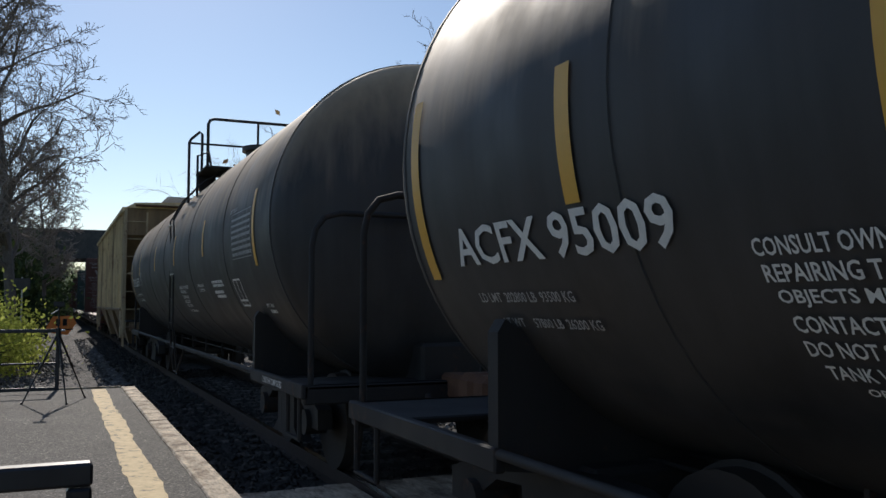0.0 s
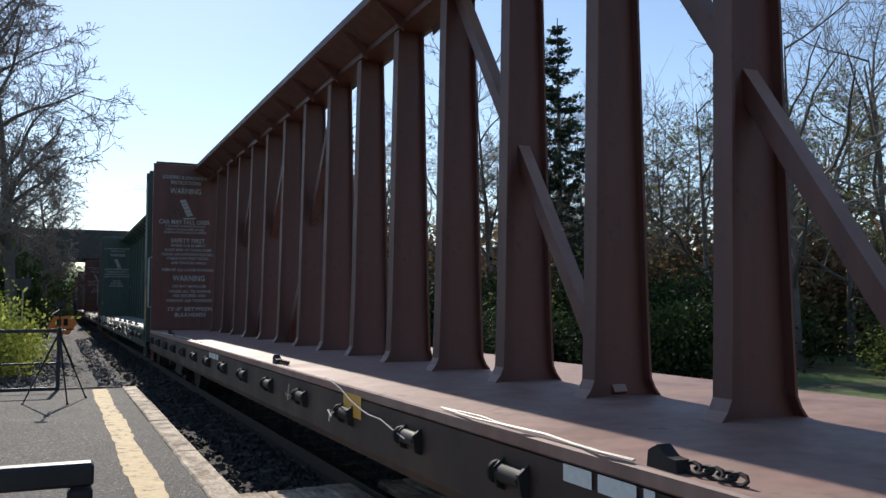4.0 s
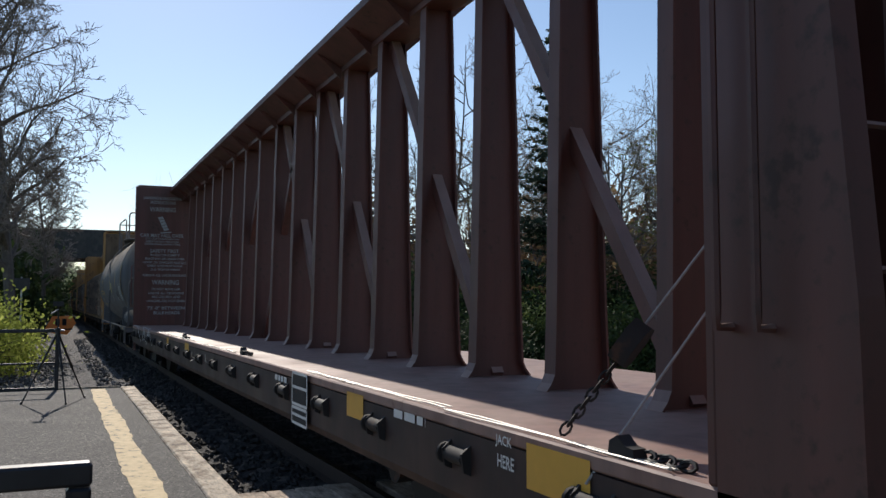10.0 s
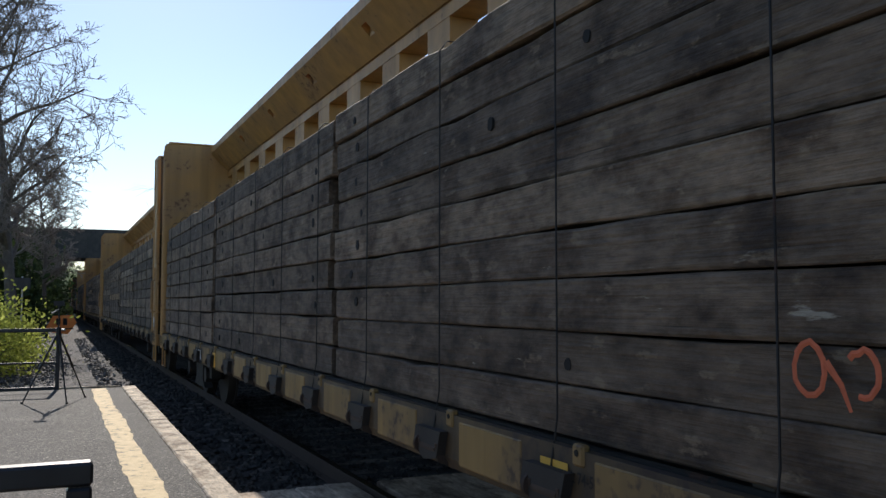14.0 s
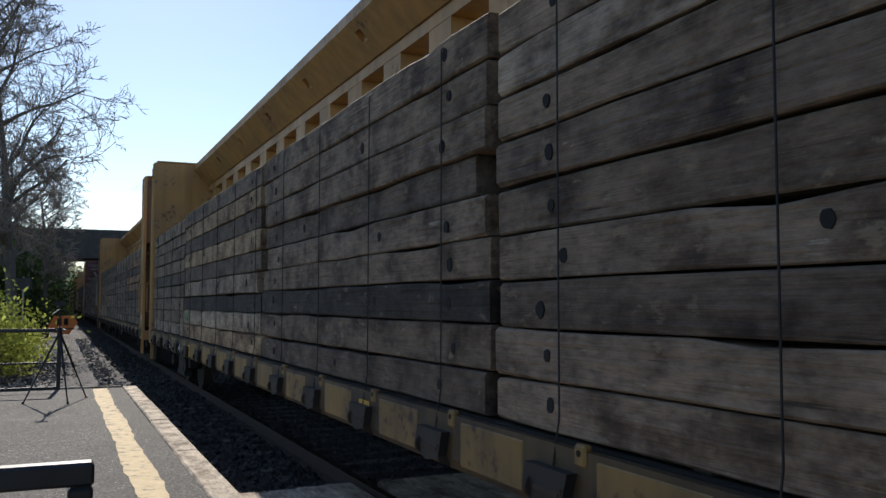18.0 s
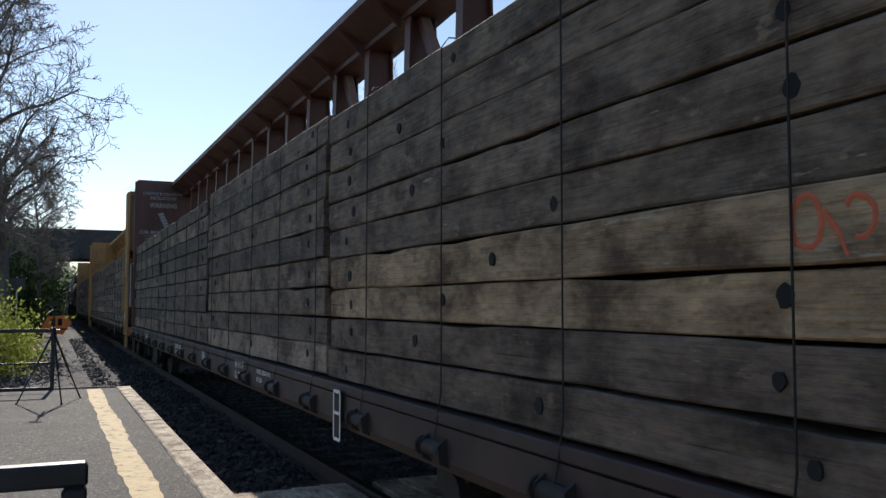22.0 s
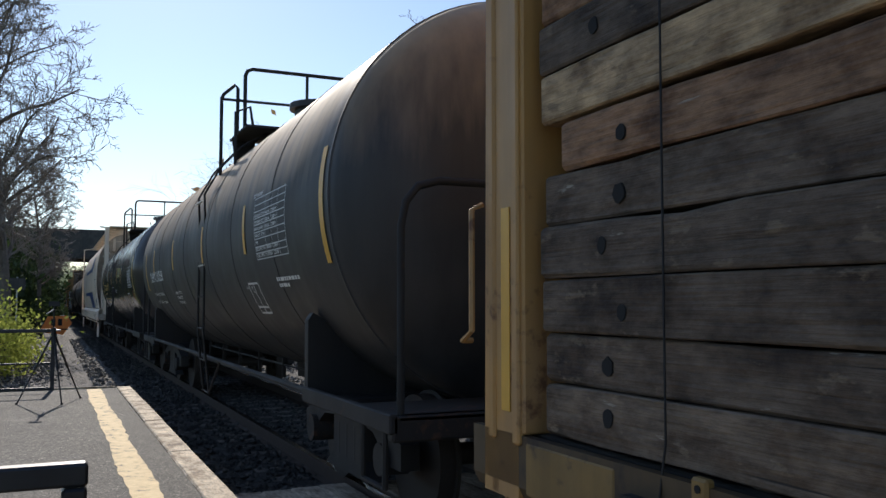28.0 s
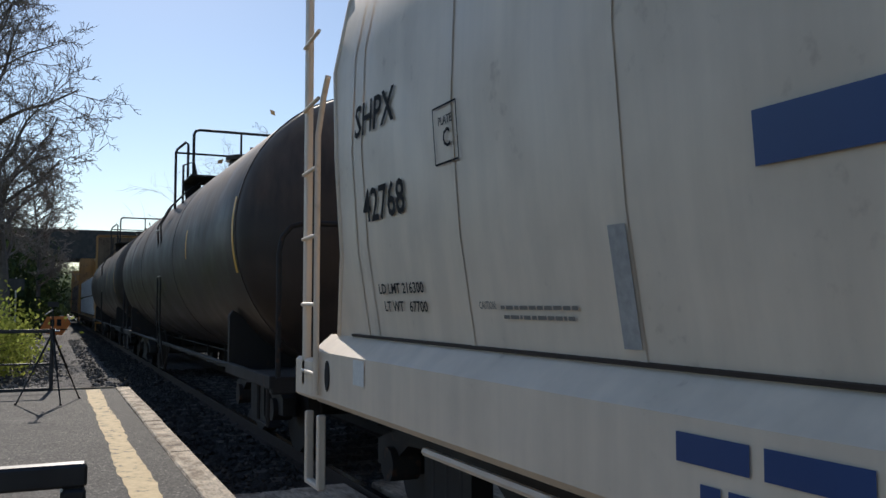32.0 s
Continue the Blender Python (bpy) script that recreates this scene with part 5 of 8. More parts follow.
    marks(car, face(0.007), M_OLDINK, [("MW", 5.49, 2.58, 0.25, 0.48), ("CX", 4.63, 2.63, 0.25, 0.34), ("462", 5.49, 2.13, 0.25, 0.55), ("682", 4.63, 2.14, 0.25, 0.55),
                            ("LD LMT", 5.40, 1.72, 0.085, 0.44), ("LT WT", 5.40, 1.57, 0.085, 0.44), ("200700", 4.56, 1.70, 0.09, 0.36), ("62300", 4.48, 1.57, 0.09, 0.29),
                            ("2 INCH HF", 6.43, 1.68, 0.09, 0.52), ("COMP SHOES", 6.40, 1.52, 0.085, 0.60), ("BLT. 4 79", -6.02, 1.68, 0.08, 0.30), ("2 INCH HF", -6.0, 1.57, 0.065, 0.30), ("COMP SHOES", -6.0, 1.49, 0.055, 0.34)])
    for z in (2.185, 1.78):
        patch(car, face(0.004), -5.80, z - 0.014, 0.61, 0.40, M_WHITE, "painted_panel", "white border of a black stencil panel")
        patch(car, face(0.008), -5.82, z + 0.006, 0.57, 0.36, M_INK, "painted_panel", "black stencil panel")
    marks(car, face(0.007), M_RUST, [("N 4-79", 3.58, 1.52, 0.09, 0.40)])
    marks(car, face(0.011), M_WORN, [("BLT", -5.86, 2.49, 0.03, 0.08), ("RCD", -6.0, 2.49, 0.03, 0.08), ("INSP", -6.16, 2.49, 0.03, 0.12), ("4-79", -5.86, 2.42, 0.03, 0.09), ("AND LUB", -5.86, 2.09, 0.03, 0.22), ("#n1", -5.86, 2.02, 0.025, 0.1), ("#n2", -6.0, 1.96, 0.03, 0.15)])
    logo = Shape()
    logo.add([(-W + 0.024, y, z) for y, z in ((-2.42, 3.40), (-2.42, 2.82), (-2.75, 2.80), (-3.60, 3.10), (-4.05, 3.18), (-4.10, 3.80), (-3.2, 3.72))], [(0, 1, 2, 3, 4, 5, 6)])
    me = bpy.data.meshes.new("painted_panel")
    me.from_pydata(logo.v, [], logo.f)
    me.materials.append(M_INK)
    part("painted_panel", me, None, car, "torn dark emblem painted high on the side")
    for y, za, zb in ((-6.62, 1.47, 2.42), (-4.01, 1.47, 1.86), (-0.53, 1.47, 1.9), (3.82, 1.47, 1.9), (6.43, 1.47, 2.40)):
        patch(car, flat_point(-W - 0.048), y + 0.044, za, 0.088, zb - za, M_REFLECT if abs(y) > 6 else M_TANPATCH, "reflective_strip", "faded orange reflective strip")
    for y, za, zb in ((-3.10, 2.86, 3.47), (-3.97, 3.10, 3.78)):
        patch(car, flat_point(-W - 0.049), y, za, 0.08, zb - za, M_INK, "painted_panel", "torn dark emblem painted high on the side")
    # spray-painted tags of quick angular strokes, swelling in the middle and thin at their ends
    rnd = random.Random(5)
    TAG = (((3.06, 1.80), (2.97, 1.78), (2.81, 1.64)), ((2.73, 1.86), (2.86, 1.71)), ((2.76, 1.86), (2.62, 1.83)), ((2.65, 1.78), (2.70, 1.67), (2.68, 1.59)), ((2.63, 1.65), (2.69, 1.58), (2.74, 1.59)),
           ((2.86, 1.58), (2.68, 1.60), (2.47, 1.55), (2.39, 1.51)), ((2.55, 1.91), (2.51, 1.83), (2.54, 1.79)), ((2.48, 1.61), (2.39, 1.52)), ((2.45, 1.62), (2.33, 1.60)), ((2.34, 1.74), (2.31, 1.59)),
           ((2.27, 1.91), (2.17, 1.86), (2.06, 1.82)), ((2.17, 1.69), (2.18, 1.58)), ((2.24, 1.55), (2.14, 1.50)), ((2.39, 1.86), (2.27, 1.75)))
    for dy, dz, size in ((0.0, 0.0, 1.0), (-2.10, 0.03, 0.9), (-6.30, 0.55, 0.75), (-5.42, -0.05, 0.55)):
        g = Shape()
        for line in TAG:
            pts = []
            for (ya, za), (yb, zb) in zip(line, line[1:]):
                pts += [(ya + (yb - ya) * k / 4, za + (zb - za) * k / 4) for k in range(4)]
            pts.append(line[-1])
            n = len(pts)
            vs = []
            for k, (y, z) in enumerate(pts):
                (ya, za), (yb, zb) = pts[max(0, k - 1)], pts[min(n - 1, k + 1)]
                d = math.hypot(yb - ya, zb - za)
                w = size * 0.013 * (0.25 + math.sin(math.pi * (k + 0.5) / n)) * rnd.uniform(0.8, 1.1)
                y, z = 2.6 + (y - 2.6) * size + dy, 1.7 + (z - 1.7) * size + dz
                vs += [(-W + 0.0225, y - w * (zb - za) / d, z + w * (yb - ya) / d), (-W + 0.0225, y + w * (zb - za) / d, z - w * (yb - ya) / d)]
            g.add(vs, [(2 * k, 2 * k + 1, 2 * k + 3, 2 * k + 2) for k in range(n - 1)])
        me = bpy.data.meshes.new("spray_scribble")
        me.from_pydata(g.v, [], g.f)
        me.materials.append(M_INK)
        part("spray_scribble", me, None, car, "black spray paint scribble")
    for i in range(15):                                   # ragged rusty grime that has crept up from the sill in every bay
        y, n = -6.62 + i * 0.87 + 0.06, 12
        hs = [0.05 + 0.11 * rnd.random() ** 2 for k in range(n + 1)]
        vs = []
        for k in range(n + 1):
            vs += [(-W + 0.0262, y + 0.75 * k / n, z0 + 0.021), (-W + 0.0262, y + 0.75 * k / n, z0 + 0.02 + hs[k])]
        me = bpy.data.meshes.new("rust_stain")
        me.from_pydata(vs, [], [(2 * k, 2 * k + 1, 2 * k + 3, 2 * k + 2) for k in range(n)])
        me.materials.append(M_CHUTE)
        part("rust_stain", me, None, car, "brown rust stain along the sill")
    chips = Shape()
    for k in range(140):                                  # paint chipped off in small drips
        bay = rnd.choice((-5, -4, -3, -2, 2, 3, 4, 5, 6, 0, 1))
        y, z, w, h = -0.53 + bay * 0.87 + rnd.uniform(0.10, 0.76), rnd.triangular(1.55, 3.0, 1.9), rnd.uniform(0.006, 0.018), rnd.uniform(0.015, 0.09)
        chips.add([(-W + 0.0265, y + w, z), (-W + 0.0265, y - w, z + 0.01), (-W + 0.0265, y - w * 0.6, z - h), (-W + 0.0265, y + w * 0.4, z - h * 1.1)], [(0, 1, 2, 3)])
    me = bpy.data.meshes.new("paint_chips")
    me.from_pydata(chips.v, [], chips.f)
    me.materials.append(M_RUST)
    tagged(part("paint_chips", me, None, car), "small rusty chips in the paint", kind="stuff")
    running_gear(car, 8.7, 6.1)
    return car


def smooth_hopper(label):
    """A white covered hopper with bulging curved sides and a roof walkway."""
    car = thing("covered_hopper", label, "hopper car", "cars of the freight train")
    hy, z0 = 7.15, 1.36
    side = [(1.47, z0), (1.555, 1.9), (1.60, 2.5), (1.58, 3.1), (1.48, 3.6), (1.27, 4.02), (0.9, 4.32), (0.45, 4.45)]
    outline = [(-x, z) for x, z in side] + [(x, z) for x, z in side[::-1]]
    body = Shape()
    n = len(outline)
    vs = []
    ys = [-hy + (2 * hy) * k / 8 for k in range(9)]
    for y in ys:
        vs += [(x, y, z) for x, z in outline]
    fs = [(i * n + k, i * n + (k + 1) % n, (i + 1) * n + (k + 1) % n, (i + 1) * n + k) for i in range(8) for k in range(n)]
    for k, (x, z) in enumerate(outline):                  # the ends draw in at half height and run out into a foot
        f = 0.12 * math.sin(math.pi * min(1.0, max(0.0, (z - 1.4) / 1.7))) - 0.22 * max(0.0, 1 - (z - z0) / 0.16)
        vs[k] = (x, -hy - 0.15 + f, z)
        vs[8 * n + k] = (x, hy + 0.38 - f, z)
    body.add(vs, fs)
    part("body", body, M_CREAM, car, smooth=30)
    for y in [i * 1.27 + 0.60 for i in range(-6, 6)] + [-hy + 0.02, hy - 0.02]:
        sm = Shape()
        sm.add([(x * 1.004, y + d, z + 0.004) for d in (-0.018, 0.018) for x, z in side] + [(-x * 1.004, y + d, z + 0.004) for d in (-0.018, 0.018) for x, z in side],
               [(o + k, o + k + 1, o + k + 1 + len(side), o + k + len(side)) for o in (0, 2 * len(side)) for k in range(len(side) - 1)])
        part("weld_seam", sm, M_CREAM, car, smooth=60)
    for s in (-1, 1):
        part("side_sill", Shape().prism([(s * 1.47, z0), (s * 1.60, z0 - 0.11), (s * 1.60, z0 - 0.42), (s * 1.56, z0 - 0.46), (s * 1.50, z0 - 0.46), (s * 1.50, z0 - 0.12), (s * 1.42, z0)], 1, -hy - 0.80, hy + 0.80), M_CREAM, car)
        for e in (-1, 1):
            part("side_sill_end", Shape().cbox(*sorted((s * 1.52, s * 1.60)), *sorted((e * (hy + 0.802), e * (hy + 1.27))), z0 - 0.45, z0 - 0.17, 0.02), M_CREAM, car)
        part("air_pipe", Shape().tube([(s * 1.46, -6.3, 0.80), (s * 1.46, 6.3, 0.80)], 0.022, 6), M_CREAM, car, "white pipe below the sill", 50)
        part("foot_seam", Shape().tube([(s * 1.478, -hy - 0.3, z0 + 0.012), (s * 1.478, hy + 0.3, z0 + 0.012)], 0.010, 5), M_RAIL, car, "dark rusty seam above the sill")
        part("seam_line", Shape().tube([(s * 1.585, -hy, 2.18), (s * 1.585, -5.6, 2.16), (s * 1.587, -5.4, 2.10), (s * 1.585, -3.4, 2.09)], 0.012, 6), M_CREAM, car)
    # chutes coloured near-black instead of white, standing in for shade below the sill
    for k in range(3):
        yc = (k - 1) * 4.4
        for s in (-1, 1):
            part("hopper_chute", Shape().prism([(yc - 1.7, 0.95), (yc + 1.7, 0.95), (yc + 0.4, 0.32), (yc - 0.4, 0.32)], 0, *sorted((s * 0.5, s * 1.3))), M_UNDER, car)
    part("floor", Shape().box(-1.45, 1.45, -hy, hy, 0.95, z0 + 0.02), M_CREAM, car)
    part("centre_sill", Shape().cbox(-0.33, 0.33, -8.6, 8.6, 0.72, 1.0, 0.03), M_UNDER, car)
    for e in (-1, 1):
        sl = Shape()                                      # a recess under each end: the sheet slopes inwards from high up
        down = [(4.44, 0.08), (4.38, 0.075), (4.32, 0.07), (4.22, 0.065), (4.12, 0.06), (4.02, 0.05), (3.88, 0.04), (3.72, 0.02), (3.30, -0.28), (2.70, -0.72), (2.10, -1.16), (1.38, -1.68)]
        zs, xs = [p[1] for p in side], [p[0] - 0.006 for p in side]
        for z, d in down:
            w = float(np.interp(z, zs, xs))
            sl.v += [(-w + 2 * w * i / 6, e * (hy + d), z) for i in range(7)]
        sl.f += [(r * 7 + i, r * 7 + i + 1, r * 7 + i + 8, r * 7 + i + 7) for r in range(len(down) - 1) for i in range(6)]
        part("slope_sheet", sl, M_ENDSHEET, car, smooth=40)
        for x in (-0.95, -0.35, 0.35, 0.95):
            part("stiffener", Shape().cbox(x - 0.05, x + 0.05, *sorted((e * (hy + 0.02), e * (hy + 0.14))), 3.70, 4.22 if abs(x) > 0.5 else 4.40, 0.01), M_CREAM, car)
        edge = [(x, e * (hy + (0.15 if e < 0 else 0.38)) - e * (0.12 * math.sin(math.pi * min(1.0, max(0.0, (z - 1.4) / 1.7))) - 0.22 * max(0.0, 1 - (z - z0) / 0.16)), z) for x, z in outline]
        for half in (edge[:len(side)], edge[len(side):]):
            part("end_rim", Shape().tube(half, 0.018, 6), M_CREAM, car, smooth=60)
        part("end_sill", Shape().cbox(-1.5, 1.5, *sorted((e * 8.30, e * 8.42)), 0.92, 1.15, 0.02), M_ENDSHEET, car)
        part("end_platform", Shape().cbox(-1.48, 1.48, *sorted((e * (hy - 1.6), e * 8.3)), 0.94, 0.99, 0.01), M_UNDER, car)
        for s in (-1, 1):
            inner, outer, wx = (7.77, 8.20, 1.60) if e > 0 else (7.70, 8.06, 1.36)
            post = Shape().cbox(*sorted((s * (wx - 0.05), s * wx)), *sorted((e * (outer - 0.04), e * (outer + 0.04))), 0.99, 4.62, 0.012)
            if e < 0:
                post.box(*sorted((s * (wx - 0.16), s * (wx - 0.05))), *sorted((e * (outer + 0.015), e * (outer + 0.038))), 0.99, 4.62)
            part("corner_post", post, M_CREAM, car, "white steel angle at the corner")
            lad = part("ladder", Shape().tube([(s * (wx + 0.03), e * inner, 0.96), (s * (wx + 0.03), e * inner, 2.72), (s * (wx + 0.01), e * (inner - 0.06), 2.98), (s * (wx + 0.01), e * (inner - 0.16), 3.10)], 0.021, 8), M_CREAM, car, smooth=60)
            for k in range(6):
                part("rung", Shape().tube([(s * (wx + 0.035), e * (inner - 0.02), 1.10 + 0.47 * k), (s * (wx + 0.01), e * outer, 1.10 + 0.47 * k)], 0.014, 8), M_CREAM, lad, smooth=60)
            part("post_brace", Shape().tube([(s * 1.55, e * 8.3, 4.6), (s * 1.2, e * 7.6, 4.62), (s * 0.9, e * 7.1, 4.62)], 0.03, 6), M_CREAM, car)
            part("stirrup_step", Shape().cbox(*sorted((s * 1.50, s * 1.56)), *sorted((e * 7.95, e * 8.0)), 0.30, 0.8, 0.01).cbox(*sorted((s * 1.50, s * 1.56)), *sorted((e * 8.25, e * 8.3)), 0.30, 0.8, 0.01).cbox(*sorted((s * 1.50, s * 1.56)), *sorted((e * 7.95, e * 8.3)), 0.28, 0.32, 0.01), M_CREAM, car)
            part("end_brace", Shape().prism([(e * (hy - 0.95), 2.35), (e * (hy - 0.85), 2.62), (e * 8.22, 1.22), (e * 8.22, 1.02), (e * 8.0, 1.0)], 0, *sorted((s * 0.62, s * 0.68))), M_ENDSHEET, car, "sloping plate that braces the end")
            part("end_gusset", Shape().prism([(e * (hy - 1.5), 1.0), (e * (hy - 1.1), 2.1), (e * (hy - 0.95), 2.1), (e * (hy - 0.4), 1.0)], 0, *sorted((s * 1.34, s * 1.38))), M_ENDSHEET, car)
        yl = e * (8.10 if e < 0 else 8.24)
        stile = Shape().tube([(-0.40, yl, 0.99), (-0.40, yl, 4.60)], 0.024, 8)
        end_lad = part("ladder", stile, M_CREAM, car, "white end ladder", 60)
        for k in range(6):
            zr = 1.54 + 0.50 * k
            part("rung", Shape().tube([(-1.22, yl, zr + 0.05), (-1.17, yl + e * 0.05, zr + 0.04), (-1.15, yl + e * 0.05, zr), (-0.46, yl + e * 0.05, zr), (-0.42, yl, zr + 0.05)], 0.013, 6), M_CREAM, end_lad, smooth=60)
        part("cross_bar", Shape().tube([(-0.40, yl + e * 0.03, 2.55), (1.33, yl + e * 0.03, 2.58)], 0.016, 6), M_CREAM, car, smooth=60)
        part("end_running_board", Shape().cbox(-1.17, 1.17, *sorted((e * 7.6, e * 8.35)), 4.60, 4.64, 0.01), M_GRATING, car)
    for s in (-1, 1):
        rb = Shape()
        for k in range(6):
            rb.box(*sorted((s * (0.56 + 0.115 * k), s * (0.59 + 0.115 * k))), -8.2, 8.2, 4.63, 4.66)
        for k in range(120):
            rb.box(*sorted((s * 0.55, s * 1.17)), -8.2 + k * 0.1375, -8.2 + k * 0.1375 + 0.05, 4.622, 4.652)
        part("running_board", rb, M_GRATING, car, "tan metal grating walkway")
        for i in range(12):
            y = -7.6 + i * 15.2 / 11
            part("board_bracket", Shape().prism([(s * 0.5, 4.42), (s * 1.12, 4.62), (s * 0.5, 4.62)], 1, y - 0.02, y + 0.02), M_CREAM, car)
    part("hatch_row", Shape().cbox(-0.4, 0.4, -7.0, 7.0, 4.44, 4.60, 0.04), M_CREAM, car)

    def place(y, z):
        zs = [p[1] for p in side]
        xs = [p[0] for p in side]
        return (-float(np.interp(z, zs, xs)) - 0.012, y, z)

    def panel(points, material, label):
        """A painted shape on the curved side, cut in strips so that it follows it."""
        s = Shape()
        for (ya, a0, a1), (yb, b0, b1) in zip(points, points[1:]):
            k = 8
            vs = [place(ya, a0 + (a1 - a0) * i / k) for i in range(k + 1)] + [place(yb, b0 + (b1 - b0) * i / k) for i in range(k + 1)]
            s.add(vs, [(i, i + 1, i + k + 2, i + k + 1) for i in range(k)])
        me = bpy.data.meshes.new("livery_shape")
        me.from_pydata(s.v, [], s.f)
        me.materials.append(material)
        part("livery_shape", me, None, car, label)
    # blue livery: a swoosh low down with a bar that runs off it, and another under the roof
    panel([(3.8, 1.94, 2.09), (0.0, 1.94, 2.09), (-0.5, 1.93, 2.09), (-0.85, 1.87, 2.09), (-1.3, 1.69, 2.09), (-1.65, 1.52, 2.09), (-1.96, 1.40, 2.09), (-2.38, 1.40, 2.09)], M_BLUE, "dark blue swoosh painted on the side")
    panel([(-2.52, 1.40, 2.09), (-3.0, 1.40, 2.10), (-3.3, 1.40, 2.07), (-3.6, 1.40, 1.98), (-4.1, 1.40, 1.72), (-4.6, 1.40, 1.42)], M_BLUE, "dark blue swoosh painted on the side")
    panel([(3.2, 2.98, 3.11), (-0.9, 2.98, 3.13), (-2.2, 2.98, 3.2), (-2.8, 2.96, 3.40), (-3.4, 2.96, 3.55), (-3.9, 3.05, 3.62), (-4.4, 3.28, 3.62)], M_BLUE, "dark blue swoosh painted under the roof")
    for y, z, w, h in ((4.5, 1.42, 0.10, 0.42), (-7.0, 1.95, 0.14, 0.25)):
        patch(car, place, y, z, w, h, M_WORN, "reflective_strip", "worn grey reflective strip")
    marks(car, place, M_INK, [("SHPX", 7.05, 2.57, 0.20, 0.66), ("42768", 6.95, 2.05, 0.20, 0.66), ("LD LMT 216300", 6.82, 1.63, 0.06, 0.66), ("LT WT   67700", 6.76, 1.53, 0.06, 0.62),
                              ("CARBOLINE 992 LINING", -5.76, 2.54, 0.055, 0.68), ("APPLIED GOODRICH 3-07", -5.79, 2.42, 0.055, 0.70), ("CAUTION. DO NOT USE STEAM,", -5.81, 2.31, 0.055, 0.84), ("BOILING WATER OR SHARP OBJECTS", -5.84, 2.20, 0.055, 1.0),
                              ("TO CLEAN. ENTER CAR WITH", -5.88, 2.09, 0.055, 0.76), ("CLEAN SOFT SOLED SHOES", -5.90, 1.98, 0.055, 0.72), ("PLATE", 5.80, 2.42, 0.04, 0.15), ("C", 5.76, 2.31, 0.09, 0.08)])
    marks(car, place, M_FAINT, [("CAUTION:", -4.75, 1.60, 0.035, 0.16), ("#a", -4.8, 1.56, 0.018, 0.75), ("#b", -4.82, 1.525, 0.018, 0.75), ("#c", -4.84, 1.49, 0.018, 0.7),
                                ("CAUTION:", 5.55, 1.55, 0.035, 0.16), ("#d", 5.35, 1.55, 0.016, 0.6), ("#e", 5.33, 1.51, 0.016, 0.55), ("#l", 0.9, 1.52, 0.04, 0.5)])
    framed(car, place, 5.86, 2.24, 0.26, 0.27, M_INK, (), (), 0.005)
    sill = flat_point(-1.606)
    marks(car, sill, M_INK, [("ESW 10-0 H 3-10", -5.87, 1.14, 0.035, 0.35), ("CW 0-0 H 15-1", -5.88, 1.08, 0.035, 0.32), ("CU FT 5800", -5.89, 1.02, 0.035, 0.28), ("2 INCH HF COMP SHOES", -7.06, 0.94, 0.055, 0.75), ("#f", 3.0, 1.16, 0.03, 0.8), ("#g", -1.9, 1.14, 0.03, 0.6),
                             ("CAUTION:", 0.72, 1.10, 0.05, 0.24), ("RELEASE PRESSURE", 0.42, 1.09, 0.04, 0.45), ("BEFORE CAR IS MOVED", 0.42, 1.03, 0.04, 0.5)])
    marks(car, sill, M_BLUE, [("#h", 4.1, 1.12, 0.085, 0.95), ("#i", 4.0, 1.02, 0.05, 0.7)])
    patch(car, place, -6.30, 1.49, 0.42, 0.27, M_WHITE, "painted_panel", "white border of a black stencil panel")
    pl2 = lambda y, z: (place(y, z)[0] - 0.005, y, z)
    for y, z, w, h in ((-6.32, 1.58, 0.20, 0.165), (-6.54, 1.58, 0.165, 0.165), (-6.32, 1.505, 0.385, 0.06)):
        patch(car, pl2, y, z, w, h, M_INK, "painted_panel", "black stencil panel")
    patch(car, sill, -3.1, 1.02, 0.10, 0.12, M_PLACARD, "painted_panel", "small yellow label")
    patch(car, sill, 2.1, 0.98, 0.34, 0.24, M_WORN, "painted_panel", "worn grey panel")
    patch(car, sill, -6.49, 1.05, 0.23, 0.09, M_UNDER, "card_holder", "dark metal card holder")
    patch(car, sill, 7.06, 1.09, 0.2, 0.15, M_WHITE, "card_holder", "framed route card holder")
    for e in (-1, 1):
        hole = Shape().prism([(e * 7.6 + 0.05 * math.cos(a), 1.10 + 0.10 * math.sin(a)) for a in [2 * math.pi * k / 16 for k in range(16)]], 0, -1.607, -1.602)
        part("jacking_hole", hole, M_INK, car, "dark oval hole in the sill")
    running_gear(car, 9.3, 6.9)
    return car


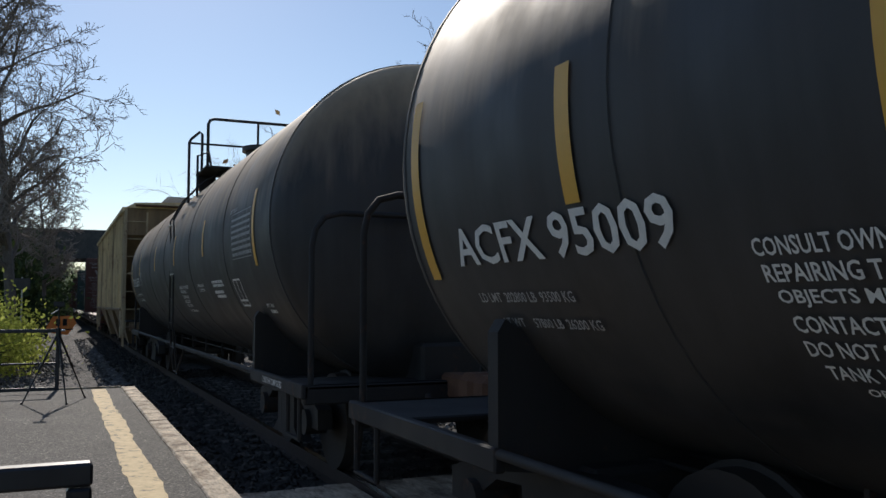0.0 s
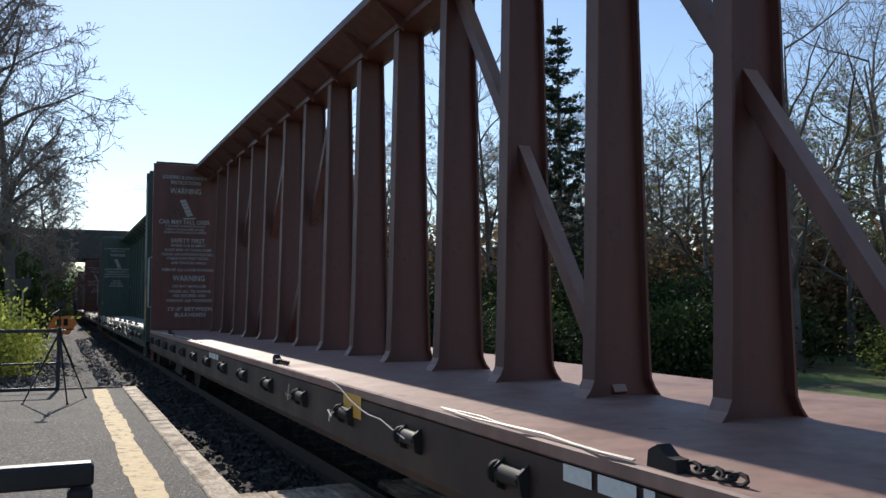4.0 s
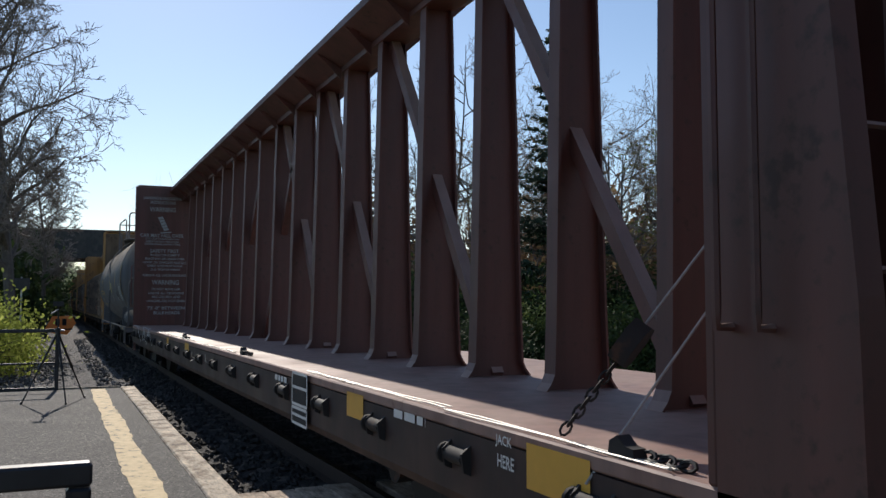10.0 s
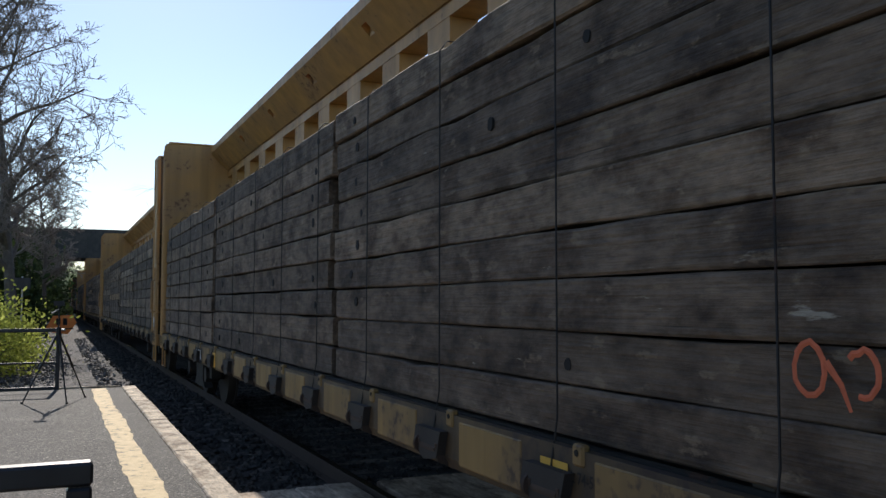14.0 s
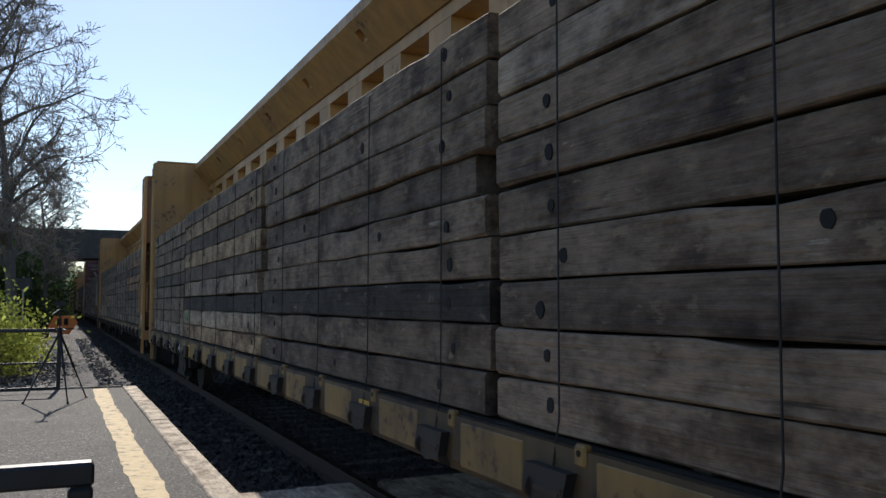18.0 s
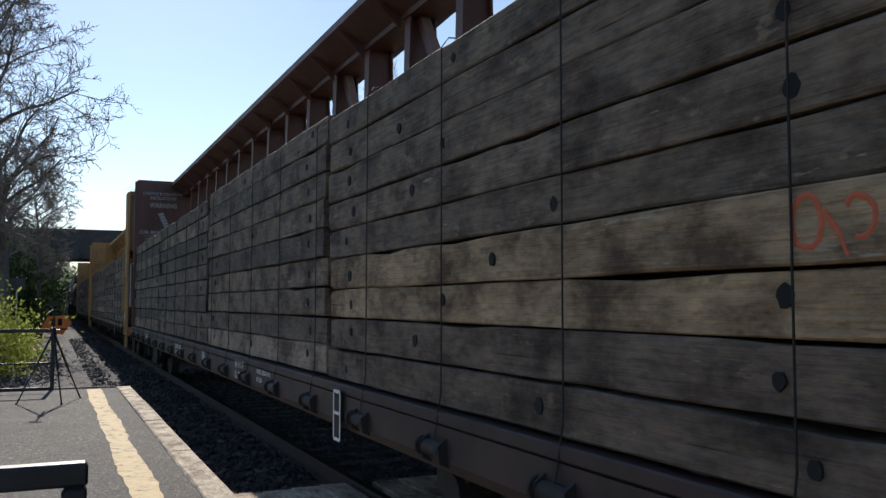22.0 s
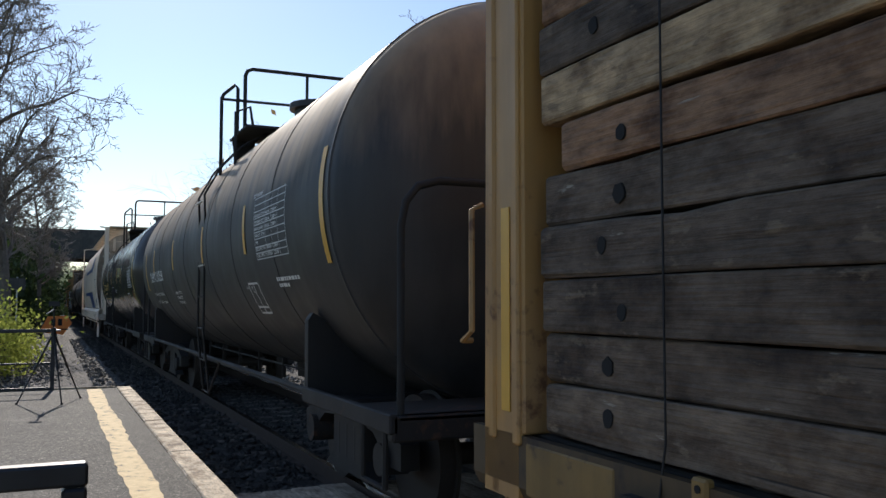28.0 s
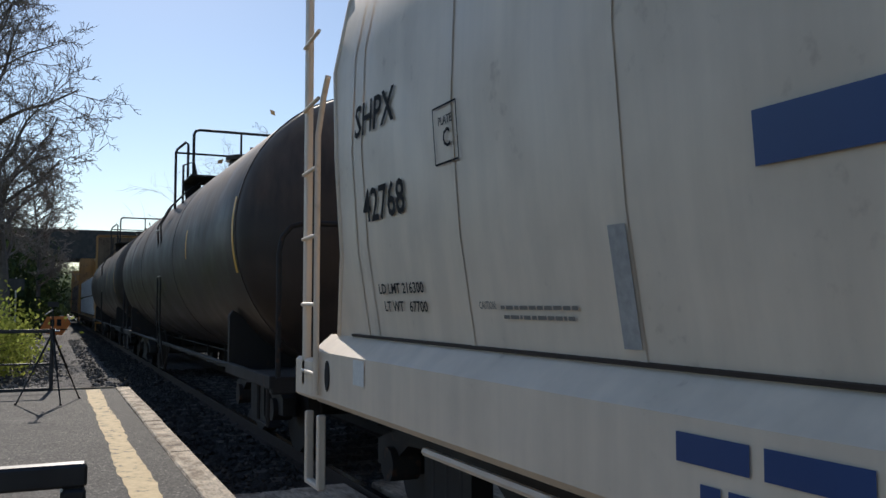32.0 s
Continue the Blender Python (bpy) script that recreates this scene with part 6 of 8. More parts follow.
# ---- loads of timber ----
def timber_shape(rnd, length, tall, wide=0.23):
    """One old squared timber: worn edges, sawn ends, faces and arrises that wander a little."""
    s, n = Shape(), 13
    bow, ph = rnd.gauss(0, 0.004), rnd.uniform(0, 6.3)
    for k in range(n + 1):
        f = k / n
        end = rnd.uniform(0.004, 0.010) if k in (0, n) else 0.0
        c = rnd.uniform(0.004, 0.013) + end
        wave = bow * math.sin(ph + f * 5.0)
        dx, dz0, dz1 = rnd.gauss(0, 0.003), abs(rnd.gauss(0, 0.003)) + max(0.0, wave), -abs(rnd.gauss(0, 0.005)) + min(0.0, wave)
        if 0 < k < n and rnd.random() < 0.10:             # a bite out of the upper arris
            dz1 -= rnd.uniform(0.008, 0.022)
        x0, x1, za, zb = -wide / 2 + dx, wide / 2, dz0, tall + dz1
        y = -length / 2 + length * f + (rnd.uniform(-0.12, 0.12) if 0 < k < n else rnd.uniform(-0.01, 0.01))
        s.v += [(x0 + c, y, za), (x0, y, za + c), (x0, y, zb - c), (x0 + c, y, zb), (x1 - c, y, zb), (x1, y, zb - c), (x1, y, za + c), (x1 - c, y, za)]
    s.f += [(i * 8 + j, i * 8 + (j + 1) % 8, (i + 1) * 8 + (j + 1) % 8, (i + 1) * 8 + j) for i in range(n) for j in range(8)]
    s.f += [tuple(range(8))[::-1], tuple(n * 8 + j for j in range(8))]
    return s


def timber_bundle(seed, label, tones, length=5.5, holes=True):
    """One strapped stack of old timbers; tones: a letter of WOOD for each layer from the bottom. The outer timbers are pieces of their own."""
    rnd = random.Random(seed)
    th = tagged(new("timber_bundle"), label, "timber stack", "timber bundles on the train")
    core = Shape()
    half, z = length / 2, 0.02
    for r, tone in enumerate(tones):
        h = 0.225 + rnd.choice((-0.012, -0.006, 0.0, 0.0, 0.006, 0.012))
        short = [rnd.uniform(0.0, 0.06) + (rnd.uniform(0.05, 0.22) if rnd.random() < 0.10 else 0.0) for _ in range(2)]
        y0, y1 = -half + 0.03 + short[0], half - 0.03 - short[1]
        tall = h - rnd.choice((0.000, 0.001, 0.002, 0.004, 0.010))
        t = part("timber", timber_shape(rnd, y1 - y0, tall).mesh("timber", WOOD[tone], 30), None, th)
        t.location = (-0.445 + abs(rnd.gauss(0, 0.012)), (y0 + y1) / 2, z)
        t.rotation_euler = (0, 0, rnd.gauss(0, 0.0015))
        if holes:
            spots = [y0 + 0.50 + rnd.gauss(0, 0.05), y1 - 0.50 + rnd.gauss(0, 0.05)] + ([rnd.uniform(-1.2, 1.2)] if rnd.random() < 0.7 else [])
            for hy in spots:
                if rnd.random() < 0.12:
                    continue
                q = Shape()
                rad, cy, cz = rnd.uniform(0.024, 0.036), hy - (y0 + y1) / 2, tall * rnd.uniform(0.38, 0.62)
                ring = [(cy + rad * rnd.uniform(0.85, 1.1) * math.cos(a), cz + rad * 1.15 * rnd.uniform(0.85, 1.1) * math.sin(a)) for a in [2 * math.pi * k / 12 for k in range(12)]]
                q.add([(-0.105, u, w) for u, w in ring] + [(-0.1215, u, w) for u, w in ring], [tuple(range(12, 24))] + [(k, (k + 1) % 12, (k + 1) % 12 + 12, k + 12) for k in range(12)])
                part("bolt_hole", q, M_INK, t)
        for c in range(4):
            core.box(-0.315 + c * 0.225, -0.315 + c * 0.225 + 0.215, -half + rnd.uniform(0.02, 0.2), half - rnd.uniform(0.02, 0.2), z, z + tall - 0.004)
        z += h
    part("inner_stack", core, WOOD["d"], th)
    for y in (-1.6, 1.6):
        part("dunnage", Shape().cbox(-0.50, 0.58, y - 0.05, y + 0.05, 0.0, 0.02, 0.005), M_TIE, th)
    return th


def wrapped_bundle(seed):
    """Packs of sawn lumber in white wrapping, two high."""
    rnd = random.Random(seed)
    th = tagged(new("lumber_pack"), "white wrapped packs of sawn lumber on a flat car", "lumber pack", "lumber packs on the train")
    for r in range(2):
        z = 0.05 + r * 1.0
        part("wrapped_pack", Shape().cbox(-0.52 + 0.02 * rnd.random(), 0.56, -2.68, 2.68, z, z + 0.93, 0.02), M_WRAP, th)
        for y in (-1.8, 0.0, 1.8):
            part("dunnage", Shape().cbox(-0.50, 0.55, y - 0.05, y + 0.05, z - 0.05, z, 0.005), M_TIE, th)
    return th


def head_marks(car, half_tank, material, rows, R=1.55, zc=2.34, dish=0.55):
    """Lettering on the dished head at a tank's front end: rows of (text, x of its left end, z, height, length)."""
    place = lambda y, z: (-y, -half_tank - dish * math.sqrt(max(0.0, 1 - (y * y + (z - zc) ** 2) / R ** 2)) - 0.008, z)
    marks(car, place, material, [(t, -x, z, h, length) for t, x, z, h, length in rows])


# ---- the place ----
def ground():
    s = Shape()
    xs = [-900, -200, -60, -25, -12, -6, -1.3, 0.9, 1.25, 1.65, 5.0, 6.4, 9, 14, 25, 60, 200, 900]
    ys = [-900, -200, -60, -20, 0, 8, 16, 24, 40, 60, 90, 130, 200, 500, 1500]

    def height(x, y):
        if x < 0.9:
            return -0.30 + 0.06 * math.sin(x * 0.5 + y * 0.2)
        if x < 1.5:
            return -0.24
        if x < 5.5:
            return -0.17
        return -0.30 - 0.35 * min(1, (x - 5.5) / 20)
    for y in ys:
        for x in xs:
            s.v.append((x, y, height(x, y)))
    n = len(xs)
    s.f = [(j * n + i, j * n + i + 1, (j + 1) * n + i + 1, (j + 1) * n + i) for j in range(len(ys) - 1) for i in range(n - 1)]
    return thing("ground", "ground of grey ballast, leaf litter and grass", "ground", kind="structure", shape=s, material=M_GROUND)


ground()


def track():
    tr = thing("track", "straight railway track of steel rails on timber ties", "railway track", kind="structure")
    for s in (-1, 1):
        x = TRACK_X + s * 0.755
        r = Shape().prism([(x - 0.037, 0), (x + 0.037, 0), (x + 0.037, -0.035), (x + 0.010, -0.05), (x + 0.010, -0.14), (x + 0.07, -0.158), (x + 0.07, -0.165), (x - 0.07, -0.165), (x - 0.07, -0.158), (x - 0.010, -0.14), (x - 0.010, -0.05), (x - 0.037, -0.035)], 1, -300, 420)
        part("rail", r, M_RAIL, tr, "rusty steel rail with a bright top")
        part("rail_head", Shape().box(x - 0.033, x + 0.033, -300, 420, 0.0005, 0.0045), M_TREAD, tr, "polished running surface")
    tie = Shape().cbox(-1.3, 1.3, -0.115, 0.115, -0.30, -0.166, 0.01).mesh("tie", M_TIE)
    for i in range(150):
        t = part("tie", tie, None, tr)
        t.location = (TRACK_X, -12 + i * 0.53, 0)


track()


def crossing():
    """Timber planks that let people cross the track on the level."""
    c = thing("plank_crossing", "level crossing of pale timber planks over the track", "crossing", kind="structure")
    rnd = random.Random(3)
    spans = [(1.42, 2.44)] + [(2.66, 3.90)] + [(4.12, 5.2), (5.21, 7.6)]
    for x0, x1 in spans:
        n = max(1, round((x1 - x0) / 0.26))
        for k in range(n):
            a, b = x0 + (x1 - x0) * k / n, x0 + (x1 - x0) * (k + 1) / n
            p = part("plank", Shape().cbox(a + 0.004, b - 0.004, 3.6 + rnd.uniform(0, 0.05), 7.45 + rnd.uniform(-0.06, 0.05), -0.14, -0.012 + rnd.uniform(-0.006, 0.004), 0.01), M_CROSSING, c)


crossing()


def platform():
    p = thing("platform", "low asphalt station platform with a worn yellow line", "platform", kind="structure",
              shape=Shape().box(-6.0, 1.075, -9.0, 16.02, -0.35, PLAT_Z), material=M_ASPHALT)
    rnd = random.Random(2)
    s = Shape()
    n = 150
    for k in range(n + 1):
        y = -9 + 24.9 * k / n
        s.v += [(0.585 + rnd.uniform(-0.012, 0.012) + 0.012 * math.sin(y * 2.1), y, PLAT_Z + 0.004), (0.815 + rnd.uniform(-0.014, 0.014) + 0.014 * math.sin(y * 1.7 + 1), y, PLAT_Z + 0.004)]
    s.f = [(2 * k, 2 * k + 1, 2 * k + 3, 2 * k + 2) for k in range(n)]
    part("safety_line", s, M_STRIPE, p, "worn yellow painted safety line")
    y = 16.1
    while y > -9:
        L = 2.42
        e = part("edge_timber", Shape().cbox(1.085, 1.315, y - L + 0.012, y, -0.20, PLAT_Z + 0.012 + rnd.uniform(-0.006, 0.006), 0.014), M_EDGE, p, "sun-bleached platform edge timber")
        e.rotation_euler = (0, 0, radians(rnd.uniform(-0.06, 0.06)))
        y -= L
    for k in range(3):
        part("end_board", Shape().cbox(-6.0 + k * 2.36, -6.0 + (k + 1) * 2.36 - 0.01, 16.03, 16.09, -0.2, PLAT_Z + 0.03, 0.006), M_EDGE, p, "thin edge board across the end")


platform()


def railing(y, x1, length, label):
    r = thing("platform_railing", label, "railing", "platform railings", at=(x1, y, PLAT_Z))
    for z, h in ((1.02, 0.062), (0.46, 0.03), (0.05, 0.06)):
        part("rail", Shape().cbox(-length, 0, -0.03, 0.03, z - h, z, 0.008), M_RAILING, r)
    for k in range(int(length / 1.6) + 1):
        x = -k * 1.6
        part("post", Shape().cbox(x - 0.065, x - 0.002, -0.031, 0.031, 0, 0.955, 0.008), M_RAILING, r)
    return r


def build_place_things():
    railing(16.05, 0.10, 5.0, "dark painted steel railing at the platform's end")
    railing(2.55, 0.105, 4.0, "dark painted square-tube railing on the platform")


build_place_things()


def bridge():
    b = thing("road_bridge", "dark steel girder road bridge on stone abutments", "bridge")
    y0, y1 = 108, 118
    part("deck", Shape().box(-26, 34, y0, y1, 9.3, 9.75), M_GIRDER, b)
    for y in (y0, y1 - 0.4):
        part("girder", Shape().box(-26, 34, y, y + 0.35, 6.75, 9.3), M_GIRDER, b)
    for k in range(20):
        x = -24 + k * 3
        part("stiffener", Shape().box(x, x + 0.12, y0 - 0.12, y0, 6.75, 9.3), M_GIRDER, b)
    part("parapet", Shape().box(-26, 34, y0, y0 + 0.3, 9.75, 10.1), M_GIRDER, b)
    part("abutment", Shape().box(-20, 0.45, y0 + 0.1, y1, -0.4, 6.8), M_MASONRY, b, "dark stone abutment")
    part("abutment", Shape().box(10.5, 30, y0 + 0.1, y1, -0.4, 6.8), M_MASONRY, b, "dark stone abutment")


bridge()


# ---- trees, bushes and ground stones ----
def grow(seed, height, trunk_r, lean=(0, 0), levels=4, spread=1.0, first=0.28, kids=(9, 6, 5, 4), droop=0.0, up=0.35, thin=0.010, reach=None):
    """Limbs of a bare tree: a list of (points, radius at the start, radius at the end, level)."""
    rnd = random.Random(seed)
    limbs = []

    def limb(start, way, length, r, level):
        n = max(3, 6 - level) if level < levels else 2
        pts, d, p = [start], way.normalized(), start.copy()
        for k in range(n):
            wob = Vector((rnd.gauss(0, 1), rnd.gauss(0, 1), rnd.gauss(0, 0.7))) * (0.05 if level == 0 else 0.17)
            d = (d + wob + Vector((0, 0, up * 0.16 * (level > 0) - droop * 0.1 * level))).normalized()
            p = p + d * (length / n)
            pts.append(p.copy())
        end_r = r * (0.10 if level == 0 else 0.35 if level < levels else 0.4)
        limbs.append((pts, r, end_r, level))
        if level >= levels:
            return
        m = kids[min(level, len(kids) - 1)]
        m = max(2, int(m * rnd.uniform(0.8, 1.25)))
        for j in range(m):
            f = (first if level == 0 else 0.2) + (1 - (first if level == 0 else 0.2)) * (j + rnd.random()) / m
            i = min(n - 1, int(f * n))
            q = pts[i].lerp(pts[i + 1], f * n - i)
            axis = (pts[i + 1] - pts[i]).normalized()
            side = axis.orthogonal().normalized()
            side.rotate(Matrix.Rotation(rnd.uniform(0, 2 * math.pi), 3, axis))
            turn = rnd.uniform(0.55, 1.05) * (1.0 if level else 1.1)
            way2 = axis * math.cos(turn) + side * math.sin(turn)
            ln = length * (0.62 * (reach or spread) if level == 0 else 0.58 * spread) * rnd.uniform(0.6, 1.1) * (1.15 - 0.55 * f if level == 0 else 1.0)
            rr = (r + ((r * 0.35 if level == 0 else end_r) - r) * f) * rnd.uniform(0.42, 0.6)
            limb(q, way2, ln, max(rr, thin), level + 1)
    limb(Vector((0, 0, -0.3)), Vector((lean[0], lean[1], 1)), height * 0.8, trunk_r, 0)
    return limbs


def leaf_quads(shape, rnd, centre, spread, count, size):
    for _ in range(count):
        c = centre + Vector((rnd.gauss(0, 1), rnd.gauss(0, 1), rnd.gauss(0, 1))) * spread
        a = Vector((rnd.gauss(0, 1), rnd.gauss(0, 1), rnd.gauss(0, 1))).normalized()
        b = a.orthogonal().normalized()
        s = size * rnd.uniform(0.6, 1.3)
        k = len(shape.v)
        shape.v += [tuple(c - a * s), tuple(c + b * s * 0.55), tuple(c + a * s), tuple(c - b * s * 0.55)]
        shape.f.append((k, k + 1, k + 2, k + 3))


def raw_mesh(shape, name, material):
    me = bpy.data.meshes.new(name)
    me.from_pydata(shape.v, [], shape.f)
    me.materials.append(material)
    return me


def tree(label, seed, height, trunk_r, at, leaves=0.0, leaf_mat=None, leaf_size=0.06, group="trees beside the railway", **kw):
    limbs = grow(seed, height, trunk_r, **kw)
    top = max(l[3] for l in limbs)
    wood, twigs, leaf = Shape(), Shape(), Shape()
    rnd = random.Random(seed + 99)
    for pts, r, e, level in limbs:
        if level < 2:
            wood.tube(pts, r, 8 if level == 0 else 6, e)
        else:
            twigs.tube(pts, r, 4 if level < top else 3, e, cap=False)
        if level == top and leaves:
            n = int(leaves) + (rnd.random() < leaves % 1)
            for _ in range(n):
                leaf_quads(leaf, rnd, pts[-1].lerp(pts[0], rnd.random() * 0.6), 0.08, 1, leaf_size)
    t = thing("tree", label, "tree", group, at=at)
    part("trunk", raw_mesh(wood, "trunk", M_BARK), None, t)
    part("crown", raw_mesh(twigs, "crown", M_TWIG), None, t)
    if leaf.f:
        part("foliage", raw_mesh(leaf, "foliage", leaf_mat or M_LEAF_SPRING), None, t)
    return t


def bush(label, seed, size, at, leaf_mat, count, leaf_size, group="bushes beside the railway"):
    """Stems in a fan with leaf sprays at their ends, uneven and open."""
    rnd = random.Random(seed)
    stems, leaf = Shape(), Shape()
    sx, sy, sz = size
    n = max(14, int(count / 70))
    for k in range(n):
        a, q = rnd.uniform(0, 2 * math.pi), math.sqrt(rnd.random())
        lump = 0.75 + 0.35 * noise.noise(Vector((a * 1.3, seed * 3.1, 0)))
        tip = Vector((math.cos(a) * q * sx, math.sin(a) * q * sy, sz * (1 - 0.55 * q * q) * lump * rnd.uniform(0.35, 1.08)))
        foot = Vector((tip.x * 0.25, tip.y * 0.25, -0.15))
        mid = foot.lerp(tip, 0.55) + Vector((rnd.gauss(0, 0.08), rnd.gauss(0, 0.08), 0.12 * sz))
        stems.tube([foot, mid, tip], 0.014, 4, 0.004, cap=False)
        for _ in range(int(count / n)):
            leaf_quads(leaf, rnd, mid.lerp(tip, rnd.uniform(0.1, 1.1)), 0.085 * (sx + sz), 1, leaf_size)
    b = thing("bush", label, "bush", group, at=at)
    part("branchwork", raw_mesh(stems, "branchwork", M_BARK), None, b)
    part("foliage", raw_mesh(leaf, "foliage", leaf_mat), None, b)
    return b


def spruce(label, seed, height, radius, at):
    rnd = random.Random(seed)
    wood, leaf = Shape(), Shape()
    wood.tube([(0, 0, -0.3), (0.05, 0, height * 0.5), (0, 0, height)], 0.22, 8, 0.02)
    tiers = 30
    for k in range(tiers * 8):
        f = (k // 8 + rnd.uniform(-0.2, 0.2)) / tiers
        z = height * (0.10 + 0.89 * f)
        ln = radius * max(0.02, 1 - f) ** 0.8 * rnd.uniform(0.55, 1.15) + 0.12
        a = rnd.uniform(0, 2 * math.pi)
        d = Vector((math.cos(a), math.sin(a), 0))
        pts = [Vector((0, 0, z)), d * ln * 0.5 + Vector((0, 0, z - ln * 0.10)), d * ln + Vector((0, 0, z + ln * 0.06))]
        wood.tube(pts, 0.025, 4, 0.006, cap=False)
        for j in range(int(10 + ln * 30)):
            q = 0.15 + 0.85 * rnd.random() ** 0.7
            p = pts[0].lerp(pts[1], q * 2) if q < 0.5 else pts[1].lerp(pts[2], q * 2 - 1)
            c = p + Vector((rnd.gauss(0, 0.10), rnd.gauss(0, 0.10), rnd.gauss(-0.03, 0.05)))
            leaf_quads(leaf, rnd, c, 0.04, 1, 0.13)
    t = thing("conifer", label, "conifer", "trees beside the railway", at=at)
    part("trunk", raw_mesh(wood, "trunk", M_BARK), None, t)
    part("foliage", raw_mesh(leaf, "foliage", M_NEEDLE), None, t)
    return t


def polar(degrees, d):
    """A place d metres from the camera, degrees to the right of the track's line."""
    return (d * math.sin(radians(degrees)), d * math.cos(radians(degrees)), -0.45)


def copies(proto, places):
    for deg, d, turn, k in places:
        m = Matrix.Translation(polar(deg, d)) @ Matrix.Rotation(radians(turn), 4, "Z") @ Matrix.Diagonal((k, k, k, 1))
        copy_thing(proto, m)


def greenery():
    # left of the track
    tree("tall bare tree with a dense crown of fine twigs", 11, 22.0, 0.28, (-1.7, 44.0, -0.4), levels=5, kids=(36, 8, 5, 4, 3), first=0.16, reach=0.42, spread=0.95, up=0.08, thin=0.016)
    tree("tall bare tree behind the bushes", 12, 22.0, 0.24, (-4.6, 50.0, -0.4), levels=5, kids=(26, 7, 5, 4, 3), first=0.14, reach=0.42, spread=0.95, up=0.4, thin=0.016)
    tree("bare tree leaning towards the track", 15, 13.5, 0.16, (-0.6, 58.0, -0.4), levels=4, kids=(26, 8, 6, 5), first=0.3, reach=0.40, spread=0.95, up=0.15, thin=0.016)
    tree("bare tree with long drooping limbs", 14, 16.0, 0.18, (-5.2, 30.0, -0.4), levels=5, kids=(10, 6, 5, 4, 3), first=0.45, reach=0.62, spread=0.8, thin=0.010)
    bush("yellow-green leafy bush beside the platform's end", 21, (2.0, 2.2, 2.9), (-2.35, 25.5, -0.35), M_LEAF_BUSH, 9000, 0.062)
    bush("yellow-green leafy bush in fresh leaf", 22, (1.25, 1.6, 2.0), (-1.75, 30.5, -0.35), M_LEAF_BUSH, 5000, 0.062)
    bush("pale green bush beside the fence", 23, (1.8, 1.6, 1.7), (-3.6, 22.0, -0.35), M_LEAF_BUSH, 5000, 0.062)
    for k, (x, y, sx, sz) in enumerate(((-4.0, 62, 3.4, 8.5), (-2.1, 78, 2.0, 8.8), (-5.5, 84, 4.5, 10.5), (-9.0, 66, 4.5, 9.5), (-3.3, 100, 3.2, 10.0), (-3.4, 52, 2.4, 5.0))):
        bush("dark ivy-covered thicket near the bridge", 31 + k, (sx, sx, sz), (x, y, -0.4), M_LEAF_DARK, 9000, 0.20, "dark thickets")
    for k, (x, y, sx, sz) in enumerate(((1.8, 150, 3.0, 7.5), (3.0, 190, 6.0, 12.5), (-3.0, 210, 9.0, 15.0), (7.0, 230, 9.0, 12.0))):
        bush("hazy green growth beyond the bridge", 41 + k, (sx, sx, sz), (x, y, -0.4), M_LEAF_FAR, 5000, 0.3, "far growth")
    # wood beyond the train
    a = tree("bare slender tree in the wood", 51, 16.6, 0.16, polar(24.5, 40), levels=4, kids=(13, 7, 6, 4), first=0.25, spread=0.62, up=0.8, thin=0.012)
    b = tree("tree with sparse fresh spring leaves", 52, 13.0, 0.17, polar(41.0, 36), leaves=2.4, levels=4, kids=(12, 7, 5, 4), first=0.2, spread=0.8, leaf_size=0.07, thin=0.011)
    c = tree("bare tree with open spreading limbs", 53, 13.5, 0.20, polar(46.0, 31), levels=4, kids=(11, 6, 5, 4), first=0.25, spread=1.1)
    d = tree("bare multi-limbed tree with reddish buds", 54, 12.0, 0.15, polar(36.0, 40), leaves=1.2, leaf_mat=M_BUD, levels=4, kids=(12, 7, 5, 4), first=0.15, spread=0.85, up=0.6)
    copies(a, ((22.0, 46, 80, 0.92), (26.9, 41, 200, 1.0), (33.8, 44, 140, 0.85), (18.0, 52, 30, 0.9), (53.0, 42, 20, 0.9), (14.0, 60, 250, 0.9), (37.5, 47, 300, 0.88)))
    copies(b, ((43.8, 40, 70, 1.0), (39.5, 44, 190, 0.95), (49.0, 37, 260, 0.9), (57.0, 40, 120, 1.0), (26.0, 52, 10, 1.0)))
    copies(c, ((30.0, 47, 100, 1.0), (51.5, 34, 220, 1.05), (60.0, 32, 150, 1.0), (10.0, 75, 150, 1.1), (35.0, 50, 15, 1.05)))
    copies(d, ((31.8, 45, 60, 1.0), (27.0, 39, 160, 0.9), (42.5, 46, 330, 1.05), (47.5, 43, 240, 1.0), (20.0, 41, 10, 0.95)))
    spruce("tall dark green spruce in the wood", 61, 14.6, 2.7, polar(31.6, 38))
    u = bush("dark tangled undergrowth at the wood's edge", 71, (2.6, 2.4, 3.6), polar(24.0, 33), M_LEAF_DARK, 5200, 0.11, "undergrowth")
    v = bush("low clump of fresh green undergrowth", 72, (2.0, 1.8, 2.6), polar(29.5, 30), M_LEAF_SPRING, 3600, 0.09, "undergrowth")
    w = bush("tangle of brown leafless brush", 73, (3.0, 2.4, 4.2), polar(35.5, 37), M_BUD, 3600, 0.10, "undergrowth")
    copies(u, ((27.0, 34, 80, 1.0), (33.0, 33, 200, 1.05), (37.0, 33, 140, 0.95), (40.5, 32, 30, 1.0), (44.0, 34, 20, 0.9), (21.0, 37, 250, 1.1), (54.5, 31, 300, 1.0), (18.0, 44, 0, 1.2), (12.0, 52, 0, 1.3), (59.0, 31, 60, 1.0)))
    copies(v, ((34.5, 30, 70, 0.7), (52.8, 29, 190, 0.8), (25.5, 31, 260, 0.6), (46.5, 42, 120, 1.0)))
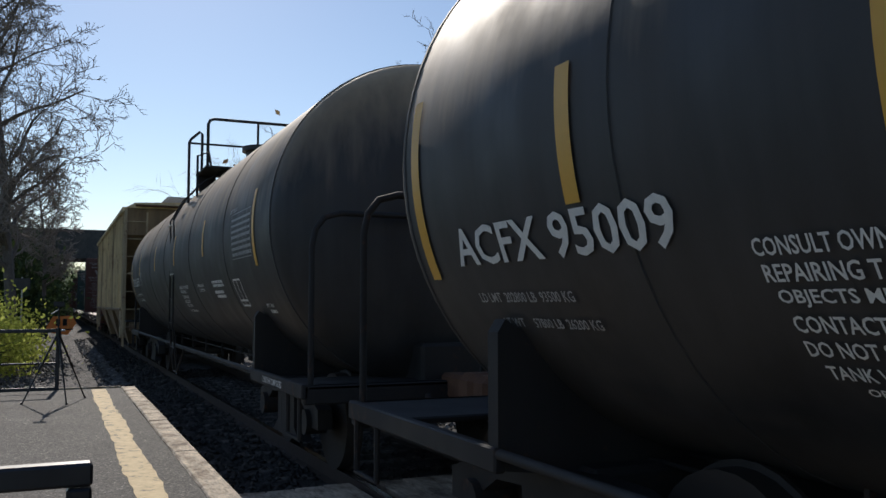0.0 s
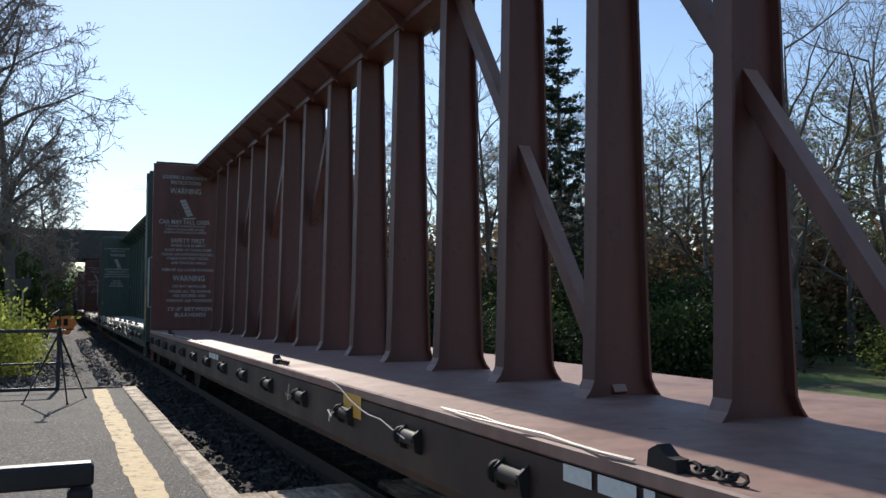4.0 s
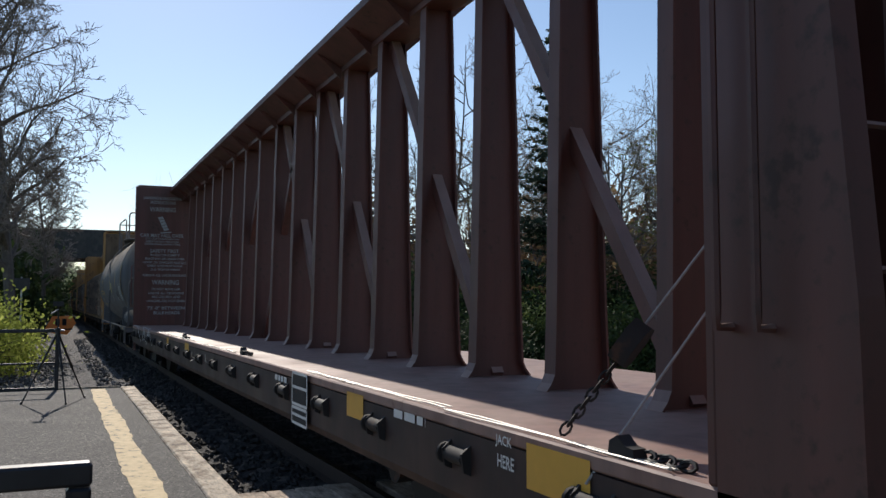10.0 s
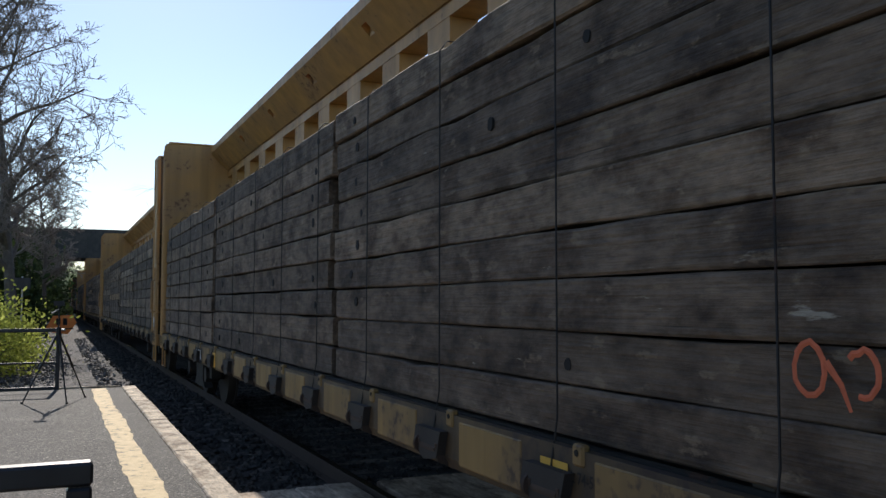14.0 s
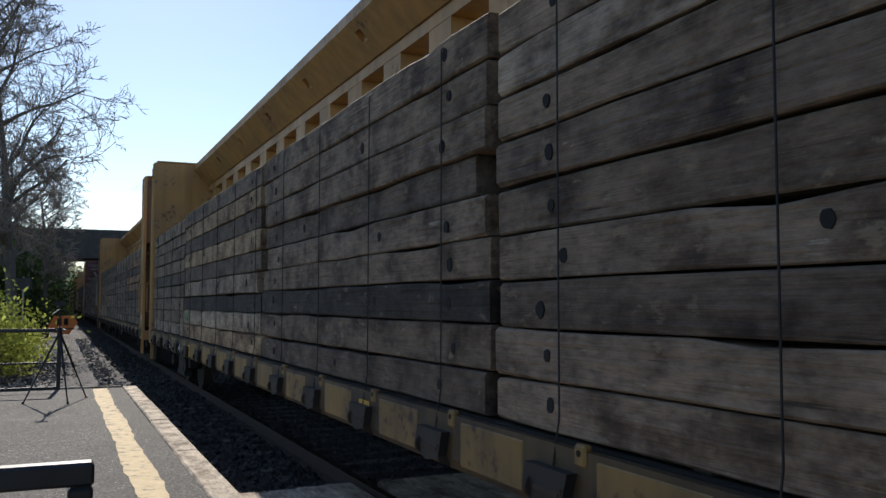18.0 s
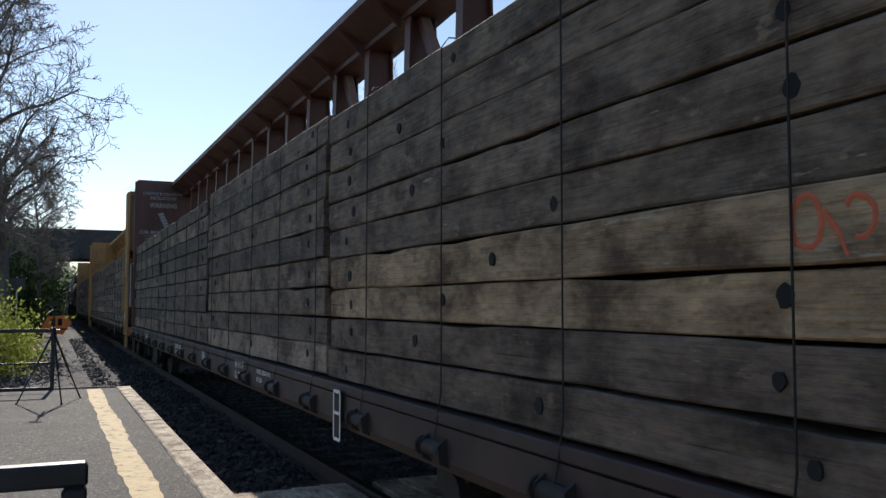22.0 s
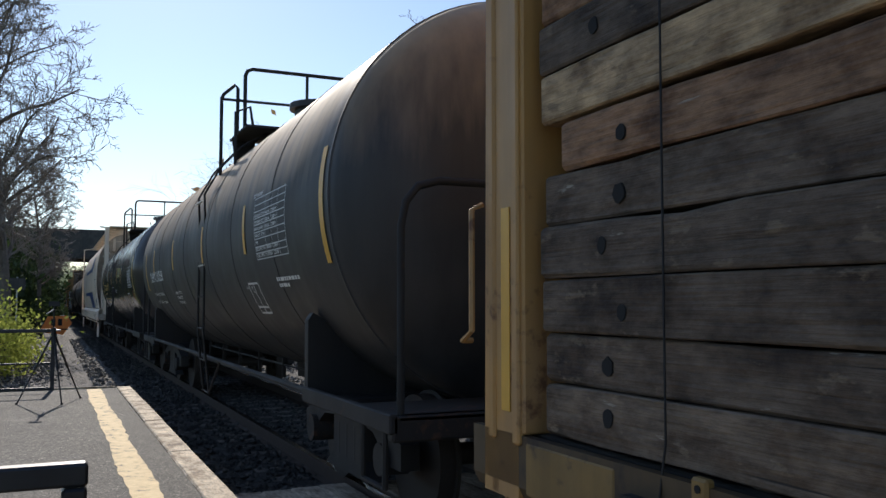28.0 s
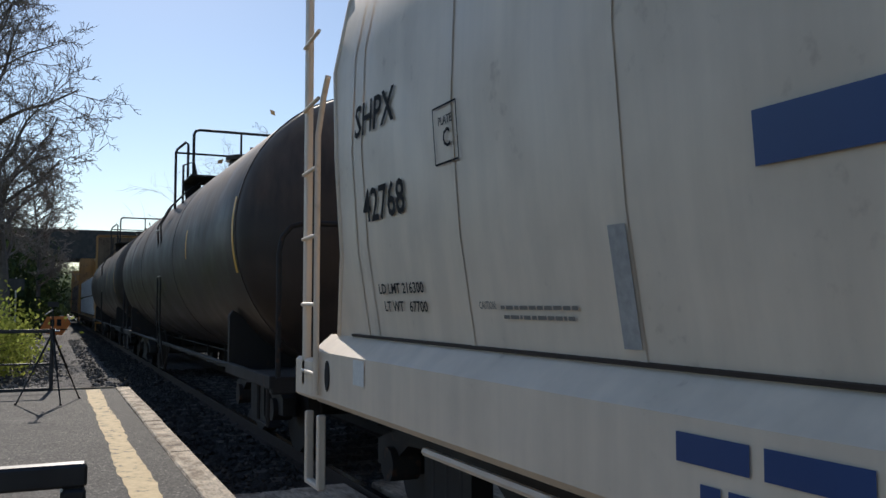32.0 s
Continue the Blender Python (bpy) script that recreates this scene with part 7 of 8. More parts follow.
    copies(w, ((28.5, 41, 100, 1.1), (32.0, 42, 220, 1.2), (39.0, 40, 150, 1.1), (42.0, 39, 150, 1.1), (45.5, 45, 15, 1.3), (24.0, 42, 15, 1.2), (50.0, 44, 90, 1.3), (56.0, 42, 90, 1.2), (19.5, 48, 90, 1.4), (61.0, 38, 90, 1.4)))
    copies(u, [(deg, 27.0 + 1.5 * math.sin(deg * 3.0), deg * 41, 0.55 + 0.1 * math.sin(deg * 7.0)) for deg in (27, 29.5, 32, 34.5, 37, 39.5, 41.5)])
    # tall brush behind the wood, and more fine trees in front of it
    copies(w, [(deg, 50 + 5 * math.sin(deg * 2.3), deg * 37, 2.0 + 0.4 * math.sin(deg * 1.7)) for deg in range(10, 66, 3)])
    copies(a, [(deg, 48 + 4 * math.sin(deg * 3.1), deg * 53, 0.81 + 0.09 * math.sin(deg * 5.3)) for deg in range(13, 64, 5)])
    # far ring of woods that closes the place
    ring = Shape()
    rnd = random.Random(8)
    for k in range(15000):
        a2 = rnd.uniform(0, 2 * math.pi)
        if abs(math.degrees(math.atan2(math.sin(a2), math.cos(a2)))) < 5.0:
            continue
        dd = rnd.uniform(95, 190)
        top = 9 + 3.5 * noise.noise(Vector((a2 * 9, 0, 0)))
        x, y = dd * math.sin(a2), dd * math.cos(a2)
        leaf_quads(ring, rnd, Vector((x, y, rnd.uniform(-0.5, top))), 0.8, 1, 1.3)
    far = thing("far_woods", "distant woods all round the place", "woods", kind="stuff")
    part("foliage", raw_mesh(ring, "foliage", M_LEAF_DARK), None, far)


greenery()


def ballast():
    rnd = random.Random(4)
    pale, shaded = Shape(), Shape()

    def scatter(s, n, x0, x1, y0, y1, z, size):
        for _ in range(n):
            x, y = rnd.uniform(x0, x1), y0 + (y1 - y0) * rnd.random() ** 1.5
            r = size * rnd.uniform(0.6, 1.35)
            c = (x, y, z(x, y) + r * rnd.uniform(-0.2, 0.5))
            j = lambda: rnd.uniform(0.55, 1.2) * r
            k = len(s.v)
            s.v += [(c[0] + j(), c[1] + rnd.uniform(-.4, .4) * r, c[2]), (c[0] - j(), c[1] + rnd.uniform(-.4, .4) * r, c[2]), (c[0], c[1] + j(), c[2] + rnd.uniform(-.3, .3) * r), (c[0], c[1] - j(), c[2] + rnd.uniform(-.3, .3) * r), (c[0] + rnd.uniform(-.4, .4) * r, c[1], c[2] + j() * 0.8), (c[0], c[1], c[2] - j())]
            s.f += [(k + a, k + b, k + t) for t in (4, 5) for a, b in ((0, 2), (2, 1), (1, 3), (3, 0))]
    bed = lambda x, y: -0.28 if x < 0.9 else (-0.23 if x < 1.5 else (-0.165 if x < 5.3 else -0.27))
    scatter(pale, 7200, -2.6, 1.45, 16.2, 48, bed, 0.042)
    scatter(shaded, 2600, 1.45, 2.5, 16.2, 48, bed, 0.042)
    scatter(shaded, 3000, 1.34, 2.5, -1, 18, bed, 0.036)
    scatter(shaded, 2600, 2.6, 4.0, 3, 24, bed, 0.036)
    scatter(pale, 6500, 4.05, 7.2, 3, 34, bed, 0.040)
    b = thing("ballast", "loose grey ballast stones along the track", "ballast", kind="stuff")
    part("stones", raw_mesh(pale, "stones", M_STONE), None, b)
    part("sooty_stones", raw_mesh(shaded, "sooty_stones", M_SHADED_STONE), None, b, "stones coloured dark for the train's shade")


ballast()


# ---- things on and beside the platform ----
def tripod():
    t = thing("tripod", "black photo tripod with a small phone clamped on top", "tripod", at=(0.06, 14.0, PLAT_Z))
    hub = Vector((0, 0, 1.02))
    for x, y in ((-0.46, -0.05), (0.13, -0.33), (0.40, 0.50)):
        d = Vector((x, y, 0.0))
        part("leg", Shape().tube([hub, hub.lerp(d, 0.5)], 0.016, 8).tube([hub.lerp(d, 0.47), d], 0.011, 8), M_TRIPOD, t, smooth=50)
        part("leg_lock", Shape().tube([hub.lerp(d, 0.46), hub.lerp(d, 0.52)], 0.021, 8), M_TRIPOD, t, smooth=50)
        part("foot", Shape().tube([d + Vector((0, 0, 0.03)), d], 0.017, 8), M_TRIPOD, t, smooth=50)
    part("hub", Shape().tube([(0, 0, 0.96), (0, 0, 1.09)], 0.035, 12), M_TRIPOD, t, smooth=40)
    part("centre_column", Shape().tube([(0, 0, 0.70), (0, 0, 1.40)], 0.013, 10), M_TRIPOD, t, smooth=50)
    part("knob", Shape().tube([(0.03, 0, 1.05), (0.09, -0.02, 1.05)], 0.014, 8), M_STEEL, t, "bright metal knob", 50)
    part("pan_handle", Shape().tube([(0, 0, 1.36), (-0.10, -0.12, 1.29)], 0.009, 6), M_STEEL, t, "bright metal handle", 50)
    part("phone", Shape().cbox(-0.075, 0.075, -0.006, 0.006, 1.40, 1.475, 0.004), M_TRIPOD, t)


tripod()


def orange_sign():
    s = thing("track_sign", "orange track warning board on a short post", "sign", at=(0.21, 31.0, -0.30))
    part("board", Shape().prism([(-0.46, 1.05), (-0.26, 1.46), (0.32, 1.48), (0.46, 1.24), (0.2, 0.86), (-0.28, 0.92)], 1, -0.01, 0.01), M_ORANGE, s)
    part("marking", Shape().box(-0.16, -0.03, -0.016, -0.012, 1.16, 1.38), M_INK, s, "black marking")
    part("marking", Shape().box(0.04, 0.17, -0.016, -0.012, 1.16, 1.38), M_INK, s, "black marking")
    part("marking", Shape().box(-0.36, 0.36, -0.016, -0.012, 1.02, 1.06), M_INK, s, "black marking")
    part("post", Shape().cbox(-0.03, 0.03, 0.012, 0.06, 0, 1.40, 0.004), M_STEEL, s)


orange_sign()


def white_board():
    s = thing("notice_board", "dark square notice board on a pole among bushes", "sign", at=(-1.05, 33.5, -0.3))
    part("board", Shape().cbox(-0.26, 0.26, -0.015, 0.015, 2.35, 2.75, 0.006), M_GIRDER, s)
    part("pole", Shape().tube([(0, 0.05, 0), (0, 0.05, 2.8)], 0.03, 8), M_STEEL, s, smooth=50)


white_board()


# ---- the train: one list from its head to its tail, places along the track at the clip's start ----
def travelled(t):
    """Metres that the train has come towards the camera after t seconds."""
    return 11.57 * t + 0.00705 * ((t - 16) ** 2)


train = []          # (object, place along the train)


def put(ob, s, dx=0.0, z=0.0, turn=0.0):
    ob.matrix_basis = pose(TRACK_X + dx, s - travelled(0), z, 0, 0, turn)
    train.append((ob, s, dx, z, turn))
    return ob


def spray_mark(ob, y, z, material, seed):
    """A few strokes of spray paint on the outer face of a timber stack."""
    rnd = random.Random(seed)
    s = Shape()
    for k, (dy, wy, wz, turn) in enumerate(((0.09, 0.055, 0.075, 6.4), (-0.09, 0.05, 0.06, 4.4))):
        ring = [Vector((-0.569, y + dy + wy * math.cos(0.6 + turn * q / 12), z + 0.075 + wz * math.sin(0.6 + turn * q / 12) + rnd.uniform(-0.006, 0.006))) for q in range(13)]
        s.tube(ring, 0.011, 5, 0.009)
    s.tube([Vector((-0.569, y + 0.03, z + 0.10)), Vector((-0.569, y - 0.02, z + 0.04)), Vector((-0.569, y - 0.05, z - 0.03))], 0.013, 5, 0.006)
    s.v = [(-0.569 + (v[0] + 0.569) * 0.3, v[1], v[2]) for v in s.v]
    part("spray_mark", s, material, ob, "strokes of bright spray paint")


def build_train():
    sp = shell_point(1.55, 2.34)
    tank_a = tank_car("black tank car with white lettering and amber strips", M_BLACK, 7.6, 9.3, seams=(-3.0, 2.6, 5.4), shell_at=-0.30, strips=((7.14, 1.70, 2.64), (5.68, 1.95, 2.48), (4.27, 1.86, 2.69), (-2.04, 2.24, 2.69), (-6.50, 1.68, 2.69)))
    marks(tank_a, sp, M_WHITE, [("ACFX 95009", 6.80, 1.753, 0.182, 1.67), 
                                ("CONSULT OWNER BE", 4.84, 1.709, 0.053, 0.62), ("REPAIRING TANK SH", 4.83, 1.634, 0.052, 0.65), ("OBJECTS MUST N", 4.81, 1.562, 0.051, 0.55),
                                ("CONTACT LINI", 4.80, 1.489, 0.049, 0.45), ("DO NOT ST", 4.80, 1.419, 0.046, 0.33), ("TANK WI", 4.77, 1.354, 0.040, 0.25), ("OR CA", 4.67, 1.312, 0.022, 0.16)])
    marks(tank_a, sp, M_WORN, [("LD LMT  202800 LB  93500 KG", 6.73, 1.579, 0.046, 0.84), ("LT WT     57800 LB  26200 KG", 6.60, 1.465, 0.043, 0.81)])
    put(tank_a, -1.1)
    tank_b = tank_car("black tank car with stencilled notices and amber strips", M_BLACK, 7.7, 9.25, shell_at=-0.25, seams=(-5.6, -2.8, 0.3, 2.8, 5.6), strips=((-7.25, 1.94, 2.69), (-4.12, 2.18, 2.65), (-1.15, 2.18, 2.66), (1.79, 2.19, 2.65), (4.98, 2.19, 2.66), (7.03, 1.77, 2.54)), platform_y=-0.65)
    framed(tank_b, sp, -6.14, 2.048, 0.99, 0.477, M_WORN, (0.4, 0.62, 0.8), (0.12, 0.24, 0.36, 0.5, 0.62, 0.75, 0.87), 0.004)
    for k in range(7):
        marks(tank_b, sp, M_WORN, [("#t%d" % k, -6.17, 2.075 + k * 0.062, 0.026, 0.95)])
    marks(tank_b, sp, M_WORN, [("DOT 111A100W1", -6.01, 2.545, 0.046, 0.39)])
    framed(tank_b, sp, -5.83, 1.554, 0.38, 0.281, M_WHITE, (0.5,), (0.2,), 0.01)
    marks(tank_b, sp, M_WHITE, [("TILX 252133", 6.81, 1.973, 0.189, 1.54), ("LD LMT  187900 LB  85250 KG", 6.58, 1.753, 0.059, 1.26), ("LT  WT   75100 LB  34050 KG", 6.42, 1.630, 0.057, 1.21), ("PLATE", 4.88, 2.162, 0.034, 0.15), ("C", 4.81, 2.067, 0.067, 0.06),
                                ("MAXIMUM OPERATING PRESSURE FOR", -1.29, 1.798, 0.050, 0.96), ("HEATER COILS 150 PSI", -1.29, 1.735, 0.049, 0.59), ("EXTERIOR HEATER PIPES", -1.27, 1.652, 0.048, 0.65), ("NO INLET OR OUTLET", -1.29, 1.583, 0.047, 0.56),
                                ("PIPE CAPS REQUIRED", -1.32, 1.521, 0.046, 0.55), ("VENT TANK WHEN UNLOADING", -1.33, 1.449, 0.039, 0.77), ("4\" FIBERGLASS INSULATION", -3.17, 1.798, 0.045, 0.54), ("DO NOT EXCEED 400' F", -3.25, 1.735, 0.045, 0.48),
                                ("EMPTY LOAD", -7.00, 1.537, 0.037, 0.30), ("#3", -7.05, 1.481, 0.032, 0.25), ("#4", -4.42, 1.825, 0.032, 0.75), ("#5", -4.44, 1.780, 0.032, 0.74), ("#6", -4.43, 1.700, 0.035, 0.60), ("#7", -4.47, 1.647, 0.035, 0.60)])
    framed(tank_b, sp, 4.88, 2.010, 0.23, 0.229, M_WHITE, (), (), 0.006)
    marks(tank_b, flat_point(-1.426), M_WHITE, [("2 INCH HF COMP SHOES", -7.2, 0.82, 0.06, 0.75)])
    put(tank_b, 17.45)
    put(ribbed_hopper("faded yellow ribbed covered hopper with rust and scribbles"), 35.25)

    Y_DECK = DECK
    red = centre_beam(M_RED, False, "empty oxide-red centre-beam flat car with open columns", phase=0.34, feet=(-9.26, -6.86, -4.46, 3.94, 6.34, 8.74), pale_irons=True)
    red_2 = centre_beam(M_RED, False, "empty oxide-red centre-beam flat car with slack cables", phase=0.10, feet=(-9.5, -7.1, -4.7, -2.3, 1.3, 3.7, 6.1, 8.5))
    green = centre_beam(M_GREEN, False, "empty dark green centre-beam flat car with open columns", phase=0.20, feet=(-9.4, -7.0, -4.6, -2.2, 2.6, 5.0, 7.4))
    yellow = centre_beam(M_YELLOW, True, "yellow centre-beam flat car loaded with old timbers", Y_DECK, 0.22, phase=0.86)
    # its deck takes the dark sill colour for the shade beneath the timbers
    red_loaded = centre_beam(M_RED, False, "oxide-red centre-beam flat car loaded with old timbers", Y_DECK, 0.24, phase=0.2, feet=(-7.0, -4.6, 5.0, 7.4), deck_mat=M_SILL_RED, pale_irons=True)
    put(red, 56.4)
    put(green, 80.4)
    red_1 = put(copy_thing(red, Matrix()), 104.55)
    put(red_2, 129.35)
    put(red_loaded, 267.2)
    yellows = [put(yellow, 168.3)] + [put(copy_thing(yellow, Matrix()), s) for s in (192.9, 217.05, 242.4, 292.2, 316.9, 426.3, 451.0)]
    for car in (red, red_2, red_loaded):
        bulkhead_notice(car, NOTICE_LONG)
    for car in (green, red_1):
        bulkhead_notice(car, NOTICE_SHORT)
        side_notice(car)
    for car in yellows[:6]:
        marks(car, lambda y, z: (-y, CB_HALF + 0.33 - 0.006, z), M_RUST, [("WARNING", -1.1, 4.16, 0.13, 0.72), ("#b1", -1.25, 3.70, 0.08, 0.95), ("#b2", -1.2, 3.58, 0.06, 0.85)])
    for k, car in enumerate((red, red_1, red_2)):
        slack_cables(car, 60 + k, (0.3, 1.0, 0.5)[k])
    slack_cables(green, 70, 1.0)
    taut_chain(red_2, -10.22)
    cable_cluster(red_1, 1.6, 5.8, 81)
    cable_cluster(red_1, -5.5, -2.5, 82)
    cable_cluster(green, 6.0, 9.0, 83)
    for car in yellows + [red_loaded]:
        load_straps(car, Y_DECK, Y_DECK + 2.06)
    tagged(yellows[6], "yellow centre-beam flat car loaded with wrapped lumber")
    # lettering on the side sills
    ink, amber = "black number panel", "amber reflective panel"
    sill_marks(red_2, [("AC", 8.2, 0.80, 0.16, 0.34), ("2831", 7.28, 0.82, 0.13, 0.56), ("JACK", -9.70, 0.90, 0.06, 0.16), ("HERE", -9.72, 0.81, 0.06, 0.16), ("#s1", -8.35, 0.88, 0.05, 0.5), ("#s2", -5.2, 0.86, 0.05, 0.45)],
               [(-9.99, 0.76, 0.50, 0.20, M_REFLECT, amber), (1.06, 0.76, 0.46, 0.19, M_REFLECT, amber), (3.49, 0.78, 0.28, 0.17, M_REFLECT, amber), (-7.4, 0.78, 0.36, 0.17, M_REFLECT, amber)], [(-5.93, 0.72, 0.48, 0.26), (-5.93, 0.56, 0.48, 0.13)])
    sill_marks(red_1, [("JACK", -8.80, 0.90, 0.07, 0.20), ("HERE", -8.82, 0.80, 0.07, 0.20), ("L 75-0", -5.6, 0.86, 0.08, 0.36), ("300", 5.05, 0.80, 0.13, 0.42), ("LD LMT 2245", 3.95, 0.87, 0.07, 0.72), ("LT WT  61", 3.92, 0.77, 0.07, 0.60)], [(-8.40, 0.82, 0.26, 0.12, M_WORN, "faded grey panel"), (6.0, 0.78, 0.40, 0.16, M_REFLECT, amber)], [(-7.17, 0.67, 0.42, 0.30)])
    sill_marks(red, [("#s4", -6.0, 0.85, 0.07, 0.6), ("#s5", 3.0, 0.85, 0.07, 0.7)], [(-3.0, 0.78, 0.40, 0.16, M_REFLECT, amber)], [(-8.0, 0.67, 0.40, 0.30)])
    sill_marks(green, [("BCO", 7.23, 0.80, 0.17, 0.50), ("800", 5.9, 0.84, 0.13, 0.42), ("999", 4.84, 0.84, 0.13, 0.42), ("ALS SH", -6.10, 0.83, 0.14, 0.56), ("COT&S", -7.33, 0.88, 0.07, 0.15), ("CUB", -7.57, 0.88, 0.07, 0.13)], [(-5.18, 0.82, 0.21, 0.14, M_REFLECT, amber)], [(-7.29, 0.64, 0.46, 0.32)])
    patch(green, flat_point(-CB_W - 0.006), -CB_HALF - 0.36, 1.50, 0.12, 0.48, M_REFLECT, "reflective_strip", "amber reflective strip")
    patch(green, flat_point(-CB_W - 0.006), -CB_HALF - 0.37, 1.06, 0.12, 0.42, M_REFLECT, "reflective_strip", "amber reflective strip")
    sill_marks(red_loaded, [("LD LMT 2250", 2.72, 0.84, 0.07, 0.70), ("LT WT", 2.70, 0.75, 0.06, 0.3), ("IH 11-7", -2.45, 0.86, 0.08, 0.46), ("IL 73-0", -2.46, 0.74, 0.08, 0.48), ("CAR BODY DESIGNED FOR", -3.55, 0.87, 0.045, 0.62), ("OF LOAD", -3.56, 0.79, 0.045, 0.25), ("85", 7.5, 0.80, 0.12, 0.26)],
               [(-0.1, 0.76, 0.2, 0.16, M_WORN, "faded grey panel")], [(-6.26, 0.60, 0.15, 0.34)])
    sill_marks(yellows[4], [], (), [(-7.58, 0.58, 0.16, 0.34)])
    sill_marks(yellows[3], [], (), [(-4.85, 0.60, 0.18, 0.30)])
    for car, text, at, lead in ((yellows[1], "8550", 7.85, 8.95), (yellows[2], "8664", 7.10, 8.22), (yellows[3], "844", 7.40, 8.4), (yellows[4], "867", 5.02, 6.0), (yellows[5], "499", 6.0, 7.0), (yellows[0], "871", 7.0, 8.0)):
        w = 0.16 * len(text)
        sill_marks(car, [(text, at, 0.765, 0.135, w)] + ([("TTZ", lead, 0.765, 0.135, 0.42)] if len(text) == 4 else []),
                   [(at + 0.12, 0.72, w + 0.24, 0.20, M_INK, ink)] + ([(lead + 0.12, 0.72, 0.70, 0.20, M_INK, ink)] if len(text) == 4 else []) + [(5.53 if at > 6 else 1.52, 0.73, 0.22, 0.19, M_REFLECT, amber), (-3.0, 0.73, 0.22, 0.19, M_REFLECT, amber)])
        y = 6.62 if at > 7.3 else at - 2.34
        patch(car, flat_point(-CB_W - 0.008), -CB_HALF - 0.30, 1.07, 0.28, 0.17, M_WORN, "route_card", "torn white paper card")
        patch(car, flat_point(-CB_W - 0.016), -CB_HALF - 0.34, 1.16, 0.18, 0.12, M_WHITE, "route_card", "torn white paper card")
        marks(car, flat_point(-CB_W - 0.010), M_INK, [("JACK", -9.05, 0.85, 0.05, 0.14), ("HERE", -9.06, 0.77, 0.05, 0.14), ("2 INCH HF COMP SHOES", -10.3, 0.84, 0.05, 0.75), ("L 74-5", -3.25, 0.85, 0.05, 0.16)])
        marks(car, flat_point(-CB_W - 0.010), M_INK, [("LD LMT 2235" if y < 5 else "LD LMT 1935", y, 0.85, 0.065, 0.70), ("LT WT 646", y, 0.755, 0.06, 0.58), ("#q%d" % int(at * 10), y - 1.6, 0.84, 0.03, 0.25), ("#r%d" % int(at * 10), y - 1.62, 0.79, 0.03, 0.22)])

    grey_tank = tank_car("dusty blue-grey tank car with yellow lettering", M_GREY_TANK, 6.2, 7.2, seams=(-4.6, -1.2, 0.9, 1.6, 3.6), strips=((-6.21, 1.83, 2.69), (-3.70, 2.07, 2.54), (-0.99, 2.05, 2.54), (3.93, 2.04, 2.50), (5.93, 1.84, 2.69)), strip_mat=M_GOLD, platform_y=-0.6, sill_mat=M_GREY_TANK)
    framed(grey_tank, sp, -4.97, 1.682, 0.99, 0.470, M_WHITE, (0.35, 0.55, 0.72, 0.86), (0.14, 0.28, 0.42, 0.56, 0.70, 0.85), 0.004)
    for k in range(6):
        marks(grey_tank, sp, M_WORN, [("#u%d" % k, -5.0, 1.715 + k * 0.066, 0.027, 0.9)])
    patch(grey_tank, sp, -3.92, 1.700, 0.35, 0.264, M_INK, "painted_panel", "black stencil panel with white border")
    framed(grey_tank, sp, -3.92, 1.700, 0.35, 0.264, M_WHITE, (0.5,), (0.2,), 0.008)
    patch(grey_tank, sp, -1.13, 1.954, 0.67, 0.304, M_PLACARD, "notice_sheet", "yellow emergency notice sheet")
    sp2 = shell_point(1.55, 2.34, 0.014)
    marks(grey_tank, sp2, M_INK, [("CHEMICAL EMERGENCY", -1.20, 2.191, 0.027, 0.41), ("Spill, Leak, Fire, Exposure or Accident", -1.12, 2.148, 0.023, 0.56), ("Day or Night", -1.40, 2.105, 0.023, 0.20), ("#p", -1.22, 2.024, 0.052, 0.45), ("#q", -1.17, 1.982, 0.017, 0.55)])
    marks(grey_tank, sp, M_WHITE, [("OWNERSHIP SUBJECT TO A", -1.23, 1.862, 0.029, 0.41), ("SECURITY AGREEMENT FILED", -1.25, 1.807, 0.029, 0.44), ("WITH THE INTERSTATE", -1.28, 1.753, 0.029, 0.35), ("COMMERCE COMMISSION", -1.31, 1.700, 0.028, 0.39)])
    marks(grey_tank, sp, M_GOLD, [("UTLX", 4.97, 1.899, 0.187, 0.87), ("67265", 3.90, 1.889, 0.196, 0.97), ("THE TANK CAR PEOPLE", 4.93, 1.726, 0.049, 0.95), ("LD LMT  194100 LB  88 050 KG", 4.92, 1.537, 0.050, 1.35), ("LT WT   68900 LB  31 250 KG", 4.84, 1.398, 0.048, 1.27)])
    air = part("air_tank", Shape().lathe([(-0.60, 0.02), (-0.585, 0.13), (-0.53, 0.215), (-0.46, 0.25), (0.46, 0.25), (0.53, 0.215), (0.585, 0.13), (0.60, 0.02)], 28, 1, (-1.12, -5.82, 1.16)), M_GREY_TANK, grey_tank, "grey air reservoir", 40)
    part("band", Shape().lathe([(-0.03, 0.245), (-0.03, 0.258), (0.03, 0.258), (0.03, 0.245)], 28, 1, (-1.12, -5.72, 1.16)), M_UNDER, air, "dark steel band", 40)
    head_marks(grey_tank, 6.2, M_GOLD, [("UTLX 67265", -0.43, 2.87, 0.10, 0.95), ("#h5", -0.25, 2.76, 0.045, 0.55), ("#h6", -0.25, 2.68, 0.045, 0.40)])
    marks(grey_tank, flat_point(-1.424), M_GOLD, [("#ss", -5.45, 0.825, 0.05, 0.45)])
    put(grey_tank, 149.0)
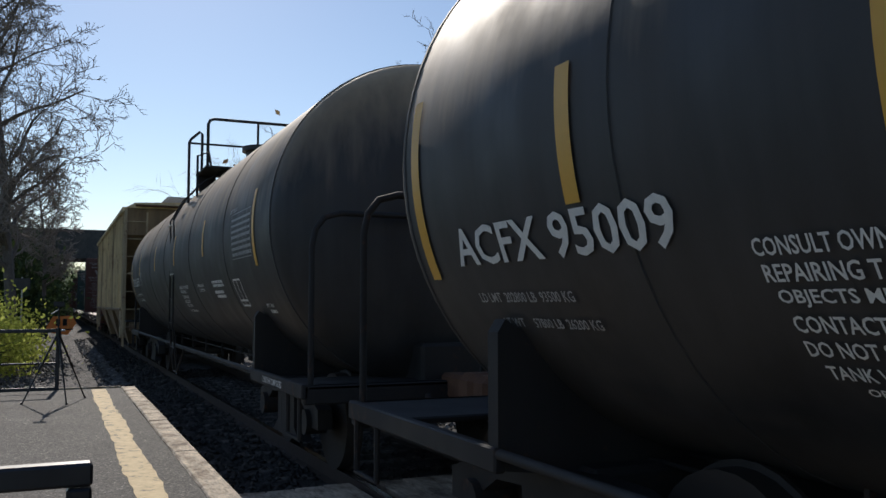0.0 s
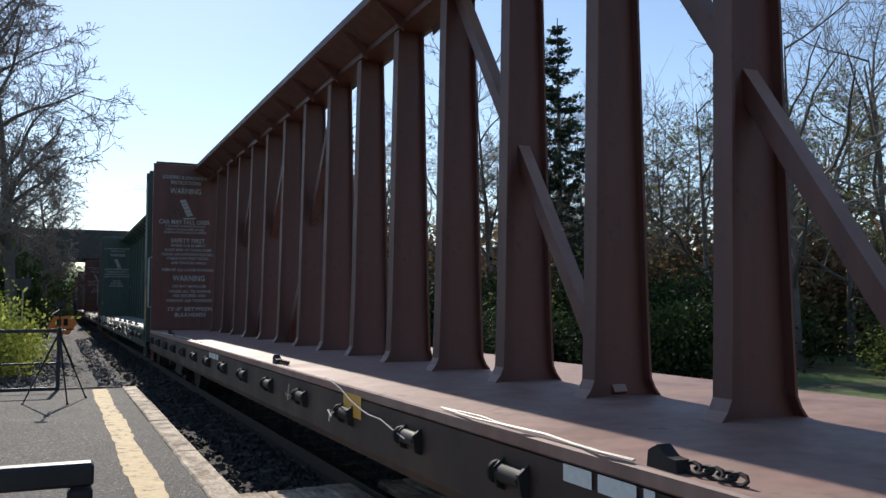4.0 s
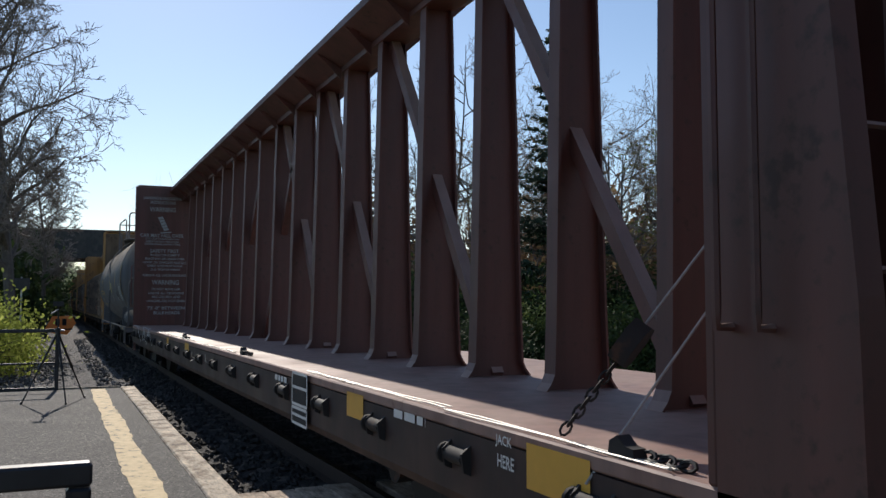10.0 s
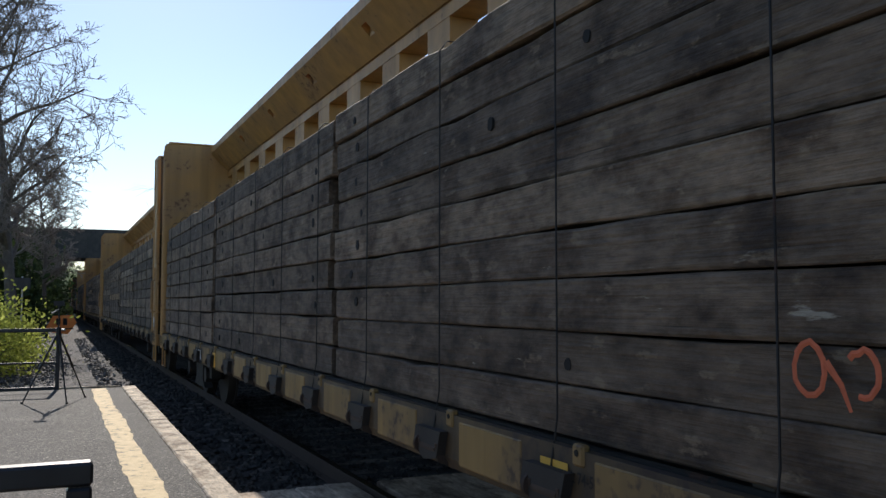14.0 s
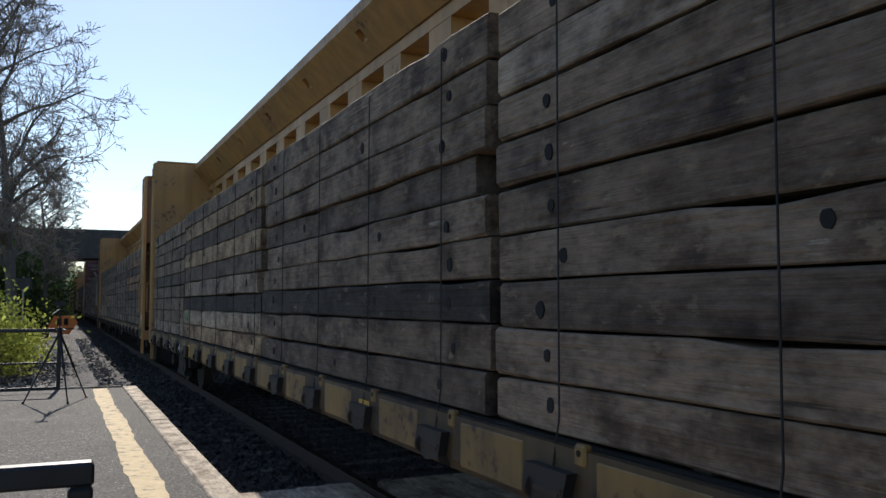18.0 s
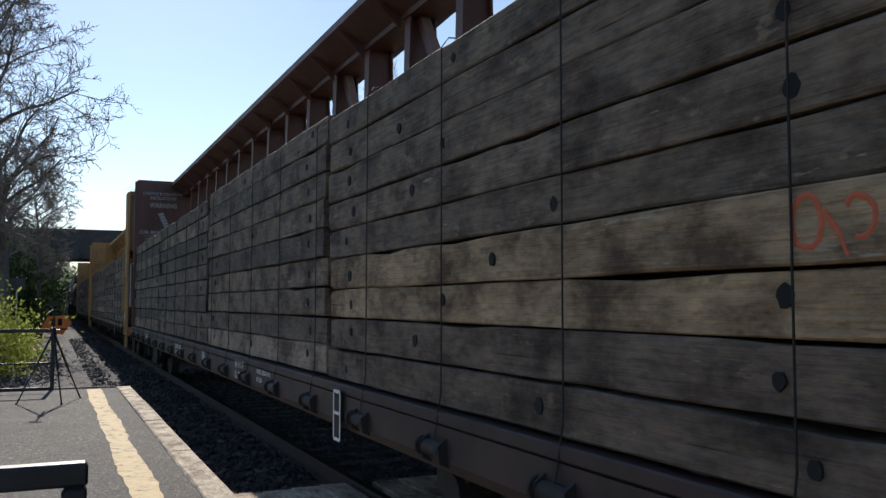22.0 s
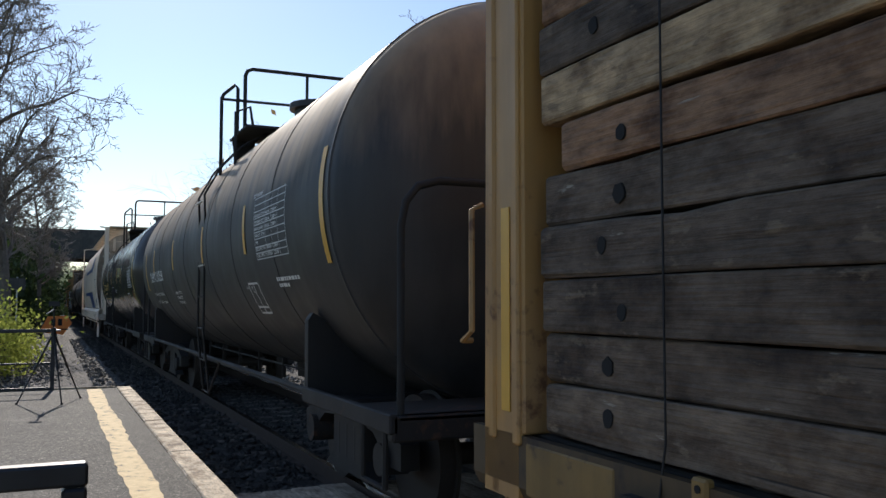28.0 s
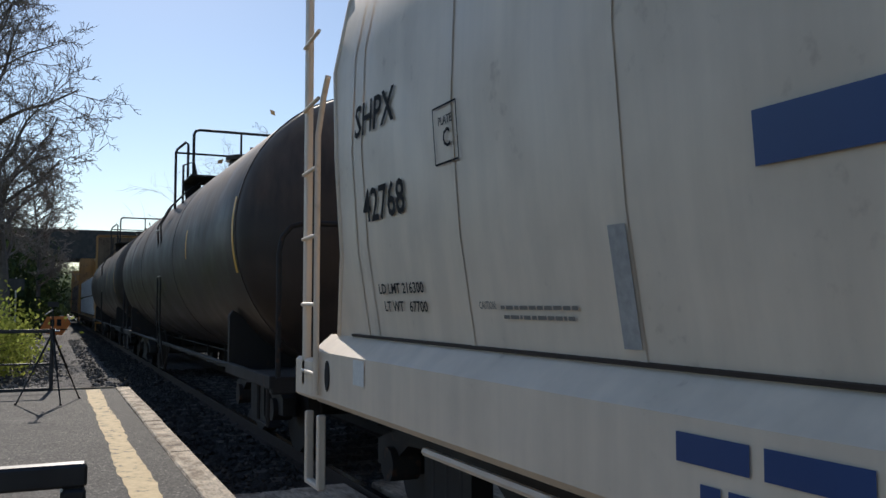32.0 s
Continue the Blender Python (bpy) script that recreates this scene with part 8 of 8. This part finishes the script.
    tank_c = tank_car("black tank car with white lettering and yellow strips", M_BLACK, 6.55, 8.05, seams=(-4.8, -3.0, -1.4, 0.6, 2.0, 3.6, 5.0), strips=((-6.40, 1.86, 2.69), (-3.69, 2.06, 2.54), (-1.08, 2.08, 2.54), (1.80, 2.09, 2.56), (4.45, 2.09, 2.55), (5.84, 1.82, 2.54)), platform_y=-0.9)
    framed(tank_c, sp, -4.20, 1.982, 1.16, 0.563, M_WHITE, (0.38, 0.58, 0.78), (0.1, 0.2, 0.33, 0.44, 0.56, 0.67, 0.78, 0.89), 0.004)
    for k, (a1, b1) in enumerate((("STUB SILL INSPECTION", "ARIA   2009"), ("88.B.2 INSPECTION", "ARIA   2009"), ("LINING", ""), ("PRD:VALVE    75 PSI", ""), ("SERVICE EQUIPMENT", "ARIA   2009"), ("THICKNESS TEST", "ARIA   2009"), ("TANK QUALIFICATION", "ARIA   2009"))):
        z = 2.0 + k * 0.061
        marks(tank_c, sp, M_WHITE, [(a1, -4.22, z, 0.032, 0.38 if len(a1) > 8 else 0.12)])
        if b1:
            marks(tank_c, sp, M_WHITE, [(b1, -4.66, z, 0.032, 0.40)])
    marks(tank_c, sp, M_WHITE, [("DOT 111A100W1", -4.11, 2.560, 0.041, 0.38)])
    framed(tank_c, sp, -3.47, 1.481, 0.43, 0.290, M_WHITE, (0.5,), (0.2,), 0.01)
    marks(tank_c, sp, M_WHITE, [("SHPX 210258", 5.12, 1.963, 0.189, 1.83), ("LD LMT  195400 LB  88650 KG", 5.11, 1.718, 0.049, 1.38), ("LT WT    67600 LB  38650 KG", 5.13, 1.579, 0.047, 1.39),
                                ("EXTERIOR HEATER PIPES", 2.22, 1.718, 0.049, 0.72), ("NO INLET OR OUTLET", 2.21, 1.643, 0.048, 0.60), ("PIPE CAPS REQUIRED", 2.21, 1.566, 0.047, 0.61), ("EB-10", -3.34, 1.718, 0.027, 0.10), ("LUB", -3.55, 1.718, 0.027, 0.08), ("NO", -3.59, 1.673, 0.026, 0.06), ("#v", -4.71, 1.771, 0.032, 0.79), ("#w", -4.74, 1.718, 0.031, 0.35)])
    put(tank_c, 337.3)
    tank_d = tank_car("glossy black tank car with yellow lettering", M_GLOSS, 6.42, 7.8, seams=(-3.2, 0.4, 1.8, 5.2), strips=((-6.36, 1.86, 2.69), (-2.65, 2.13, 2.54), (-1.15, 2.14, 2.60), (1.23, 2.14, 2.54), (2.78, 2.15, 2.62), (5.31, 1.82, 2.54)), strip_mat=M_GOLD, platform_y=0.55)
    framed(tank_d, sp, -4.92, 1.973, 0.98, 0.482, M_WHITE, (0.4, 0.6, 0.78), (0.14, 0.28, 0.42, 0.56, 0.70, 0.85), 0.004)
    for k in range(6):
        marks(tank_d, sp, M_WORN, [("#x%d" % k, -4.95, 2.00 + k * 0.068, 0.028, 0.92)])
    framed(tank_d, sp, -4.33, 1.562, 0.35, 0.263, M_WHITE, (0.5,), (0.2,), 0.008)
    patch(tank_d, sp, -1.56, 2.307, 0.72, 0.258, M_PLACARD, "notice_sheet", "yellow emergency notice sheet")
    marks(tank_d, sp2, M_FAINT, [("#y", -1.69, 2.376, 0.036, 0.44), ("#z", -1.61, 2.455, 0.014, 0.56), ("#zw", -1.63, 2.432, 0.012, 0.50), ("#zz", -1.58, 2.505, 0.014, 0.58), ("#zy", -1.60, 2.335, 0.010, 0.61)])
    marks(tank_d, sp, M_GOLD, [("UTLX 303124", 4.79, 2.001, 0.209, 1.84), ("THE TANK CAR PEOPLE", 4.67, 1.880, 0.046, 0.80), ("LD LMT  193 300 LB  89 850 KG", 4.55, 1.718, 0.045, 1.38), ("LT WT    66 700 LB  25 850 KG", 4.39, 1.596, 0.043, 1.35), ("BOT OFR VALVE", -1.43, 1.700, 0.040, 0.28)])
    marks(tank_d, sp, M_WHITE, [("PCS", -0.36, 1.880, 0.093, 0.21)])
    head_marks(tank_d, 6.42, M_GOLD, [("UTLX 303124", -0.46, 3.15, 0.12, 1.10), ("CAPY 20000 GALS", -0.26, 3.03, 0.06, 0.62), ("#h1", 0.0, 2.94, 0.05, 0.25), ("#h2", -0.25, 2.86, 0.05, 0.80), ("#h3", -0.22, 2.78, 0.05, 0.24), ("#h4", -0.22, 2.70, 0.05, 0.50)])
    put(tank_d, 352.9)
    put(smooth_hopper("white covered hopper with curved sides and blue swooshes"), 370.0)
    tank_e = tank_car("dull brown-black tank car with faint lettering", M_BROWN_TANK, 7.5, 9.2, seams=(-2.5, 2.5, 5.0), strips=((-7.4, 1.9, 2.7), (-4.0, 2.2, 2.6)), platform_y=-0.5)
    put(tank_e, 388.6)
    put(copy_thing(tank_e, Matrix()), 406.9)

    # timber loads: four stacks on each side of each loaded car, from its rear to its front: the joints between them and their layers' woods
    grey_stack, mixed_stack = "stack of weathered grey-brown timbers on a flat car", "stack of mixed dark and tan timbers on a flat car"
    LOADS = (
        (168.3, (11.36, 5.80, 0.15, -5.48, -11.1), ("gdgggdgdg", "dgddggdgd", "ddddgdddg", "llgllgglg")),
        (192.9, (11.36, 6.02, 0.30, -5.30, -11.1), ("ggdglgggg", "gddtdgggd", "gdgdggldg", "dggddgdgg")),
        (217.05, (11.36, 6.36, 0.30, -5.00, -11.1), ("lgggdgggg", "tpkldtdtg", "dgkggdggg", "ggdggdglg")),
        (242.4, (11.36, 5.60, -0.06, -5.70, -11.1), ("llggggdgd", "ddggdgdgd", "gdgdggdgg", "ggddrrdrg")),
        (267.2, (11.0, 5.42, -0.20, -5.90, -11.1), ("gdgggdgdg", "dgddgddgd", "ldggdggdg", "ddttggggg")),
        (292.2, (11.36, 5.47, 0.00, -6.00, -11.15), ("dggdgggdg", "dpggdglgg", "ggdgdgddg", "gdgdgglgg")),
        (316.9, (11.36, 5.60, 0.00, -5.55, -11.1), ("gddddrtdr", "dgdtdgtdd", "gdggdgdgg", "ggdgdggdg")),
        (451.0, (11.36, 5.55, 0.00, -5.55, -11.1), ("ggdgdggdg",) * 4))
    far = timber_bundle(4, grey_stack, "gdggdgdgg", 5.4, holes=False)
    far_used = False
    SPRAY = {(168.3, 2): (-1.95, 0.32, M_SPRAY_ORANGE, 11), (217.05, 1): (2.50, 0.30, M_SPRAY_GREEN, 12), (267.2, 3): (-2.25, 0.74, M_SPRAY_ORANGE, 13)}
    for n, (s0, joints, woods) in enumerate(LOADS):
        for k in range(4):
            y1, y0 = joints[k], joints[k + 1]
            mixed = len(set(woods[k]) & set("tprk")) > 0
            ob = timber_bundle(100 + n * 4 + k, mixed_stack if mixed else grey_stack, woods[k], y1 - y0, holes=s0 < 400)
            put(ob, s0 + (y0 + y1) / 2 + 0.08, -0.75, Y_DECK)
            if (s0, k) in SPRAY:
                spray_mark(ob, *SPRAY[(s0, k)])
            back = copy_thing(far, Matrix()) if far_used else far
            far_used = True
            put(back, s0 + (1.5 - k) * 5.5, 0.75, Y_DECK, 180)
    pack = wrapped_bundle(7)
    for k in range(8):
        put(pack if k == 0 else copy_thing(pack, Matrix()), 426.3 + (k // 2 - 1.5) * 5.5, (-0.75, 0.75)[k % 2], Y_DECK, (0, 180)[k % 2])


build_train()


def motions():
    times = [0.0, 4.0, 8.0, 12.0, 16.0, 20.0, 24.0, 28.0, 32.0]
    for ob, s, dx, z, turn in train:
        walk(ob, [(t, pose(TRACK_X + dx, s - travelled(t), z, 0, 0, turn)) for t in times])
    # wheelsets roll on the rails, in their trucks' space
    turns = []
    for k in range(541):
        t = END_T * k / 540
        turns.append((t, math.degrees(travelled(t) / 0.457) % 360))
    for ob, s, dx, z, turn in train:
        for truck in ob.children:
            for w in truck.children:
                if w.name.startswith("wheelset"):
                    x, y, h = w.location
                    walk(w, [(t, pose(x, y, h, a)) for t, a in turns])


motions()
